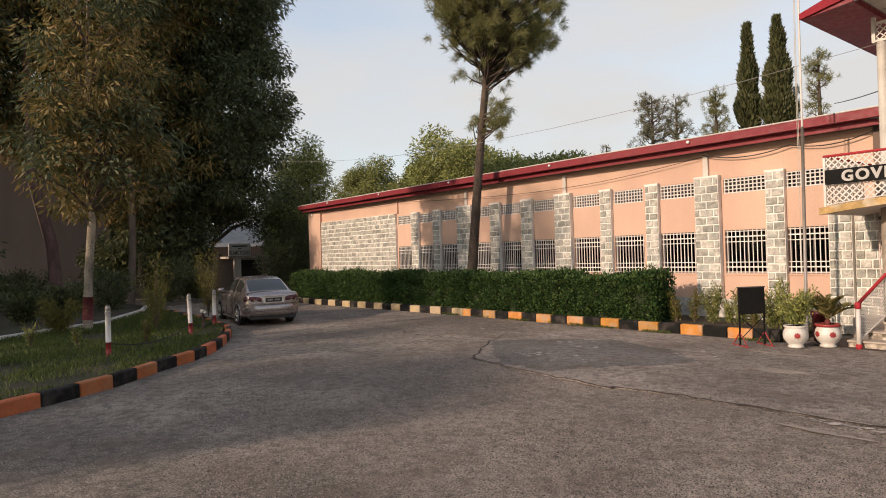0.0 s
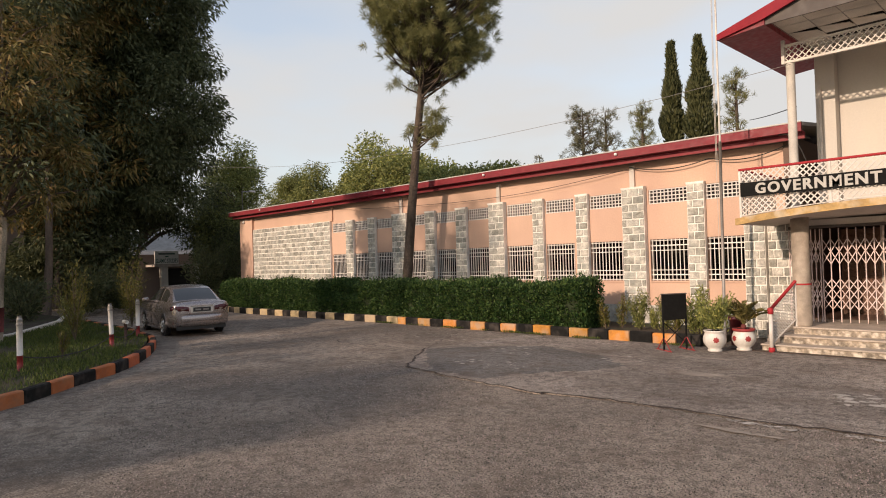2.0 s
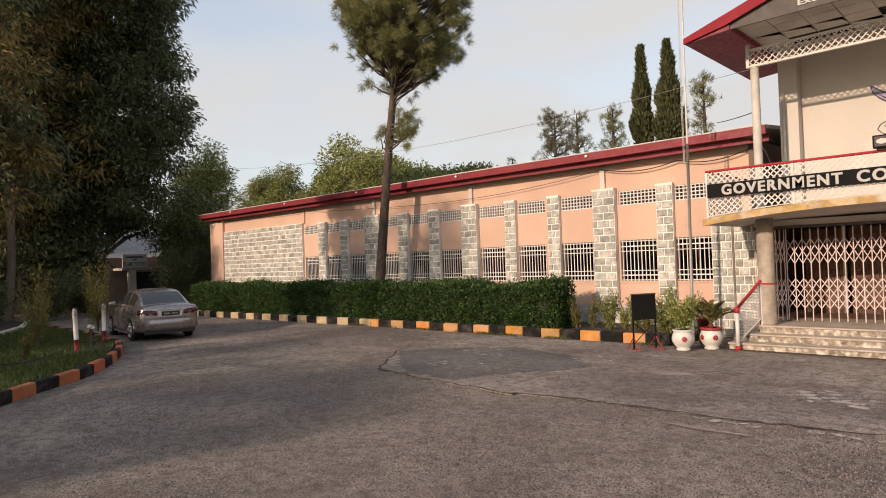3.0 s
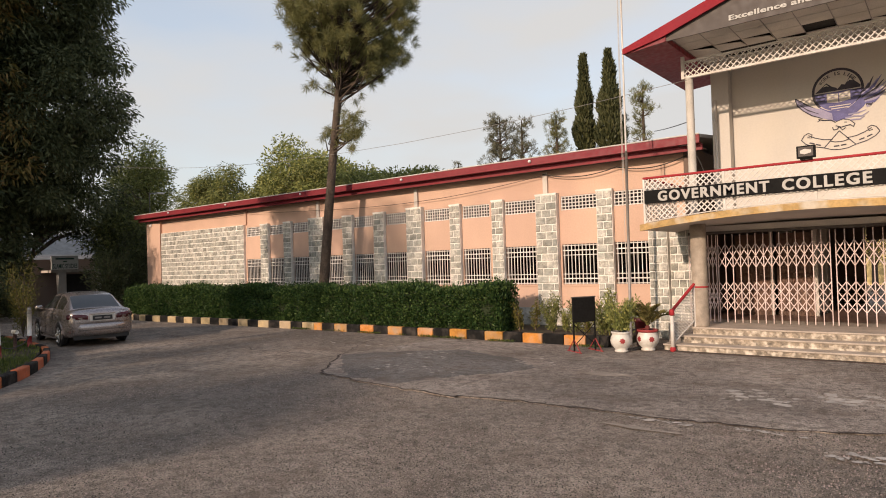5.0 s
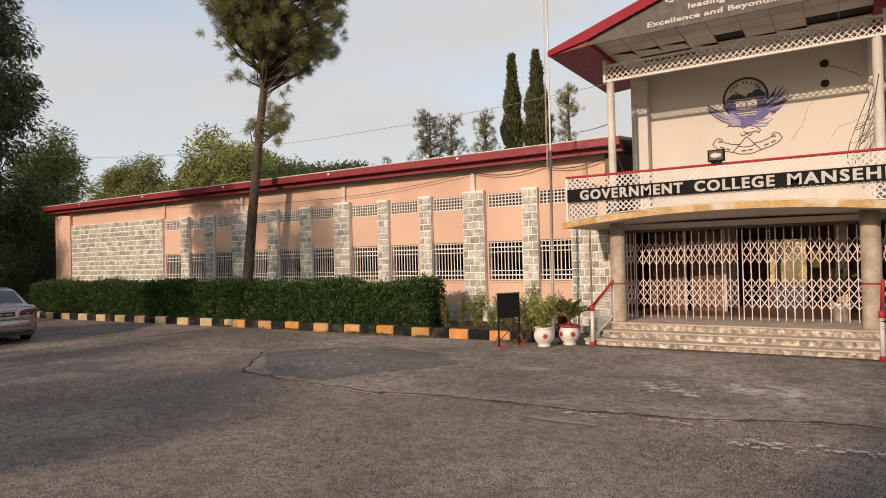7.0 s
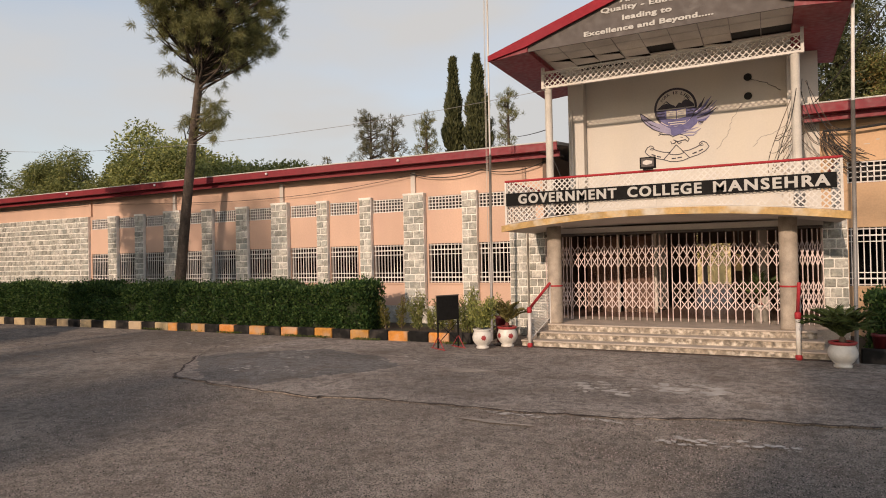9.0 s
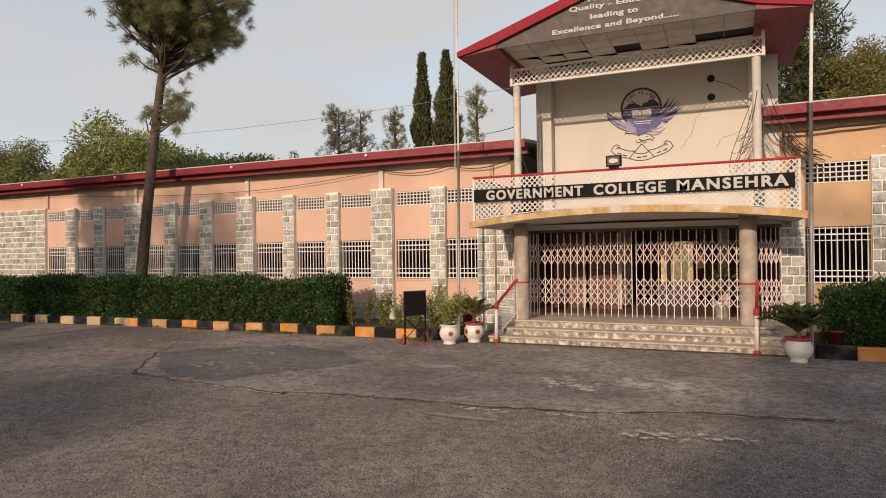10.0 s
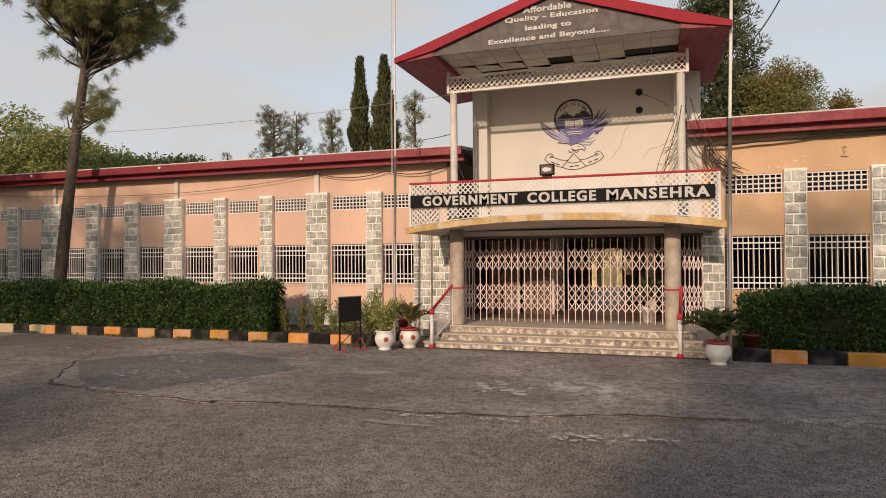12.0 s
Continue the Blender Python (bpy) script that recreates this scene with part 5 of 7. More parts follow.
for z in (5.5, 5.93):
    hole = thing("wall_pipe_hole", (-0.27, 15.99, z), 0, "round dark pipe hole in the cream wall", "hole", "pipe holes", "structure")
    vf = tube(blank(), [(0, 0.0, 0), (0, 0.008, 0)], 0.085, 20)
    part("dark_disc", vf, M_HOLE, hole)

# ---------------------------------------------------------------- folding gate and the hall behind it
GY, GZ0, GZ1 = 15.1, 0.45, 2.44
PICKET = mesh_of("picket", *box(blank(), -0.009, 0.009, -0.012, 0.012, 0, GZ1 - GZ0 - 0.03), M_GATE)
STRIPS = {}


def gate_leaf(x0, x1, n, label):
    root = thing("folding_gate", (x0, GY, GZ0), 0, label, "gate", "folding gates")
    s = (x1 - x0) / n
    for k in range(n + 1):
        piece("picket", PICKET, root, (k * s, 0, 0.012))
    for k in range(n):
        for za, zb in ((1.23, 1.485), (1.485, 1.74), (0.28, 0.487), (0.487, 0.693), (0.693, 0.9)):
            dz = zb - za
            for q in (1, -1):
                key = (round(s, 3), round(dz, 2), q)
                if key not in STRIPS:
                    vf = plate(blank(), stroke([(0.005, 0 if q > 0 else dz), (s - 0.005, dz if q > 0 else 0)], [0.017, 0.017]), -0.004, 0.0)
                    STRIPS[key] = mesh_of("scissor_strip", *vf, M_GATE)
                piece("scissor_strip", STRIPS[key], root, (k * s, -0.014 if q > 0 else 0.018, za))
    return root


gate_leaf(-4.8, -4.2, 7, "pale pink steel folding gate, drawn together")
gate_leaf(-4.16, -1.98, 14, "pale pink steel folding gate, stretched closed")
gate_leaf(-1.88, 0.36, 14, "pale pink steel folding gate, stretched closed")
gate_leaf(0.4, 1.04, 7, "pale pink steel folding gate, drawn together")
tagged(part("gate_track", box(blank(), -4.8, 1.05, 15.07, 15.13, 2.44, 2.5), M_TYMP), "steel track above the folding gates", "track", kind="structure")
tagged(part("gate_lintel", box(blank(), -4.78, 1.06, 15.1, 15.9, 2.505, 2.63), M_SOFFIT), "pale plastered lintel above the gates", "lintel", kind="structure")

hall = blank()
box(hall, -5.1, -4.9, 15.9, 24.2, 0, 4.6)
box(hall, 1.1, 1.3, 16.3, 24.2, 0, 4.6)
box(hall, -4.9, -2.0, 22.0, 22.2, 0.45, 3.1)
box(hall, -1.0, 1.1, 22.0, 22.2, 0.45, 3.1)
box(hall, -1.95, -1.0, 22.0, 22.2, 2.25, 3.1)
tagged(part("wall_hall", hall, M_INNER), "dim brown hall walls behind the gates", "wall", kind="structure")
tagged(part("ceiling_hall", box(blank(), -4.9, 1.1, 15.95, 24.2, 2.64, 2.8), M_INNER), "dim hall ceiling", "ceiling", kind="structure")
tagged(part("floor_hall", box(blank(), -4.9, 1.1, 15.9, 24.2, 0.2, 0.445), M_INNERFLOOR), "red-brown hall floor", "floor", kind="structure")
for x in (-3.4, -2.6, -0.1):
    pil = part("hall_pillar", box(blank(), x - 0.12, x + 0.12, 18.4, 18.7, 0.445, 2.64), M_CREAM)
    tagged(pil, "pale square pillar inside the hall", "pillar", "hall pillars", "structure")
M_DOORWOOD = material("brown_door_wood", (0.13, 0.062, 0.036), 0.55, var=0.3, scale=4, fine=30, bump=0.2, streak=5)
for x in (-3.95, -3.0):
    leaf = thing("hall_door", (x, 17.3, 0.447), 0, "closed brown wooden door with panels inside the hall", "door", "hall doors", "structure")
    part("door_leaf", box(blank(), -0.4, 0.4, 0.0, 0.05, 0.0, 2.0), M_DOORWOOD, leaf)
    for z0, z1 in ((0.12, 0.9), (1.02, 1.86)):
        for a, b in ((-0.34, -0.03), (0.03, 0.34)):
            part("door_panel", soft_box(b - a, 0.03, z1 - z0, 0.012), M_DOORWOOD, leaf).location = ((a + b) / 2, -0.005, z0)
    part("door_frame", box(blank(), 0.4, 0.47, -0.02, 0.06, 0.0, 2.1), M_CREAM, leaf, "pale door frame")
# yellow panel and hanger added to stand for a small lit rectangle
notice = thing("hall_lit_patch", (-0.62, 17.9, 1.5), 0, "yellow panel standing for a small lit patch in the hall", "notice")
part("panel", box(blank(), -0.1, 0.1, 0.0, 0.02, 0.0, 0.42), M_YELLOWWALL, notice)
part("hanger", box(blank(), -0.01, 0.01, 0.0, 0.012, 0.42, 1.14), M_STEEL, notice)
tagged(part("courtyard_wall", box(blank(), -14, 10, 42.0, 42.3, 0, 4.4), M_YELLOWWALL), "sunlit yellow wall across the courtyard", "wall", kind="structure")

# ---------------------------------------------------------------- stair handrails
for x, lx in ((-4.62, 0.22), (0.5, 0.06)):
    hr = thing("stair_handrail", (x, 13.265, 0.0), 0, "white stair handrail with red top rail and mesh infill", "handrail", "stair handrails")
    part("post", lathe(blank(), [(0.04, 0.0), (0.04, 0.75)], 12), M_WHITE, hr, smooth=True)
    part("post_foot", lathe(blank(), [(0.06, 0.0), (0.06, 0.08), (0.045, 0.1)], 12), M_REDBRIGHT, hr, "red painted post foot", True)
    part("post_cap", lathe(blank(), [(0.043, 0.75), (0.055, 0.77), (0.055, 0.86), (0.03, 0.88)], 12), M_REDBRIGHT, hr, "red painted post cap", True)
    part("rail", tube(blank(), [(0, 0, 0.84), (lx, 0.8, 1.36)], 0.032, 10), M_REDBRIGHT, hr, "red painted rail", True)
    part("lower_rail", tube(blank(), [(0, 0, 0.16), (lx, 0.8, 0.6)], 0.014, 8), M_WHITE, hr)
    part("back_post", tube(blank(), [(lx, 0.8, 0.44), (lx, 0.8, 1.36)], 0.02, 8), M_WHITE, hr)
    vf = blank()
    for s in (1, -1):
        for k in range(-8, 18):
            a = k * 0.07
            pts = []
            for j in range(21):
                u = j / 20
                z = 0.16 + 0.42 * u + (a + s * u * 0.6) * 0.9
                if 0.16 + 0.42 * u <= z <= 0.84 + 0.5 * u - 0.02:
                    pts.append((lx * u, 0.8 * u, z))
            if len(pts) > 1:
                tube(vf, [pts[0], pts[-1]], 0.006, 4, False)
    part("mesh_infill", vf, M_WHITE, hr)


# ---------------------------------------------------------------- hedges and bed plants
def hedge(name, line, depth, top, n, label, seed):
    """A clipped hedge along a line of (x, y): a dark core under a shell of small leaves."""
    rs = np.random.default_rng(seed)
    root = thing(name, (0, 0, 0), 0, label, "hedge")
    (x0, y0), (x1, y1) = line
    d = np.array([x1 - x0, y1 - y0])
    ln = np.linalg.norm(d)
    d /= ln
    nrm = np.array([-d[1], d[0]])
    core = blank()
    m = max(2, int(ln / 0.4))

    def wob(s, k):
        return 0.05 * math.sin(s * 1.7 + k) + 0.04 * math.sin(s * 4.3 + 2 * k) + 0.06 * noise.noise(Vector((s * 0.9, k, seed)))

    for k in range(m + 1):
        s = 0.1 + (ln - 0.2) * k / m
        for q, z in ((0.1, 0.12), (0.06, top * 0.6), (0.14, top - 0.13), (depth - 0.14, top - 0.13), (depth - 0.1, 0.12)):
            p = np.array([x0, y0]) + d * s + nrm * (q + wob(s, 1) * 0.6)
            core[0].append((p[0], p[1], z + (wob(s, 5) if z > 0.5 else 0)))
    for k in range(m):
        for j in range(4):
            a = 5 * k + j
            core[1].append((a, a + 5, a + 6, a + 1))
    core[1].extend([(0, 1, 2, 3, 4), tuple(5 * m + j for j in (4, 3, 2, 1, 0))])
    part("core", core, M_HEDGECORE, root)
    s = rs.uniform(0, ln, n)
    face = rs.uniform(0, 1, n)
    q, z = np.empty(n), np.empty(n)
    wf = 1.1 / (1.1 + depth)
    fr = face < wf * 0.85
    en = face > 0.96
    tp_ = ~fr & ~en
    q[fr], z[fr] = rs.normal(0.03, 0.035, fr.sum()), rs.uniform(0.1, top, fr.sum())
    q[tp_], z[tp_] = rs.uniform(0, depth, tp_.sum()), top + rs.normal(-0.02, 0.05, tp_.sum())
    q[en], z[en] = rs.uniform(0, depth, en.sum()), rs.uniform(0.1, top, en.sum())
    e2 = rs.uniform(0, 1, en.sum()) < 0.5
    s[en] = np.where(e2, rs.normal(0.02, 0.05, en.sum()), ln - rs.normal(0.02, 0.05, en.sum()))
    w1 = np.array([wob(a, 1) for a in s])
    w5 = np.array([wob(a, 5) for a in s])
    lumps = np.array([noise.noise(Vector((a * 2.2, b * 2.5, seed + 4))) for a, b in zip(s, z)])
    # rounded top edge and a few stray shoots
    edge_in = np.clip((z - (top - 0.22)) / 0.22, 0, 1) ** 2 * 0.12
    q = np.where(fr, q + edge_in - 0.16 * lumps, q) + w1 * 0.6
    z = z + w5 * np.clip(z / top, 0, 1)
    shoot = tp_ & (rs.uniform(0, 1, n) < 0.06)
    z[shoot] += rs.uniform(0.02, 0.16, shoot.sum())
    p = np.stack([x0 + d[0] * s + nrm[0] * q, y0 + d[1] * s + nrm[1] * q, z], 1)
    ax = np.where(fr[:, None], np.array([-nrm[0], -nrm[1], 0.45]), np.array([0, 0, 1.0]))
    v, f = leaves(p, ax, 0.088, 0.044, 0.75, rs)
    leaf_part("foliage", v, f, M_HEDGE, root)
    return root


hedge("hedge", ((-29.4, 13.55), (-9.25, 13.72)), 1.0, 1.24, 95000, "long clipped green hedge with uneven top behind the kerb", 3)
hedge("hedge", ((1.72, 13.62), (13.5, 13.5)), 1.1, 1.22, 45000, "clipped dark green hedge behind the kerb", 8)


def bush(name, at, r, h, n, leaf, mat, label, seed, stems=7, lift=0.15, category="shrub", group=""):
    rs = np.random.default_rng(seed)
    root = thing(name, at, 0, label, category, group)
    tips = []
    for k in range(stems):
        a = rs.uniform(0, 6.28)
        rr = r * rs.uniform(0.2, 0.95)
        tip = np.array([rr * math.cos(a), rr * math.sin(a), h * rs.uniform(0.55, 1.0)])
        tips.append(tip)
        part("stem", tube(blank(), [(0, 0, 0), tuple(tip * np.array([0.35, 0.35, 0.55])), tuple(tip)], [0.014, 0.009, 0.004], 5, False), M_BARK, root)
    tips = np.array(tips)
    p = tips[rs.integers(0, stems, n)]
    t = rs.uniform(lift, 1.05, (n, 1))
    p = p * t + rs.normal(0, 0.2, (n, 3)) * np.array([r, r, h * 0.5]) * 0.7
    p[:, 2] = np.clip(p[:, 2], 0.03, None)
    v, f = leaves(p, unit(p * np.array([1, 1, 0.3]) + np.array([0, 0, 0.25])), leaf[0], leaf[1], 0.5, rs)
    leaf_part("foliage", v, f, mat, root)
    return root


for k, (x, y, r, h, n, mt) in enumerate([(-8.95, 14.3, 0.2, 0.7, 420, M_BUSH), (-8.65, 14.6, 0.22, 0.8, 420, M_BUSH), (-8.05, 14.4, 0.26, 0.9, 1300, M_LEAFMID), (-7.75, 14.6, 0.22, 0.7, 500, M_LEAFLIGHT), (-7.4, 14.4, 0.26, 0.85, 800, M_LEAFMID), (-7.05, 14.3, 0.2, 0.8, 420, M_BUSH), (-6.5, 14.2, 0.4, 1.0, 2400, M_LEAFMID), (-6.05, 14.3, 0.32, 0.9, 1500, M_LEAFLIGHT)]):
    bush("bed_shrub", (x, y, 0.13), r, h, n, (0.07, 0.03), mt, "thin leafy shrub in the soil bed by the wall", 30 + k, group="bed shrubs")

# ---------------------------------------------------------------- pots and their plants
POT = [(0.02, 0.0), (0.15, 0.0), (0.155, 0.035), (0.13, 0.06), (0.19, 0.12), (0.235, 0.2), (0.245, 0.27), (0.23, 0.34), (0.205, 0.39), (0.2, 0.42), (0.225, 0.445), (0.225, 0.47), (0.195, 0.47), (0.18, 0.44), (0.02, 0.43)]


def pot(at, s, red_rim, emblem_at, label):
    root = thing("flower_pot", at, 0, label, "flower pot", "white pots")
    part("body", lathe(blank(), [(r * s, z * s) for r, z in POT], 32), M_POT, root, smooth=True)
    if red_rim:
        part("rim", lathe(blank(), [(0.207 * s, 0.415 * s), (0.232 * s, 0.442 * s), (0.232 * s, 0.474 * s), (0.19 * s, 0.476 * s), (0.185 * s, 0.445 * s)], 32), M_POTRED, root, "dark red painted rim", True)
    part("soil", lathe(blank(), [(0.01, 0.452 * s), (0.183 * s, 0.452 * s)], 16), M_SOIL, root)
    for a in emblem_at:
        # painted leaf motif wrapped on the belly
        vf = blank()
        pts = []
        for k in range(14):
            t = 6.2832 * k / 14
            rr = 0.07 * (1.0 if k % 2 else 0.7)
            pts.append((rr * math.cos(t), 0.27 + rr * math.sin(t)))
        ring_pts = []
        for u, z in pts + [(0.0, 0.27)]:
            r = np.interp(z, [0.12, 0.2, 0.27, 0.34, 0.39], [0.19, 0.235, 0.245, 0.23, 0.205]) + 0.004
            t = a + u / 0.24
            ring_pts.append((r * s * math.cos(t), r * s * math.sin(t), z * s))
        vf[0].extend(ring_pts)
        vf[1].extend([(k, (k + 1) % 14, 14) for k in range(14)])
        part("leaf_motif", vf, M_POTRED, root, "dark red painted leaf motif")
    return root


def face_cam(x, y, turn=0.0):
    return math.atan2(-y, -x) + turn


pot((-5.52, 12.75, 0.015), 0.9, False, [face_cam(-5.5, 12.7, 0.12)], "white glazed pot with a dark red leaf motif")
bush("potted_shrub", (-5.52, 12.75, 0.42), 0.36, 0.68, 1500, (0.085, 0.034), M_LEAFLIGHT, "leafy yellow-green shrub growing in a white pot", 51, 14, category="potted plant")
pot((-5.12, 13.2, 0.012), 0.93, True, [face_cam(-5.1, 13.2, 0.35), face_cam(-5.1, 13.2, -0.9)], "white glazed pot with red rim and red leaf motif")
pot((1.13, 12.68, 0.01), 0.92, True, [], "plain white glazed pot with a dark red rim")


def palm(at, n, length, lift, mat, label, seed, leaflets=24, lw=0.011):
    """Arching feather fronds from a short stump."""
    rs = np.random.default_rng(seed)
    root = thing("potted_palm", at, 0, label, "potted palm")
    part("stump", lathe(blank(), [(0.04, 0.0), (0.055, 0.05), (0.045, 0.1), (0.02, 0.12)], 12), M_REDBARK if lift > 1.0 else M_BARK, root, smooth=True)
    for k in range(n):
        a = 6.2832 * (k + rs.uniform(-0.3, 0.3)) / n
        el = lift * rs.uniform(0.65, 1.25)
        ln = length * rs.uniform(0.8, 1.1)
        pts = []
        for j in range(9):
            t = j / 8
            out = ln * t * math.cos(el) * (1 - 0.12 * t)
            z = 0.1 + ln * (t * math.sin(el) - 0.42 * t * t)
            pts.append(np.array([out * math.cos(a), out * math.sin(a), z]))
        fr = part("frond", tube(blank(), [tuple(p) for p in pts], [0.008 - 0.0007 * j for j in range(9)], 5, False), mat, root)
        c, ax = [], []
        side = np.array([-math.sin(a), math.cos(a), 0])
        for j in range(leaflets):
            t = 0.14 + 0.86 * j / leaflets
            i = min(7, int(t * 8))
            p = pts[i] + (pts[i + 1] - pts[i]) * (t * 8 - i)
            fwd = unit(pts[i + 1] - pts[i])
            for s in (-1, 1):
                c.append(p)
                ax.append(unit(side * s + fwd * 0.75 + np.array([0, 0, 0.2])))
        v, f = leaves(np.array(c), np.array(ax), 0.16 * length / 0.7, lw * 1.6, 0.06, rs)
        leaf_part("frond_blade", v, f, mat, fr)
    return root


palm((-5.12, 13.2, 0.42), 12, 0.78, 1.12, M_PALMYEL, "small yellowing palm with upright fronds in a white pot", 61, 26, 0.018)
palm((1.13, 12.68, 0.41), 30, 0.85, 0.98, M_PALM, "dark green cycad with arching fronds in a white pot", 62, 34, 0.018)


def plain_pot(at, r, h, mat, label):
    root = thing("plant_pot", at, 0, label, "flower pot")
    part("body", lathe(blank(), [(r * 0.72, 0), (r * 0.95, h * 0.85), (r * 1.06, h * 0.85), (r * 1.06, h), (r * 0.9, h), (r * 0.85, h * 0.9), (0.01, h * 0.9)], 20), mat, root, smooth=True)
    return root


plain_pot((1.8, 13.62, 0.15), 0.15, 0.34, M_MAROON, "small dark red clay pot behind the kerb")
plain_pot((-5.55, 13.95, 0.0), 0.15, 0.62, M_MAROON, "tall dark red clay pot by the wall")
plain_pot((-0.12, 15.75, 0.45), 0.2, 0.36, M_POT, "white pot standing inside the gate")
palm((-0.12, 15.75, 0.76), 11, 0.95, 1.2, M_PALM, "tall thin palm in the white pot inside the gate", 66, 24, 0.02)

# ---------------------------------------------------------------- notice stand
stand = thing("notice_stand", (-6.25, 12.55, 0.0), radians(58), "empty black notice board on splayed steel legs", "notice board")
part("board", soft_box(0.56, 0.035, 0.53, 0.006), M_BLACK, stand).location = (0, 0, 0.63)
part("board_rim", box(blank(), -0.29, 0.29, -0.024, 0.024, 1.155, 1.175), M_TYMP, stand)
for s in (-1, 1):
    x = s * 0.26
    part("leg", box(blank(), x - 0.014, x + 0.014, -0.014, 0.014, 0.0, 0.66), M_BLACK, stand)
    part("foot", box(blank(), x - 0.012, x + 0.012, -0.28, 0.28, 0.0, 0.025), M_POTRED, stand, "rust-red steel foot")
    for q in (-1, 1):
        part("strut", tube(blank(), [(x, q * 0.24, 0.02), (x, q * 0.015, 0.26)], 0.011, 6), M_POTRED, stand)
    part("brace", tube(blank(), [(x, 0.02 * s, 0.14), (-x, 0.02 * s, 0.6)], 0.009, 6), M_BLACK, stand)

# ---------------------------------------------------------------- poles and cables
pole = thing("flag_pole", (-5.75, 13.95, 0.0), 0, "thin steel flag pole with hanging ropes", "pole")
part("lower_tube", tube(blank(), [(-0.05, 0, 0), (0.0, 0, 4.4)], 0.032, 12), M_STEEL, pole, smooth=True)
part("upper_tube", tube(blank(), [(0.0, 0, 4.4), (0.02, 0, 9.5)], 0.02, 10), M_PIPEPALE, pole, "pale upper pole", True)
for dx in (-0.06, -0.085):
    part("rope", tube(blank(), [(dx, -0.03, 1.4 if dx < -0.07 else 3.9), (dx * 0.9 - 0.01, -0.03, 5.5), (dx * 0.6, -0.03, 9.4)], 0.006, 5), M_BRICKBAND, pole)
pole = thing("flag_pole", (1.38, 13.2, 0.0), 0, "thin steel flag pole, pale in its upper part", "pole")
part("lower_tube", tube(blank(), [(0, 0, 0), (0.05, 0.0, 4.6)], 0.034, 12), M_STEEL, pole, smooth=True)
part("upper_tube", tube(blank(), [(0.05, 0, 4.6), (0.14, 0.0, 8.6)], 0.03, 10), M_PIPEPALE, pole, "pale upper pole", True)


def cable(points, r, label, sag=0.0, mat=None):
    pts = []
    for (a, b) in zip(points, points[1:]):
        for k in range(10):
            t = k / 10
            p = Vector(a).lerp(Vector(b), t)
            p.z -= sag * 4 * t * (1 - t)
            pts.append(tuple(p))
    pts.append(points[-1])
    return tagged(part("cable", tube(blank(), pts, r, 5, False), mat or M_CABLE), label, "cable", "cables")


cable([(-30.9, 15.84, 4.38), (-27.0, 15.9, 4.36), (-23.4, 15.85, 4.34), (-16.2, 15.85, 4.02), (-12.5, 15.85, 4.05), (-9.0, 15.85, 4.36)], 0.008, "black cable slung along the wall under the eaves", 0.03)
cable([(-9.0, 15.85, 4.4), (-6.8, 15.85, 4.35), (-5.0, 15.85, 4.42)], 0.013, "thick black cable slung under the eaves", 0.16)
cable([(-60.0, 17.0, 11.6), (-31.9, 14.0, 7.19), (-4.3, 14.0, 5.75)], 0.006, "thin service wire strung across the forecourt", 0.75, M_STEEL)
cable([(-8.2, 22.6, 6.45), (-4.3, 14.25, 4.93)], 0.012, "black service wire to the upper storey", 0.03)
cable([(2.0, 14.0, 6.35), (2.45, 14.0, 7.05), (3.4, 14.0, 8.6)], 0.014, "black overhead wire above the roof", 0.04)
cable([(0.9, 15.6, 5.0), (2.0, 14.0, 6.35)], 0.014, "black overhead wire above the roof", 0.1)
cable([(1.15, 15.8, 4.52), (2.2, 15.8, 4.55), (3.4, 15.82, 4.62), (5.2, 15.85, 4.66), (8.0, 15.86, 4.68)], 0.028, "thick black cable slung under the eaves", 0.02)
bracket = thing("wall_bracket", (4.0, 15.998, 4.16), 0, "small rusty steel bracket fixed to the plaster", "bracket")
part("stem", box(blank(), -0.025, 0.025, -0.03, 0.0, 0.0, 0.2), M_SLABEDGE, bracket)
part("foot_plate", box(blank(), -0.07, 0.07, -0.04, 0.0, -0.02, 0.02), M_COLUMN, bracket)
part("head_plate", box(blank(), -0.06, 0.06, -0.03, 0.0, 0.18, 0.21), M_BRICKBAND, bracket)
scar = thing("plaster_scars", (0, 0, 0), 0, "pale scars in the plaster where old letters hung", "scar", kind="structure")
rs_s = random.Random(23)
for k in range(9):
    x, z = 1.95 + 0.2 * k * rs_s.uniform(0.8, 1.1), rs_s.choice((3.98, 4.1, 4.2, 4.28))
    w, h = rs_s.uniform(0.012, 0.06), rs_s.uniform(0.01, 0.05)
    part("scar", box(blank(), x - w, x + w, 15.995, 15.9995, z - h * 0.5, z + h * 0.5), M_BRICKBAND, scar)
rs_c = random.Random(5)
tangle = thing("cable_tangle", (0.62, 14.2, 0), 0, "tangle of dark cables hanging beside the upper column", "cables")
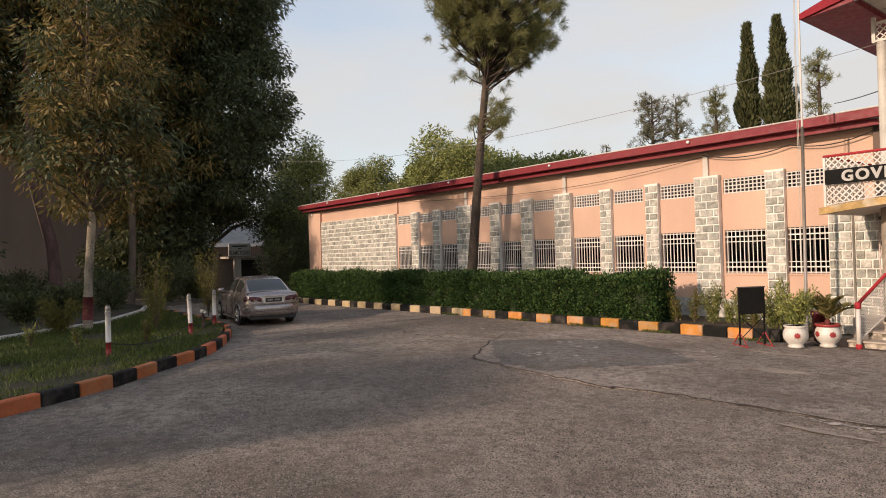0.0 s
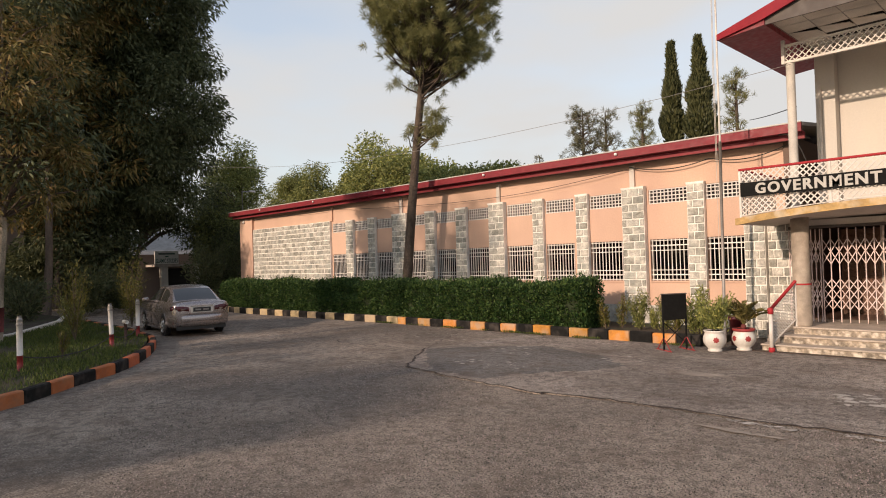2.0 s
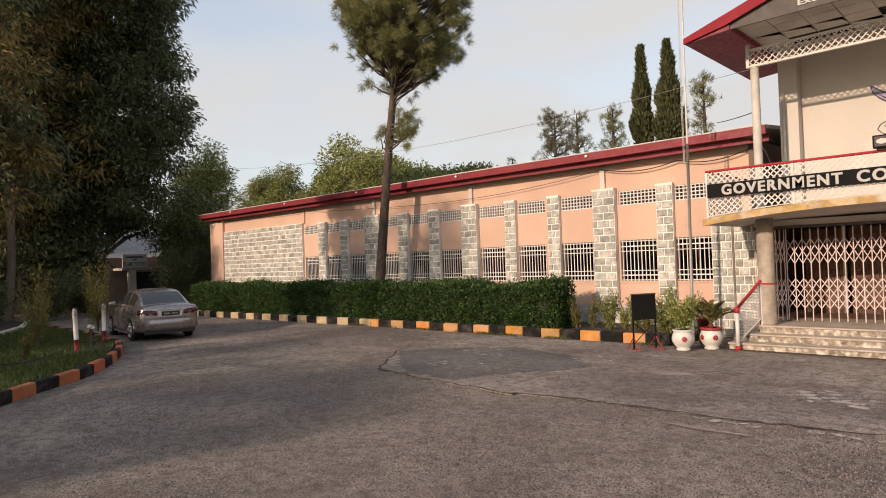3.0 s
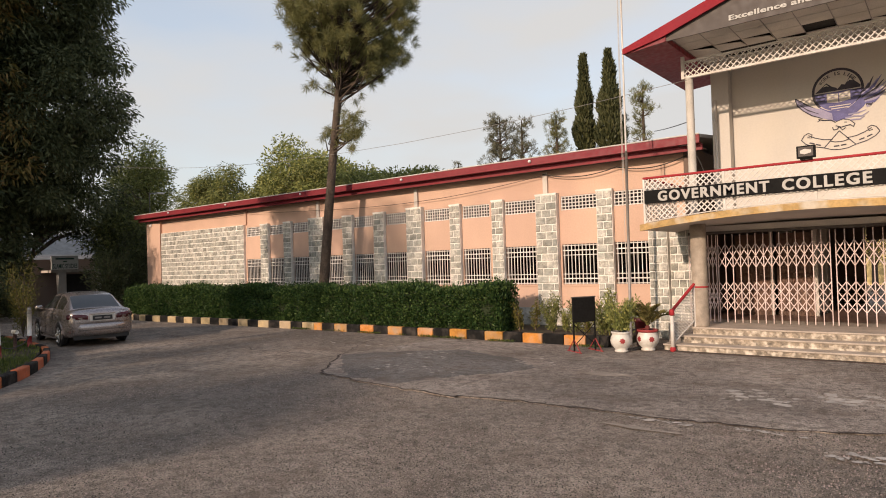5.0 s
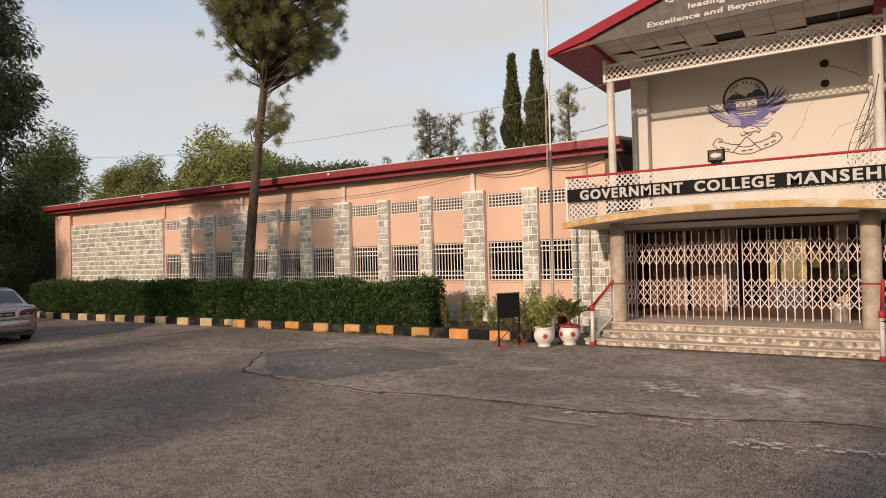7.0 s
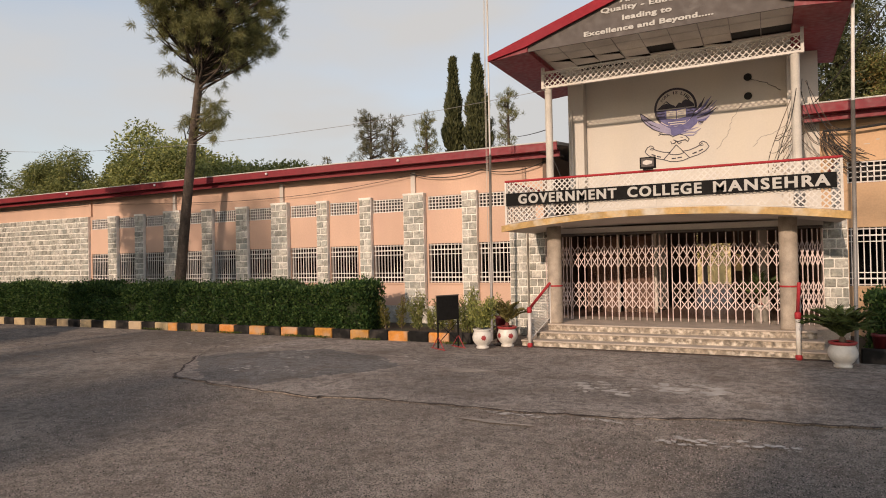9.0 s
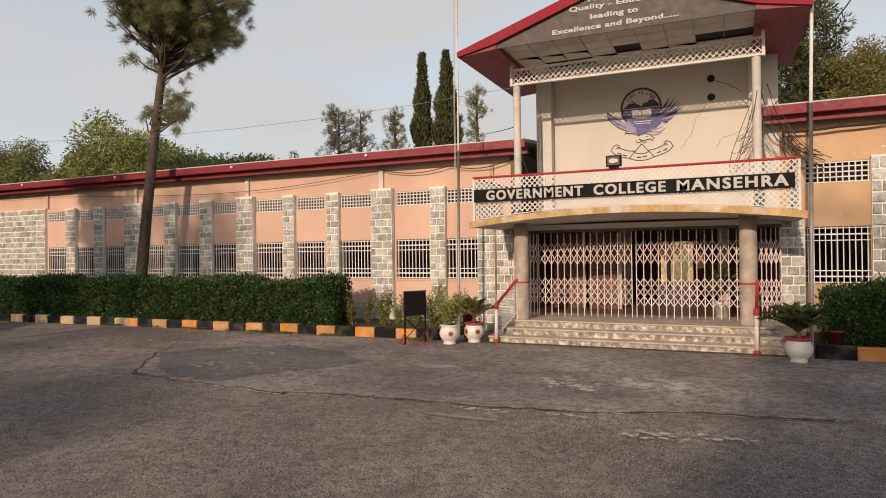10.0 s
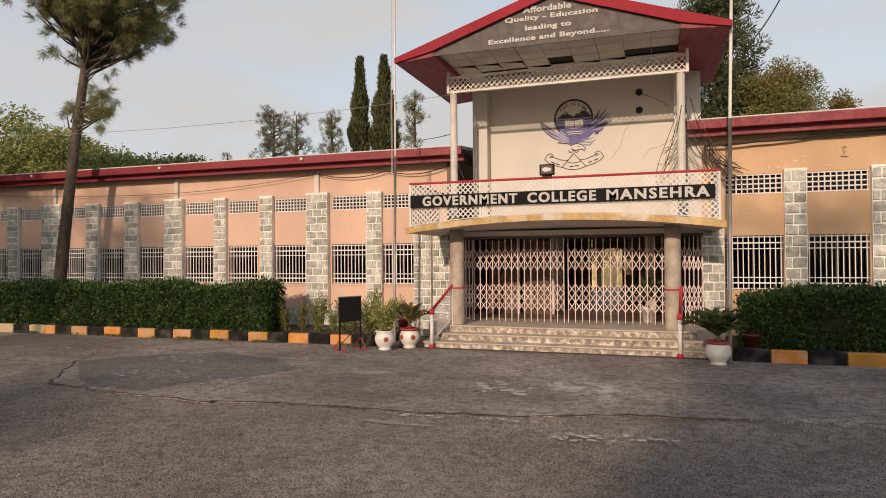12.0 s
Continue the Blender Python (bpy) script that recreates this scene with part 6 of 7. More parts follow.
for k in range(28):
    x0, z0 = 0.05 + rs_c.uniform(-0.1, 0.2), rs_c.uniform(4.3, 5.6)
    x1, z1 = rs_c.choice([rs_c.uniform(-0.55, -0.2), rs_c.uniform(0.5, 1.1)]), rs_c.uniform(3.55, 4.3)
    y = rs_c.uniform(-0.12, 1.2)
    xm, zm = (x0 + x1) / 2 + rs_c.uniform(-0.4, 0.4), min(z0, z1) + rs_c.uniform(-0.3, 0.35)
    curve = [((1 - u) ** 2 * x0 + 2 * u * (1 - u) * xm + u * u * x1, y, (1 - u) ** 2 * z0 + 2 * u * (1 - u) * zm + u * u * z1 + 0.02 * math.sin(9 * u + k)) for u in np.linspace(0, 1, 12)]
    part("cable", tube(blank(), curve, rs_c.uniform(0.003, 0.008), 5, False), M_CABLE if k % 2 else M_BARK, tangle)
bundle = thing("cable_bundle", (1.15, 15.7, 4.4), 0, "loose bundle of dark cables dropping from the eave", "cables")
for k in range(16):
    x1, z1 = rs_c.uniform(0.25, 0.75), rs_c.uniform(-1.1, -0.45)
    y = rs_c.uniform(-0.05, 0.25)
    bend = rs_c.uniform(-0.25, 0.1)
    curve = [(0.04 * k * 0.3 + x1 * u ** 1.4 + bend * math.sin(math.pi * u), y, 0.1 + z1 * u + 0.03 * math.sin(7 * u + k)) for u in np.linspace(0, 1, 12)]
    part("cable", tube(blank(), curve, rs_c.uniform(0.006, 0.012), 5, False), M_CABLE if k % 3 else M_BARK, bundle)
conduit = blank()
tube(conduit, [(-4.25, 15.68, 2.9), (-4.25, 15.68, 5.6)], 0.03, 8)
tagged(part("drain_pipe", conduit, M_PIPEPALE, smooth=True), "pale pipe running up the upper pier", "pipe")
cable([(-5.05, 15.45, 4.6), (-4.85, 15.38, 4.58), (-4.7, 15.38, 4.46), (-4.58, 15.42, 4.2), (-4.45, 15.48, 3.8), (-4.35, 15.5, 3.4)], 0.011, "black cable dropping from the eave to the balcony", 0.0)

post = thing("lamp_post", (-36.0, 18.2, 0.0), 0, "thin grey lamp post beyond the end of the wing", "lamp post")
part("mast", tube(blank(), [(0, 0, 0), (0, 0, 6.55)], [0.06, 0.04], 8), M_STEEL, post, smooth=True)
part("arm", tube(blank(), [(0, 0, 6.5), (0, 0.5, 6.55)], 0.03, 6), M_STEEL, post)
part("lamp_head", soft_box(0.16, 0.4, 0.1, 0.02), M_PIPEPALE, post).location = (0, 0.65, 6.5)
corner = thing("corner_lamp", (-31.3, 15.86, 4.3), 0, "small round wall lamp on the corner pier", "lamp")
part("globe", lathe(blank(), [(0.02, -0.08), (0.07, -0.05), (0.08, 0.0), (0.06, 0.05), (0.02, 0.06)], 12), M_SIGNWHITE, corner, smooth=True)
part("arm", tube(blank(), [(0, 0.0, 0.05), (0, 0.02, 0.1)], 0.02, 6), M_STEEL, corner)
part("rose", box(blank(), -0.05, 0.05, 0.0, 0.02, 0.05, 0.15), M_STEEL, corner)
for k, line in enumerate(([(-0.4, 5.35), (-0.62, 5.0), (-0.7, 4.7), (-0.98, 4.3)], [(0.45, 4.75), (0.2, 4.6), (-0.05, 4.55), (-0.2, 4.3)], [(-0.27, 5.9), (0.1, 5.75), (0.45, 5.5)])):
    pts = []
    for (x0, z0), (x1, z1) in zip(line, line[1:]):
        for j in range(6):
            u = j / 6
            pts.append((x0 + (x1 - x0) * u + 0.02 * math.sin(j * 2.1 + k), 15.994, z0 + (z1 - z0) * u))
    tagged(part("wall_wire", tube(blank(), pts, 0.006, 5, False), M_CABLE if k == 2 else M_STEEL), "thin loose wire trailing down the cream wall", "cable", "cables")

# ---------------------------------------------------------------- bollards with chain
BOLL = [(-14.45, 2.62, 0.02), (-16.95, 5.0, -0.10), (-18.85, 6.25, 0.02)]
for x, y, lean in BOLL:
    b = thing("bollard", (x, y, 0.14), 0, "white pipe bollard with a red foot at the grass edge", "bollard", "bollards")
    part("pipe", tube(blank(), [(lean * 0.2, 0, 0.3), (lean * 0.9, 0, 0.98)], 0.052, 14), M_WHITE, b, smooth=True)
    part("red_foot", tube(blank(), [(0, 0, 0), (lean * 0.2, 0, 0.3)], 0.053, 14), M_POTRED, b, "dark red painted foot", True)
    part("cap", tube(blank(), [(lean * 0.9, 0, 0.98), (lean * 0.9, 0, 1.05)], [0.05, 0.035], 14), M_STEEL, b, smooth=True)
    part("ring", tube(blank(), [(lean * 0.85, 0, 0.87), (lean * 0.85, 0, 0.91)], 0.06, 14), M_STEEL, b)
cable([(-14.45, 2.62, 0.42), (-15.7, 3.9, 0.24), (-16.95, 5.0, 0.42), (-17.9, 5.7, 0.3), (-18.85, 6.25, 0.44)], 0.013, "thin chain slung low between the bollards", 0.06)
hyd = thing("garden_tap", (-18.2, 5.72, 0.14), 0, "short rusty standpipe by the bollards", "standpipe")
part("pipe", tube(blank(), [(0, 0, 0), (0, 0, 0.5)], 0.04, 10), M_REDDISH, hyd, smooth=True)
part("head", tube(blank(), [(-0.13, 0, 0.48), (0.13, 0, 0.48)], 0.05, 10), M_PIPEPALE, hyd, smooth=True)


# ---------------------------------------------------------------- parked saloon car
def saloon(at, rz):
    root = thing("parked_car", at, rz, "dusty champagne-silver saloon car parked beside the kerb", "car")
    # stations along the lower body: x, half width, sill, belt, deck crown
    st = [(-1.02, 0.55, 0.46, 0.84, 0.86), (-1.0, 0.70, 0.36, 0.92, 0.945), (-0.95, 0.775, 0.30, 0.965, 1.0), (-0.86, 0.815, 0.27, 0.985, 1.035), (-0.7, 0.835, 0.25, 0.985, 1.045), (-0.45, 0.845, 0.23, 0.98, 1.04), (0.0, 0.85, 0.20, 0.97, 1.03), (0.6, 0.855, 0.19, 0.955, 1.0),
          (1.3, 0.855, 0.19, 0.94, 0.98), (2.0, 0.85, 0.19, 0.93, 0.98), (2.5, 0.845, 0.20, 0.90, 0.97), (2.9, 0.83, 0.22, 0.84, 0.90), (3.25, 0.78, 0.26, 0.76, 0.81), (3.45, 0.66, 0.30, 0.66, 0.70), (3.52, 0.5, 0.36, 0.58, 0.6)]
    v, f = blank()
    for x, w, lo, belt, top in st:
        h = belt - lo
        ring = [(0, lo), (w * 0.80, lo), (w * 0.93, lo + 0.02), (w * 0.985, lo + 0.10), (w * 0.995, lo + h * 0.38), (w, lo + h * 0.55), (w * 0.99, lo + h * 0.75), (w * 0.965, belt - 0.07), (w * 0.93, belt - 0.02), (w * 0.87, belt + 0.005), (w * 0.5, top - 0.008), (0, top)]
        full = ring + [(-a, z) for a, z in ring[-2:0:-1]]
        v += [(x, a, z) for a, z in full]
    m = len(full)
    for k in range(len(st) - 1):
        for j in range(m):
            a, b = k * m + j, k * m + (j + 1) % m
            f.append((a, b, b + m, a + m))
    f.append(tuple(reversed(range(m))))
    f.append(tuple((len(st) - 1) * m + j for j in range(m)))
    part("body", (v, f), M_CAR, root, smooth=True)
    # greenhouse: one rounded skin over roof line and sides; paint and glass are pieces of it
    line = [(-0.56, 1.015, 0.66), (-0.5, 1.05, 0.655), (-0.3, 1.17, 0.635), (-0.1, 1.285, 0.61), (0.1, 1.385, 0.585), (0.2, 1.425, 0.575), (0.42, 1.458, 0.57), (0.6, 1.47, 0.57), (0.7, 1.474, 0.572), (1.0, 1.478, 0.575), (1.3, 1.462, 0.58), (1.48, 1.432, 0.585), (1.56, 1.405, 0.59), (1.8, 1.295, 0.61), (2.1, 1.145, 0.65), (2.36, 1.01, 0.685), (2.46, 0.955, 0.70)]
    across = [(-1, -0.045), (-0.92, -0.022), (-0.5, -0.006), (0, 0.0), (0.5, -0.006), (0.92, -0.022), (1, -0.045)]
    downs = (0.1, 0.5, 0.86, 1.0)
    skin = []
    for x, z, w in line:
        belt_z, belt_w = 0.955, 0.775
        tops = [(x, a * w, z + dz) for a, dz in across]
        edge_z = z - 0.045
        left = [(x, -(w + (belt_w - w) * t ** 0.85 + 0.012 * math.sin(math.pi * t)), edge_z + (belt_z - edge_z) * t) for t in reversed(downs)]
        right = [(x, (w + (belt_w - w) * t ** 0.85 + 0.012 * math.sin(math.pi * t)), edge_z + (belt_z - edge_z) * t) for t in downs]
        skin.append(left + tops + right)
    cols = len(skin[0])
    groups = {}
    for r in range(len(line) - 1):
        xm = (line[r][0] + line[r + 1][0]) / 2
        for c in range(cols - 1):
            kind = "paint"
            if 5 <= c <= 8:
                kind = "rear" if -0.5 < xm < 0.1 else "front" if 1.56 < xm < 2.36 else "paint"
            elif c in (1, 2) or c in (11, 12):
                who = "l" if c < 5 else "r"
                kind = who + "1" if -0.1 < xm < 0.6 else who + "2" if 0.7 < xm < 2.1 else "paint"
            groups.setdefault(kind, []).append((r, c))
    names = {"paint": ("cabin", M_CAR, ""), "rear": ("rear_window", M_DARKGLASSCAR, "dark tinted rear window"), "front": ("windscreen", M_DARKGLASSCAR, "tinted windscreen")}
    for kind, quads in groups.items():
        nm, mt, lab = names.get(kind, ("side_window", M_DARKGLASSCAR, "dark tinted side window"))
        pv, pf = [p for row in skin for p in row], [(r * cols + c, r * cols + c + 1, (r + 1) * cols + c + 1, (r + 1) * cols + c) for r, c in quads]
        used = sorted({q for face in pf for q in face})
        at_new = {q: n_ for n_, q in enumerate(used)}
        part(nm, ([pv[q] for q in used], [tuple(at_new[q] for q in face) for face in pf]), mt, root, lab, True)
    for s in (-1, 1):
        # almond tail lamp wrapped round the corner
        lamp = blank()
        n_ = 9
        for k in range(n_):
            u = k / (n_ - 1)
            y = 0.36 + 0.48 * u
            x = -1.018 + 0.02 * u + (0.17 * max(0.0, (u - 0.55) / 0.45) ** 2)
            half = 0.03 + 0.055 * math.sin(math.pi * min(1.0, 0.22 + 0.62 * u))
            mid = 0.79 + 0.035 * u
            lamp[0].extend([(x, y * s, mid - half), (x - 0.018, y * s, mid), (x, y * s, mid + half), (x + 0.06, y * s, mid + half), (x + 0.06, y * s, mid - half)])
            if k:
                for q in range(5):
                    a, b = 5 * k + q, 5 * k + (q + 1) % 5
                    lamp[1].append((a - 5, b - 5, b, a) if s > 0 else (a, b, b - 5, a - 5))
        lamp[1].extend([(0, 1, 2, 3, 4), tuple(5 * (n_ - 1) + q for q in (4, 3, 2, 1, 0))])
        lamp_ob = part("tail_lamp", lamp, M_TAIL, root, "dark red tail lamp", True)
        part("lamp_lens", box(blank(), -1.046, -1.03, min(0.5 * s, 0.6 * s), max(0.5 * s, 0.6 * s), 0.785, 0.80), M_COLUMN, lamp_ob, "pale reversing lens")
        part("sill_trim", box(blank(), 0.4, 2.2, 0.80 * s - 0.045, 0.80 * s + 0.05, 0.17, 0.22), M_CAR, root)
        part("side_strip", box(blank(), 0.42, 2.2, 0.857 * s - 0.006, 0.857 * s + 0.008, 0.555, 0.58), M_CAR, root)
        part("mirror", soft_box(0.11, 0.2, 0.13, 0.035), M_CAR, root, smooth=True).location = (1.98, 0.93 * s, 0.96)
        for x in (0.28, 1.22):
            part("door_handle", soft_box(0.17, 0.035, 0.035, 0.01), M_CAR, root).location = (x, 0.85 * s, 0.80)
        for x in (0.40, 0.68, 1.62):
            part("door_gap", box(blank(), x - 0.003, x + 0.003, 0.85 * s - 0.005, 0.85 * s + 0.006, 0.3, 0.88), M_CARBLACK, root)
        for x in (0.0, 2.6):
            # no cut-out: a black disc paints the shade of the arch
            arch_disc = tube(blank(), [(x, 0.80 * s, 0.32), (x, 0.8545 * s, 0.32)], 0.352, 28)
            part("wheel_arch", arch_disc, M_CARBLACK, root, "black disc in place of the shaded wheel arch")
            lip = tube(blank(), [(x + 0.36 * math.cos(t), 0.848 * s, 0.32 + 0.36 * math.sin(t)) for t in np.linspace(-0.3, math.pi + 0.3, 20)], 0.017, 6)
            part("arch_lip", lip, M_CAR, root)
            wh = thing("wheel", (x, 0.775 * s, 0.305))
            wh.parent = root
            ty = lathe(blank(), [(0.19, -0.09), (0.285, -0.095), (0.305, -0.07), (0.305, 0.07), (0.285, 0.095), (0.19, 0.09)], 28)
            part("tyre", ([(p[0], p[2], p[1]) for p in ty[0]], ty[1]), M_TYRE, wh, "black rubber tyre", True)
            rim = blank()
            for k in range(5):
                a = 6.2832 * k / 5
                tube(rim, [(0, 0.085 * s, 0), (0.19 * math.cos(a), 0.092 * s, 0.19 * math.sin(a))], [0.045, 0.035], 6)
            tube(rim, [(0, 0.02 * s, 0), (0, 0.105 * s, 0)], 0.055, 12)
            part("rim", rim, M_RIM, wh, "five-spoke alloy rim", True)
            lip = blank()
            tube(lip, [(0.2 * math.cos(t), 0.088 * s, 0.2 * math.sin(t)) for t in np.linspace(0, 6.2832, 25)], 0.016, 6)
            part("rim_lip", lip, M_RIM, wh, smooth=True)
    # bumper: a rounded bar that wraps the corners
    bum = blank()
    for k in range(15):
        u = -1 + 2 * k / 14
        y, x = 0.86 * u, -1.075 + 0.36 * abs(u) ** 5
        bum[0].extend([(x + 0.06, y, 0.64), (x + 0.01, y, 0.60), (x, y, 0.52), (x + 0.005, y, 0.40), (x + 0.05, y, 0.30), (x + 0.14, y * 0.97, 0.29), (x + 0.14, y * 0.97, 0.64)])
        if k:
            for q in range(7):
                a, b = 7 * k + q, 7 * k + (q + 1) % 7
                bum[1].append((a - 7, a, b, b - 7))
    bum[1].extend([tuple(range(7)), tuple(7 * 14 + q for q in reversed(range(7)))])
    part("bumper", bum, M_CAR, root, "body-coloured wraparound bumper", True)
    part("bumper_groove", box(blank(), -1.079, -1.06, -0.62, 0.62, 0.445, 0.455), M_CARBLACK, root)
    part("under_valance", box(blank(), -0.98, -0.9, -0.7, 0.7, 0.2, 0.3), M_CARBLACK, root)
    part("plate_recess", box(blank(), -1.04, -0.98, -0.31, 0.31, 0.69, 0.87), M_PIPEPALE, root)
    number = part("number_plate", box(blank(), -1.052, -1.041, -0.25, 0.25, 0.715, 0.84), M_CARBLACK, root, "dark number plate")
    for a, b in ((-0.19, -0.03), (0.03, 0.19)):
        part("plate_bar", box(blank(), -1.056, -1.0525, a, b, 0.755, 0.80), M_STEEL, number)
    part("boot_trim", box(blank(), -1.05, -1.0, -0.33, 0.33, 0.872, 0.895), M_CHROME, root, "chrome boot strip")
    part("boot_gap", box(blank(), -1.03, -0.985, -0.66, 0.66, 0.645, 0.652), M_CARBLACK, root)
    return root


saloon((-19.62, 8.12, 0.0), radians(172))

# ---------------------------------------------------------------- the little department block beyond the car
dep = thing("department_block", (-42.0, 15.4, 0.0), 0, "low pale block with a porch and a name board", "building", kind="structure")
part("wall", box(blank(), -8, 0.3, -2.2, 5.0, 0, 2.9), M_PALEWALL, dep)
part("doorway", box(blank(), 0.301, 0.33, 0.35, 1.9, 0.0, 2.0), M_HOLE, dep)
part("porch_roof", box(blank(), 0.2, 1.8, -0.9, 2.2, 2.12, 2.26), M_CEMENT, dep)
for y in (-0.55,):
    part("porch_post", box(blank(), 1.4, 1.66, y + 0.1, y + 0.52, 0, 2.12), M_WHITE, dep)
part("side_post", box(blank(), 1.4, 1.66, 1.7, 2.0, 0, 2.12), M_WHITE, dep)
vf = blank()
vf[0].extend([(0.7, -2.6, 2.9), (0.7, 5.4, 2.9), (-4, 5.4, 4.6), (-4, -2.6, 4.6), (-8.4, -2.6, 2.9), (-8.4, 5.4, 2.9)])
vf[1].extend([(0, 1, 2, 3), (3, 2, 5, 4), (0, 3, 4), (1, 5, 2), (0, 4, 5, 1)])
part("roof", vf, M_STEEL, dep)
sgn = thing("department_sign", (-40.18, 15.25, 2.68), radians(90), "white department name board with dark lettering", "sign")
part("panel", box(blank(), -0.72, 0.72, 0.0, 0.05, -0.40, 0.40), M_SIGNWHITE, sgn)
lettering("lettering", "ISLAMIC STUDIES", 1.32, 0.27, M_SIGNGREEN, sgn, (0, 0.0, -0.2), 0.01, 0.01)
for a, b in ((-0.5, 0.5),):
    part("lettering_bar", box(blank(), a, b, -0.008, 0.0, 0.18, 0.27), M_SIGNGREEN, sgn)
part("lettering_bar", box(blank(), -0.1, 0.1, -0.008, 0.0, 0.03, 0.1), M_SIGNGREEN, sgn)
for x in (-0.6, 0.6):
    part("sign_leg", box(blank(), x - 0.03, x + 0.03, 0.0, 0.05, -0.43, -0.40), M_SIGNGREEN, sgn)

# pale two-storey block behind the garden trees
blk = thing("pale_building", (-44.0, 2.0, 0.0), 0, "pale pink three-storey building behind the trees", "building", kind="structure")
part("wall", box(blank(), -6, 0, -20, 6.5, 0, 10.6), M_PALEWALL, blk)
part("roof", box(blank(), -6.3, 0.35, -20.3, 6.8, 10.6, 10.85), M_CEMENT, blk)
for k in range(5):
    for z in (1.2, 4.6, 7.9):
        # windows are near-black plates, the unlit rooms put into their colour
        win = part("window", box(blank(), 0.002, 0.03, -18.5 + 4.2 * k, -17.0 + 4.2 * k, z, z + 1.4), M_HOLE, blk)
        part("sill", box(blank(), 0.002, 0.09, -18.6 + 4.2 * k, -16.9 + 4.2 * k, z - 0.1, z - 0.004), M_CEMENT, win)

# ---------------------------------------------------------------- trees
ROW = "garden trees"
# the tall pine before the wing
pt = np.random.default_rng(12)
tufts = []
while len(tufts) < 360:
    a, r, z = pt.uniform(0, 6.2832), pt.uniform() ** 0.42, pt.uniform(-1, 1)
    if r ** 2.6 + abs(z) ** 2.6 > 1 or (r < 0.45 and abs(z) < 0.5):
        continue
    p = np.array([1.84 + 2.15 * r * math.cos(a), 2.15 * r * math.sin(a), 10.35 + 2.45 * z])
    # ragged underside that climbs on the thin side
    if p[2] < 7.95 + 0.55 * max(0.0, 1.1 - p[0]) + 0.3 * max(0.0, p[0] - 3.0) + 0.25 * math.sin(2.5 * p[0] + 1.0):
        continue
    # gaps between the branch layers
    if noise.noise(Vector((p[0] * 0.9, p[1] * 0.9, p[2] * 1.3))) < -0.1:
        continue
    tufts.append(p)
for k in range(9):
    tufts.append(np.array([1.62, 0, 6.3]) + pt.normal(0, 1, 3) * np.array([0.2, 0.25, 0.26]) + np.array([0.2, 0, 0]))
for k in range(3):
    tufts.append(np.array([0.62, 0, 6.45]) + pt.normal(0, 1, 3) * np.array([0.08, 0.15, 0.2]))
for k in range(12):
    tufts.append(np.array([0.85, 0, 8.2]) + pt.normal(0, 1, 3) * np.array([0.3, 0.4, 0.24]))
needle_tree("pine_tree", (-17.05, 14.6, 0.1), [(-0.05, 0, 0, 0.22), (0.08, 0, 1.2, 0.18), (0.42, 0, 3.6, 0.155), (0.8, 0, 6.0, 0.135), (1.13, 0, 7.8, 0.12), (1.3, 0, 9.4, 0.08), (1.5, 0, 11.6, 0.04)],
            np.array(tufts), 400, (0.25, 0.010), M_NEEDLE, "tall pine with a bare leaning trunk and rounded crown", M_PINEBARK, 13, None, 0.2)

broad_tree("garden_tree", (-21.0, 3.35, 0.14), [(-0.05, 0, 0, 0.14), (0.04, 0.05, 1.6, 0.115), (0.25, 0.12, 3.0, 0.11), (0.2, 0.1, 4.8, 0.09), (0.1, 0.2, 9.5, 0.05)], [(0.2, 0.3, 8.2, 1.7, 1.6, 4.2), (0.3, 0.6, 13.2, 2.2, 2.0, 1.8), (0.3, 0.5, 4.9, 1.5, 2.4, 1.5)], [M_LEAFBROWN, M_LEAFBROWN, M_LEAFDARK], 200, 110, 0.36, (0.24, 0.062),
           "slender tree with a whitewashed trunk and red band", 0.8, (M_LIMEBARK, M_REDBARK), 21, group=ROW)
broad_tree("garden_tree", (-36.975, 8.482, 0.14), [(0.0, 0.0, 0, 0.217), (0.072, 0.145, 2.0, 0.181), (0.29, 0.145, 6.35, 0.16), (0.435, 0.435, 13.6, 0.072)], [(0.725, 0.29, 10.99, 3.77, 3.77, 7.25), (1.74, 0.87, 17.225, 4.06, 3.77, 4.06)], [M_LEAFBROWN, M_LEAFBROWN, M_LEAFDARK], 460, 160, 0.551, (0.362, 0.096),
           "tall garden tree with dense drooping leaves", 0.9, (M_BARK,), 22, group=ROW)
broad_tree("garden_tree", (-36.8, 11.4, 0.1), [(0, 0, 0, 0.3), (0.1, 0.0, 2.5, 0.26), (0.3, 0.1, 7.0, 0.2), (0.6, 0.2, 15.0, 0.09)], [(0.4, 0.8, 9.6, 4.0, 4.0, 5.2), (0.3, 0.6, 15.4, 3.9, 4.1, 4.4), (0.6, -0.1, 4.5, 1.2, 0.8, 1.4)], M_LEAFDARK, 760, 190, 0.5, (0.28, 0.085),
           "broad dark tree with dense hanging foliage", 0.9, (M_BARK,), 23, group=ROW)
broad_tree("garden_tree", (-38.08, 4.352, 0.1), [(0.408, 0.476, 0, 0.218), (0.136, 0.272, 2.544, 0.184), (-0.272, -0.476, 6.08, 0.15), (-0.544, -0.68, 12.88, 0.082)], [(-0.408, -0.272, 11.928, 3.536, 3.808, 5.168), (0.0, 0.272, 16.28, 3.536, 3.808, 3.264)], [M_LEAFDARK, M_LEAFBROWN], 360, 150, 0.544, (0.286, 0.075),
           "tall dark garden tree standing deep in the garden", 0.8, (M_BARK,), 24, group=ROW)
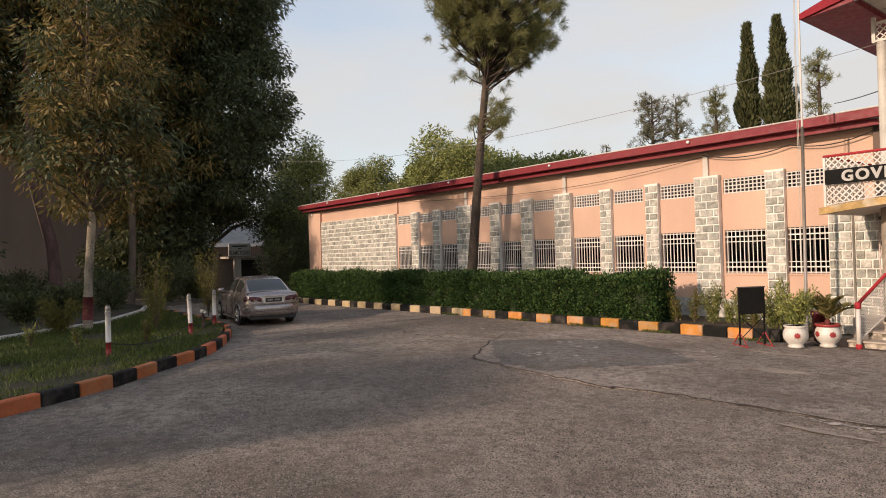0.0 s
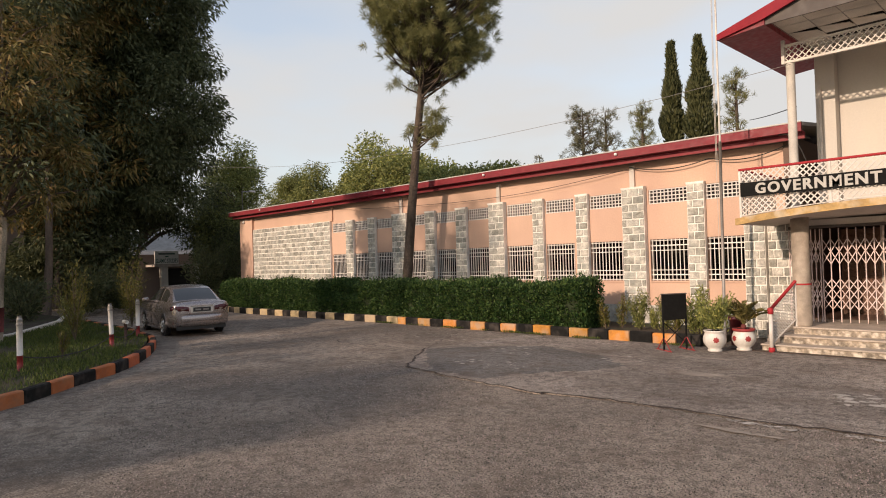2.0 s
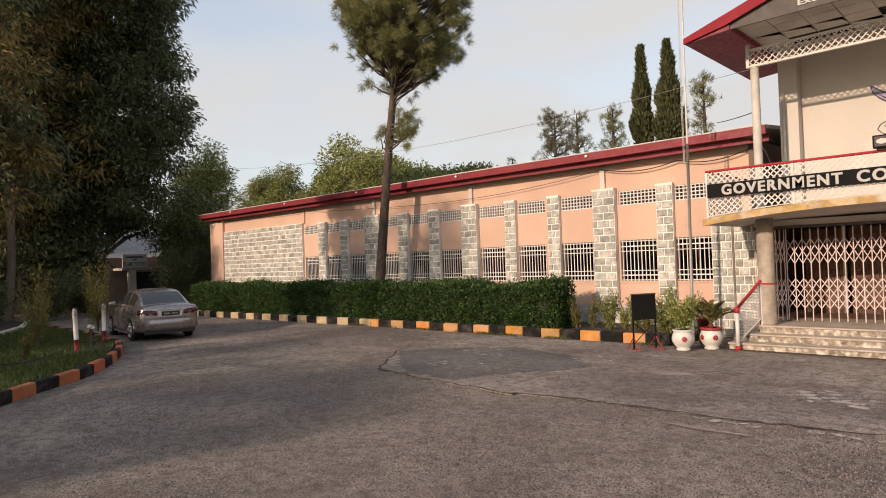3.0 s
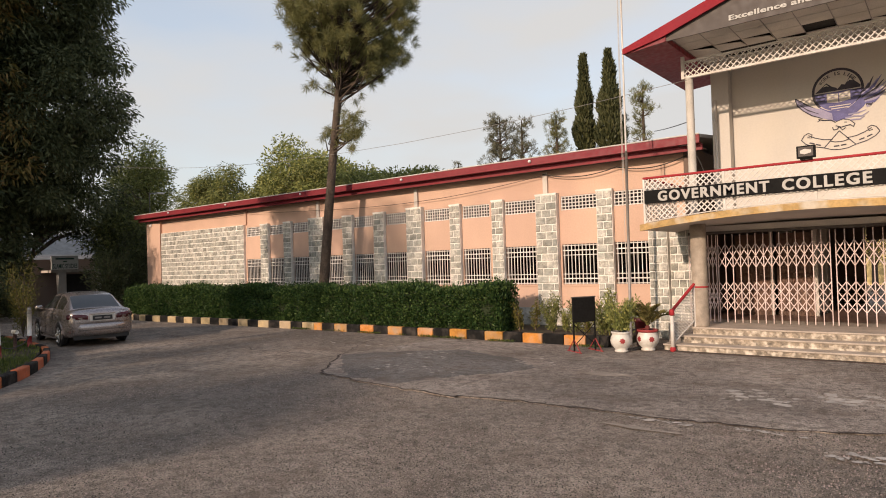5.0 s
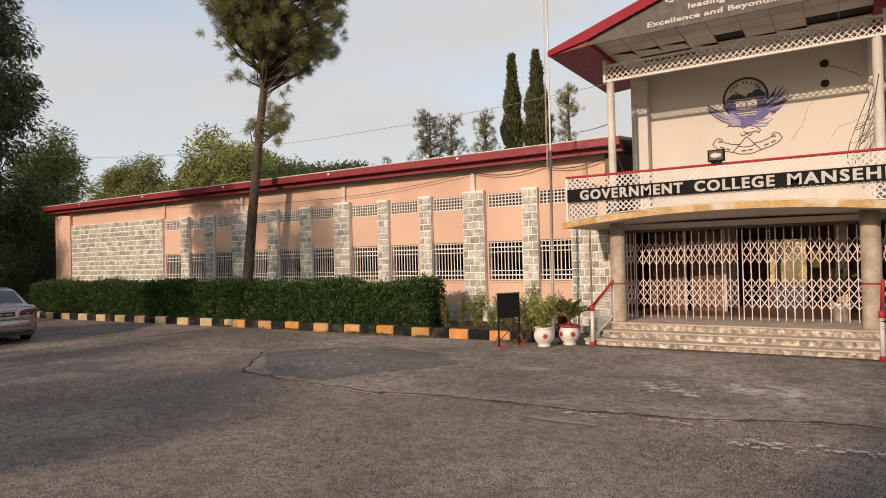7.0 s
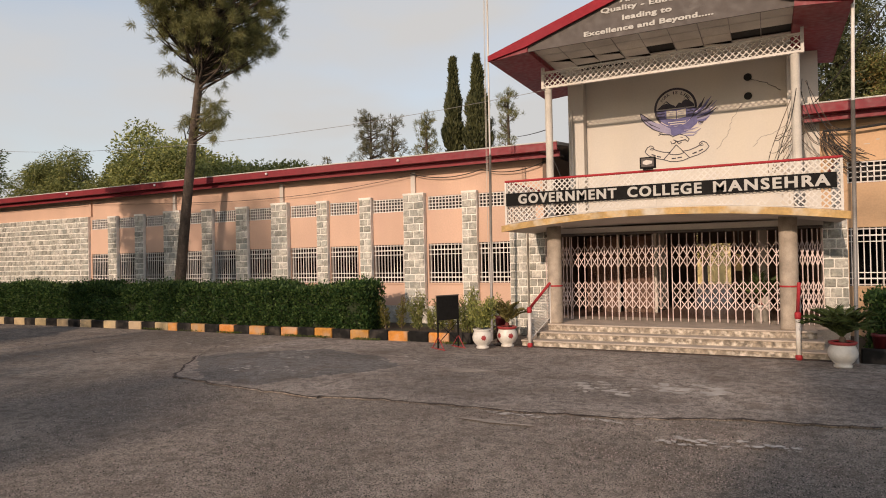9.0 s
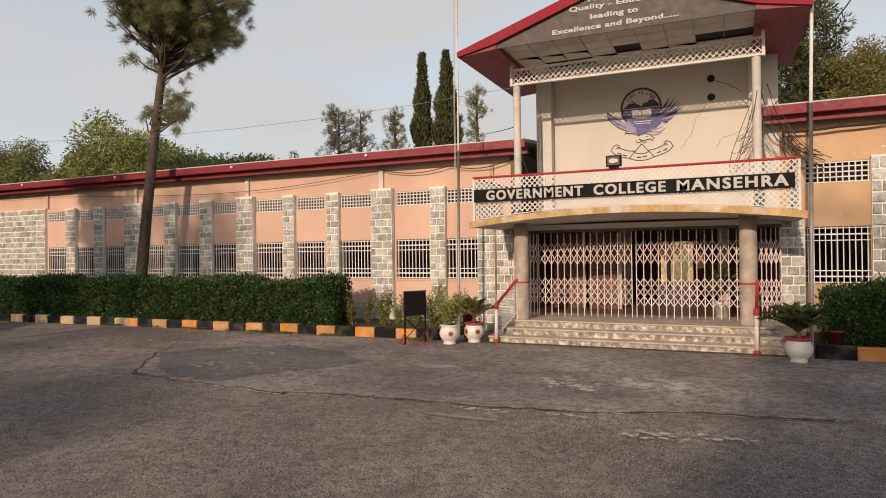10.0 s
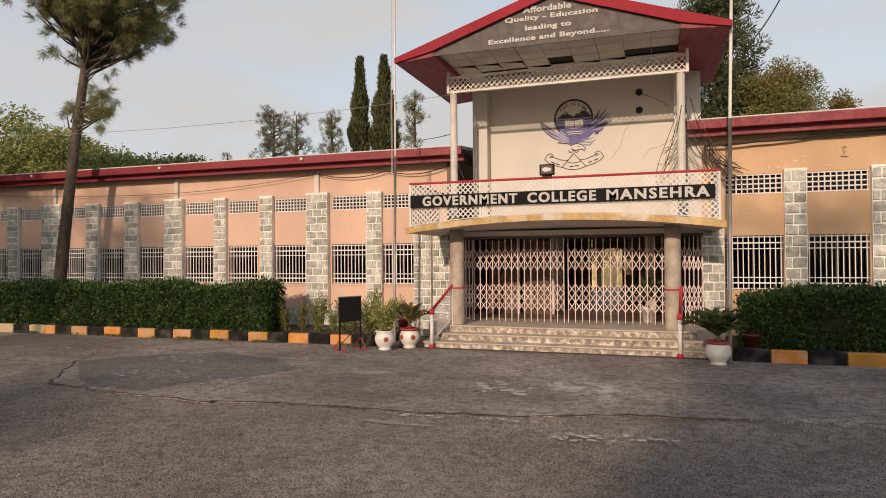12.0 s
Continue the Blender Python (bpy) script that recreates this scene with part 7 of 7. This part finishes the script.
broad_tree("garden_tree", (-36.05, 0.35, 0.1), [(0.0, 0.0, 0, 0.315), (0.088, 0.0, 2.7, 0.263), (0.175, 0.175, 9.0, 0.21), (0.35, 0.35, 16.0, 0.105)], [(0.35, 0.0, 14.25, 4.2, 4.025, 6.3), (0.0, 0.35, 19.85, 3.85, 3.85, 3.85)], [M_LEAFDARK, M_LEAFDARK, M_LEAFBROWN], 340, 150, 0.7, (0.367, 0.096),
           "dark garden tree with drooping foliage", 0.8, (M_BARK,), 25, group=ROW)
broad_tree("garden_tree", (-32.9, 7.15, 0.1), [(0, 0, 0, 0.19), (0.06, 0.12, 2.5, 0.157), (0.25, 0.12, 6.2, 0.137), (0.37, 0.37, 14.8, 0.06)], [(0.5, 0.25, 14.8, 2.0, 2.0, 2.9), (0.25, 0.25, 11.2, 1.6, 1.6, 1.5)], [M_LEAFBROWN, M_LEAFDARK], 140, 110, 0.42, (0.28, 0.075), "slender garden tree with a straight brown trunk", 0.8, (M_BARK,), 27, group=ROW)
broad_tree("garden_tree", (-33.0, 3.77, 0.1), [(0.35, 0.41, 0, 0.27), (0.12, 0.24, 2.8, 0.235), (-0.24, -0.41, 5.9, 0.19), (-0.47, -0.59, 14.7, 0.07)], [(-0.47, -0.47, 14.8, 1.9, 1.9, 2.6)], [M_LEAFDARK, M_LEAFBROWN], 90, 120, 0.42, (0.28, 0.075), "slender garden tree with a reddish leaning trunk", 0.8, (M_REDDISH,), 28, group=ROW)
# unseen trees added behind the viewer's back to shade forecourt, walls and garden
SHADE = [((-15.5, -8.0), [(0.1, 0, 4.1, 2.8, 2.6, 1.9)], 40), ((0.6, -12.5), [(0.3, 0, 4.0, 2.5, 2.2, 2.4), (-0.8, 0, 6.1, 1.5, 1.6, 1.2), (1.2, 0, 6.5, 1.8, 1.6, 1.2)], 460), ((5.6, -12.8), [(0.1, 0, 4.4, 2.8, 2.6, 2.6), (-1.2, 0, 6.6, 2.0, 1.6, 1.3), (1.4, 0, 7.0, 2.0, 1.6, 1.4)], 460),
         ((-10.7, -12.5), [(0.3, 0, 5.0, 2.3, 2.0, 1.3), (0.95, 0, 5.8, 1.6, 1.6, 1.2), (-1.2, 0, 5.9, 1.5, 1.6, 1.0)], 90), ((-24.0, -7.0), [(0.1, 0, 3.9, 2.8, 2.6, 1.8)], 220), ((-28.0, -7.4), [(0.1, 0, 4.9, 2.8, 2.6, 2.2)], 220), ((-32.2, -7.2), [(0.1, 0, 5.1, 2.8, 2.6, 2.4)], 220), ((-36.5, -7.0), [(0.1, 0, 5.1, 2.8, 2.6, 2.4)], 220),
         ((2.6, -15.0), [(0.1, 0, 9.6, 3.6, 2.6, 1.7), (-2.1, 0, 9.4, 1.7, 1.6, 1.3), (3.0, 0, 9.8, 2.6, 2.0, 1.6)], 360), ((-17.9, -10.0), [(0.1, 0, 11.3, 2.3, 2.6, 2.1)], 42), ((-22.6, -10.0), [(0.1, 0, 10.6, 2.2, 2.6, 1.5)], 9), ((1.0, -15.4), [(0.1, 0, 13.4, 1.8, 1.2, 0.5)], 8), ((-20.6, -7.5), [(0.1, 0, 4.1, 2.1, 2.2, 2.0)], 90)]
for k, ((x, y), crowns, n) in enumerate(SHADE):
    top = max(c[2] for c in crowns)
    broad_tree("garden_tree", (x, y, 0.0), [(0, 0, 0, 0.2), (0.05, 0.0, top * 0.4, 0.15), (0.1, 0.1, top + 0.6, 0.07)], crowns, M_LEAFDARK, n, 100, 0.42, (0.22, 0.06), "unseen dark garden tree added to cast shade", 0.7, (M_BARK,), 70 + k, group=ROW)

# understorey
for k, (x, y, r, h, n, mt, nm) in enumerate([(-20.0, 2.5, 0.6, 1.05, 2600, M_BUSH, "yellow-green feathery shrub on the grass bed"), (-18.9, 4.7, 0.6, 2.0, 1500, M_BUSH, "tall thin yellow-green shrub on the grass bed"), (-22.2, 7.2, 0.65, 2.2, 1700, M_BUSH, "tall thin yellow-green shrub near the bollards"),
                                             (-20.3, 5.0, 0.4, 1.2, 1200, M_LEAFMID, "small leafy shrub on the grass bed"), (-16.6, 2.4, 0.16, 0.5, 220, M_LEAFMID, "small sapling on the grass bed"), (-16.0, 3.7, 0.18, 0.6, 240, M_BUSH, "small sapling on the grass bed"), (-17.5, 1.6, 0.2, 0.5, 260, M_LEAFMID, "small sapling on the grass bed")]):
    bush("garden_shrub", (x, y, 0.14), r, h, n, (0.10, 0.022), mt, nm, 80 + k, 10, 0.2, group="garden shrubs")
for k, (x, y, r, h, n) in enumerate([(-34.0, 6.6, 1.1, 1.8, 3000), (-36.0, 3.4, 1.2, 1.6, 3000), (-30.5, 2.4, 0.9, 1.5, 2600), (-33.0, 0.8, 1.2, 1.9, 3000), (-27.5, 3.8, 0.9, 1.3, 2600), (-29.5, 5.6, 1.1, 1.6, 2600), (-31.5, 8.4, 1.2, 2.2, 3000), (-25.4, 2.2, 0.8, 1.1, 1800), (-33.0, 10.2, 1.2, 1.7, 3000), (-35.5, 16.8, 1.8, 4.2, 6000), (-38.0, 18.6, 1.8, 4.0, 5000), (-33.4, 14.8, 1.3, 3.0, 4500), (-24.0, 0.5, 0.8, 1.2, 1800)]):
    bush("garden_shrub", (x, y, 0.1), r, h, n, (0.17, 0.06), M_LEAFDARK, "dark dense shrub under the trees", 100 + k, 14, 0.15, group="garden shrubs")

for k, (x, y, zc, r, h) in enumerate([(-37.0, 10.2, 4.2, 2.0, 3.6), (-33.5, -1.0, 4.2, 2.4, 3.6), (-47.0, 11.6, 3.6, 3.0, 4.2), (-50.0, 9.4, 4.4, 3.4, 4.8), (-41.0, 8.6, 1.6, 1.5, 1.8)]):
    broad_tree("garden_tree", (x, y, 0.1), [(0, 0, 0, 0.16), (0.1, 0.0, 2.4, 0.12), (0.1, 0.1, 5.0, 0.06)], [(0.0, 0.0, zc, r, r, h)], M_LEAFDARK, 170, 100, 0.5, (0.28, 0.1), "dark bushy tree in the shaded garden", 0.5, (M_BARK,), 120 + k, group=ROW)

# trees beyond the roofs
broad_tree("garden_tree", (-38.4, 12.6, 0.0), [(0, 0, 0, 0.14), (0.05, 0.2, 2.4, 0.1), (0.1, 0.8, 5.0, 0.05)], [(0.1, 1.5, 4.9, 1.2, 1.8, 0.75)], [M_LEAFDARK], 48, 110, 0.36, (0.2, 0.07), "dark tree hanging over the small block's roof", 0.5, (M_BARK,), 136, group=ROW)
broad_tree("garden_tree", (-36.6, 16.9, 0.0), [(0, 0, 0, 0.14), (0.05, 0, 2.0, 0.1), (0.1, 0, 4.4, 0.05)], [(0.1, 0.0, 4.0, 1.2, 1.2, 1.7)], [M_LEAFDARK, M_LEAFMID], 90, 100, 0.36, (0.2, 0.07), "dark leafy tree before the small block", 0.6, (M_BARK,), 135, group=ROW)
broad_tree("far_tree", (-41.0, 20.5, 0.0), [(0, 0, 0, 0.25), (0, 0, 3, 0.2), (0, 0, 8, 0.1)], [(0.2, -0.6, 6.8, 1.7, 1.7, 3.7)], [M_LEAFLIGHT, M_LEAFLIGHT, M_LEAFMID], 200, 90, 0.4, (0.2, 0.08), "leafy tree beyond the end of the wing", 0.3, (M_BARK,), 31)
broad_tree("far_tree", (-37.0, 18.5, 0.0), [(0, 0, 0, 0.25), (0, 0, 3, 0.2), (0, 0, 6, 0.1)], [(-0.5, -1.2, 4.2, 2.0, 1.8, 2.6)], [M_LEAFDARK, M_LEAFMID], 160, 90, 0.45, (0.2, 0.08), "dark tree beyond the end of the wing", 0.3, (M_BARK,), 32)
for k, (x, y, zc, rx, rz, mt) in enumerate([(-48.0, 38, 9.3, 4.6, 3.9, M_LEAFLIGHT), (-42.5, 38, 8.8, 3.4, 3.0, M_LEAFLIGHT), (-37.5, 38, 7.6, 3.8, 2.3, M_LEAFLIGHT), (-33.0, 38, 7.2, 3.2, 2.2, M_LEAFMID), (-54.5, 40, 8.0, 3.6, 3.6, M_LEAFMID)]):
    broad_tree("far_tree", (x, y, 0), [(0, 0, 0, 0.3), (0, 0, zc * 0.6, 0.2), (0, 0, zc, 0.1)], [(0, 0, zc, rx, 3.0, rz)], [mt, M_LEAFMID], 230, 70, 0.55, (0.3, 0.15), "broad light green tree beyond the roof", 0.2, (M_BARK,), 40 + k, group="far trees")
for k, (x, y, zc, rx, rz) in enumerate([(-65.0, 39, 9.2, 2.6, 3.9), (-60.3, 39, 8.8, 2.4, 4.0)]):
    broad_tree("far_tree", (x, y, 0), [(0, 0, 0, 0.3), (0, 0, zc * 0.6, 0.2), (0, 0, zc, 0.1)], [(0, 0, zc, rx, 2.4, rz)], M_LEAFMID, 190, 80, 0.5, (0.32, 0.1), "domed olive green tree beyond the roof", 0.5, (M_BARK,), 50 + k, group="far trees")


def cypress(x, y, top, r, label, seed, base=1.0):
    rs = np.random.default_rng(seed)
    root = thing("cypress_tree", (x, y, 0), 0, label, "tree", "cypresses")
    part("trunk", tube(blank(), [(0, 0, 0), (0, 0, top * 0.9)], [0.2, 0.04], 8), M_BARK, root)
    n = 15000
    z = base + (top - base) * rs.uniform(0, 1, n) ** 0.9
    t = (z - base) / (top - base)
    prof = r * np.minimum(1, (1 - t) * 3.2 + 0.04) * (0.82 + 0.18 * np.sin(t * 40 + seed))
    a = rs.uniform(0, 6.2832, n)
    rad = prof * (0.55 + 0.5 * rs.uniform(0, 1, n)) * (1 + 0.16 * np.sin(a * 3 + t * 14))
    p = np.stack([rad * np.cos(a), rad * np.sin(a), z], 1)
    v, f = leaves(p, unit(np.stack([np.cos(a) * 0.45, np.sin(a) * 0.45, np.ones(n)], 1)), 0.34, 0.11, 0.22, rs)
    leaf_part("crown", v, f, M_CYPRESS, root)


cypress(-17.3, 36.0, 14.3, 0.62, "slim dark cypress beyond the roof", 1)
cypress(-15.65, 36.0, 14.2, 0.82, "dark cypress with a broader base beyond the roof", 2)


def far_pine(x, y, z0, z1, r, label, seed, mat, n_tufts=60, lean=0.0):
    rs = np.random.default_rng(seed)
    t = []
    for k in range(n_tufts):
        u = rs.uniform(0, 1)
        rr = r * (1 - 0.55 * u) * rs.uniform(0.3, 1.0)
        a = rs.uniform(0, 6.2832)
        t.append((rr * math.cos(a) + lean * u, rr * math.sin(a), z0 + (z1 - z0) * u + 0.25 * rr))
    needle_tree("far_pine", (x, y, 0), [(0, 0, 0, 0.2), (lean * 0.5, 0, z0, 0.13), (lean, 0, z1, 0.03)], np.array(t), 110, (0.26, 0.02), mat, label, M_BARK, seed, None, 0.16, "far pines")


far_pine(-22.2, 34, 7.0, 11.0, 1.7, "sparse grey-green pine beyond the roof", 3, M_NEEDLEDRY, 70)
far_pine(-20.9, 34.5, 6.6, 10.8, 1.3, "sparse grey-green pine beyond the roof", 4, M_NEEDLEDRY, 40)
far_pine(-18.2, 34, 7.0, 10.6, 1.0, "thin pine beyond the roof", 5, M_NEEDLE, 40)
far_pine(-12.9, 34, 6.5, 11.2, 0.95, "thin pine beyond the roof", 6, M_NEEDLE, 44)
far_pine(-15.9, 37.5, 7.0, 11.0, 1.6, "thin pine between the cypresses", 7, M_NEEDLEDRY, 40)
far_pine(-25.6, 34, 6.5, 8.6, 1.0, "low pine top beyond the roof", 8, M_NEEDLEDRY, 20)
broad_tree("far_tree", (3.0, 32.5, 0), [(0, 0, 0, 0.3), (0, 0, 9, 0.2), (0, 0, 16, 0.06)], [(0, 0, 10.5, 1.45, 1.4, 6.0)], [M_CYPRESS, M_LEAFDARK], 260, 90, 0.32, (0.26, 0.07), "tall dense dark conifer beyond the roof", -0.3, (M_BARK,), 61)
broad_tree("far_tree", (5.5, 32, 0), [(0, 0, 0, 0.3), (0, 0, 6, 0.2), (0, 0, 9, 0.06)], [(-0.2, 0, 8.7, 1.45, 1.4, 2.1)], [M_LEAFMID, M_LEAFBROWN], 170, 150, 0.3, (0.15, 0.05), "rounded tree beyond the roof", 0.1, (M_BARK,), 62)
broad_tree("far_tree", (7.85, 32, 0), [(0, 0, 0, 0.2), (0, 0, 6, 0.1), (0, 0, 8, 0.05)], [(0, 0, 7.9, 0.45, 0.5, 1.2)], [M_LEAFBROWN], 40, 80, 0.2, (0.16, 0.06), "small tree top beyond the roof", 0.1, (M_BARK,), 63)
broad_tree("courtyard_tree", (-2.9, 36.0, 0), [(0, 0, 0, 0.15), (0, 0, 2, 0.1), (0, 0, 3, 0.05)], [(0, 0, 3.0, 1.4, 1.2, 1.6)], [M_BUSH], 60, 60, 0.3, (0.14, 0.06), "sunlit yellow-green courtyard tree", 0.1, (M_BARK,), 64)
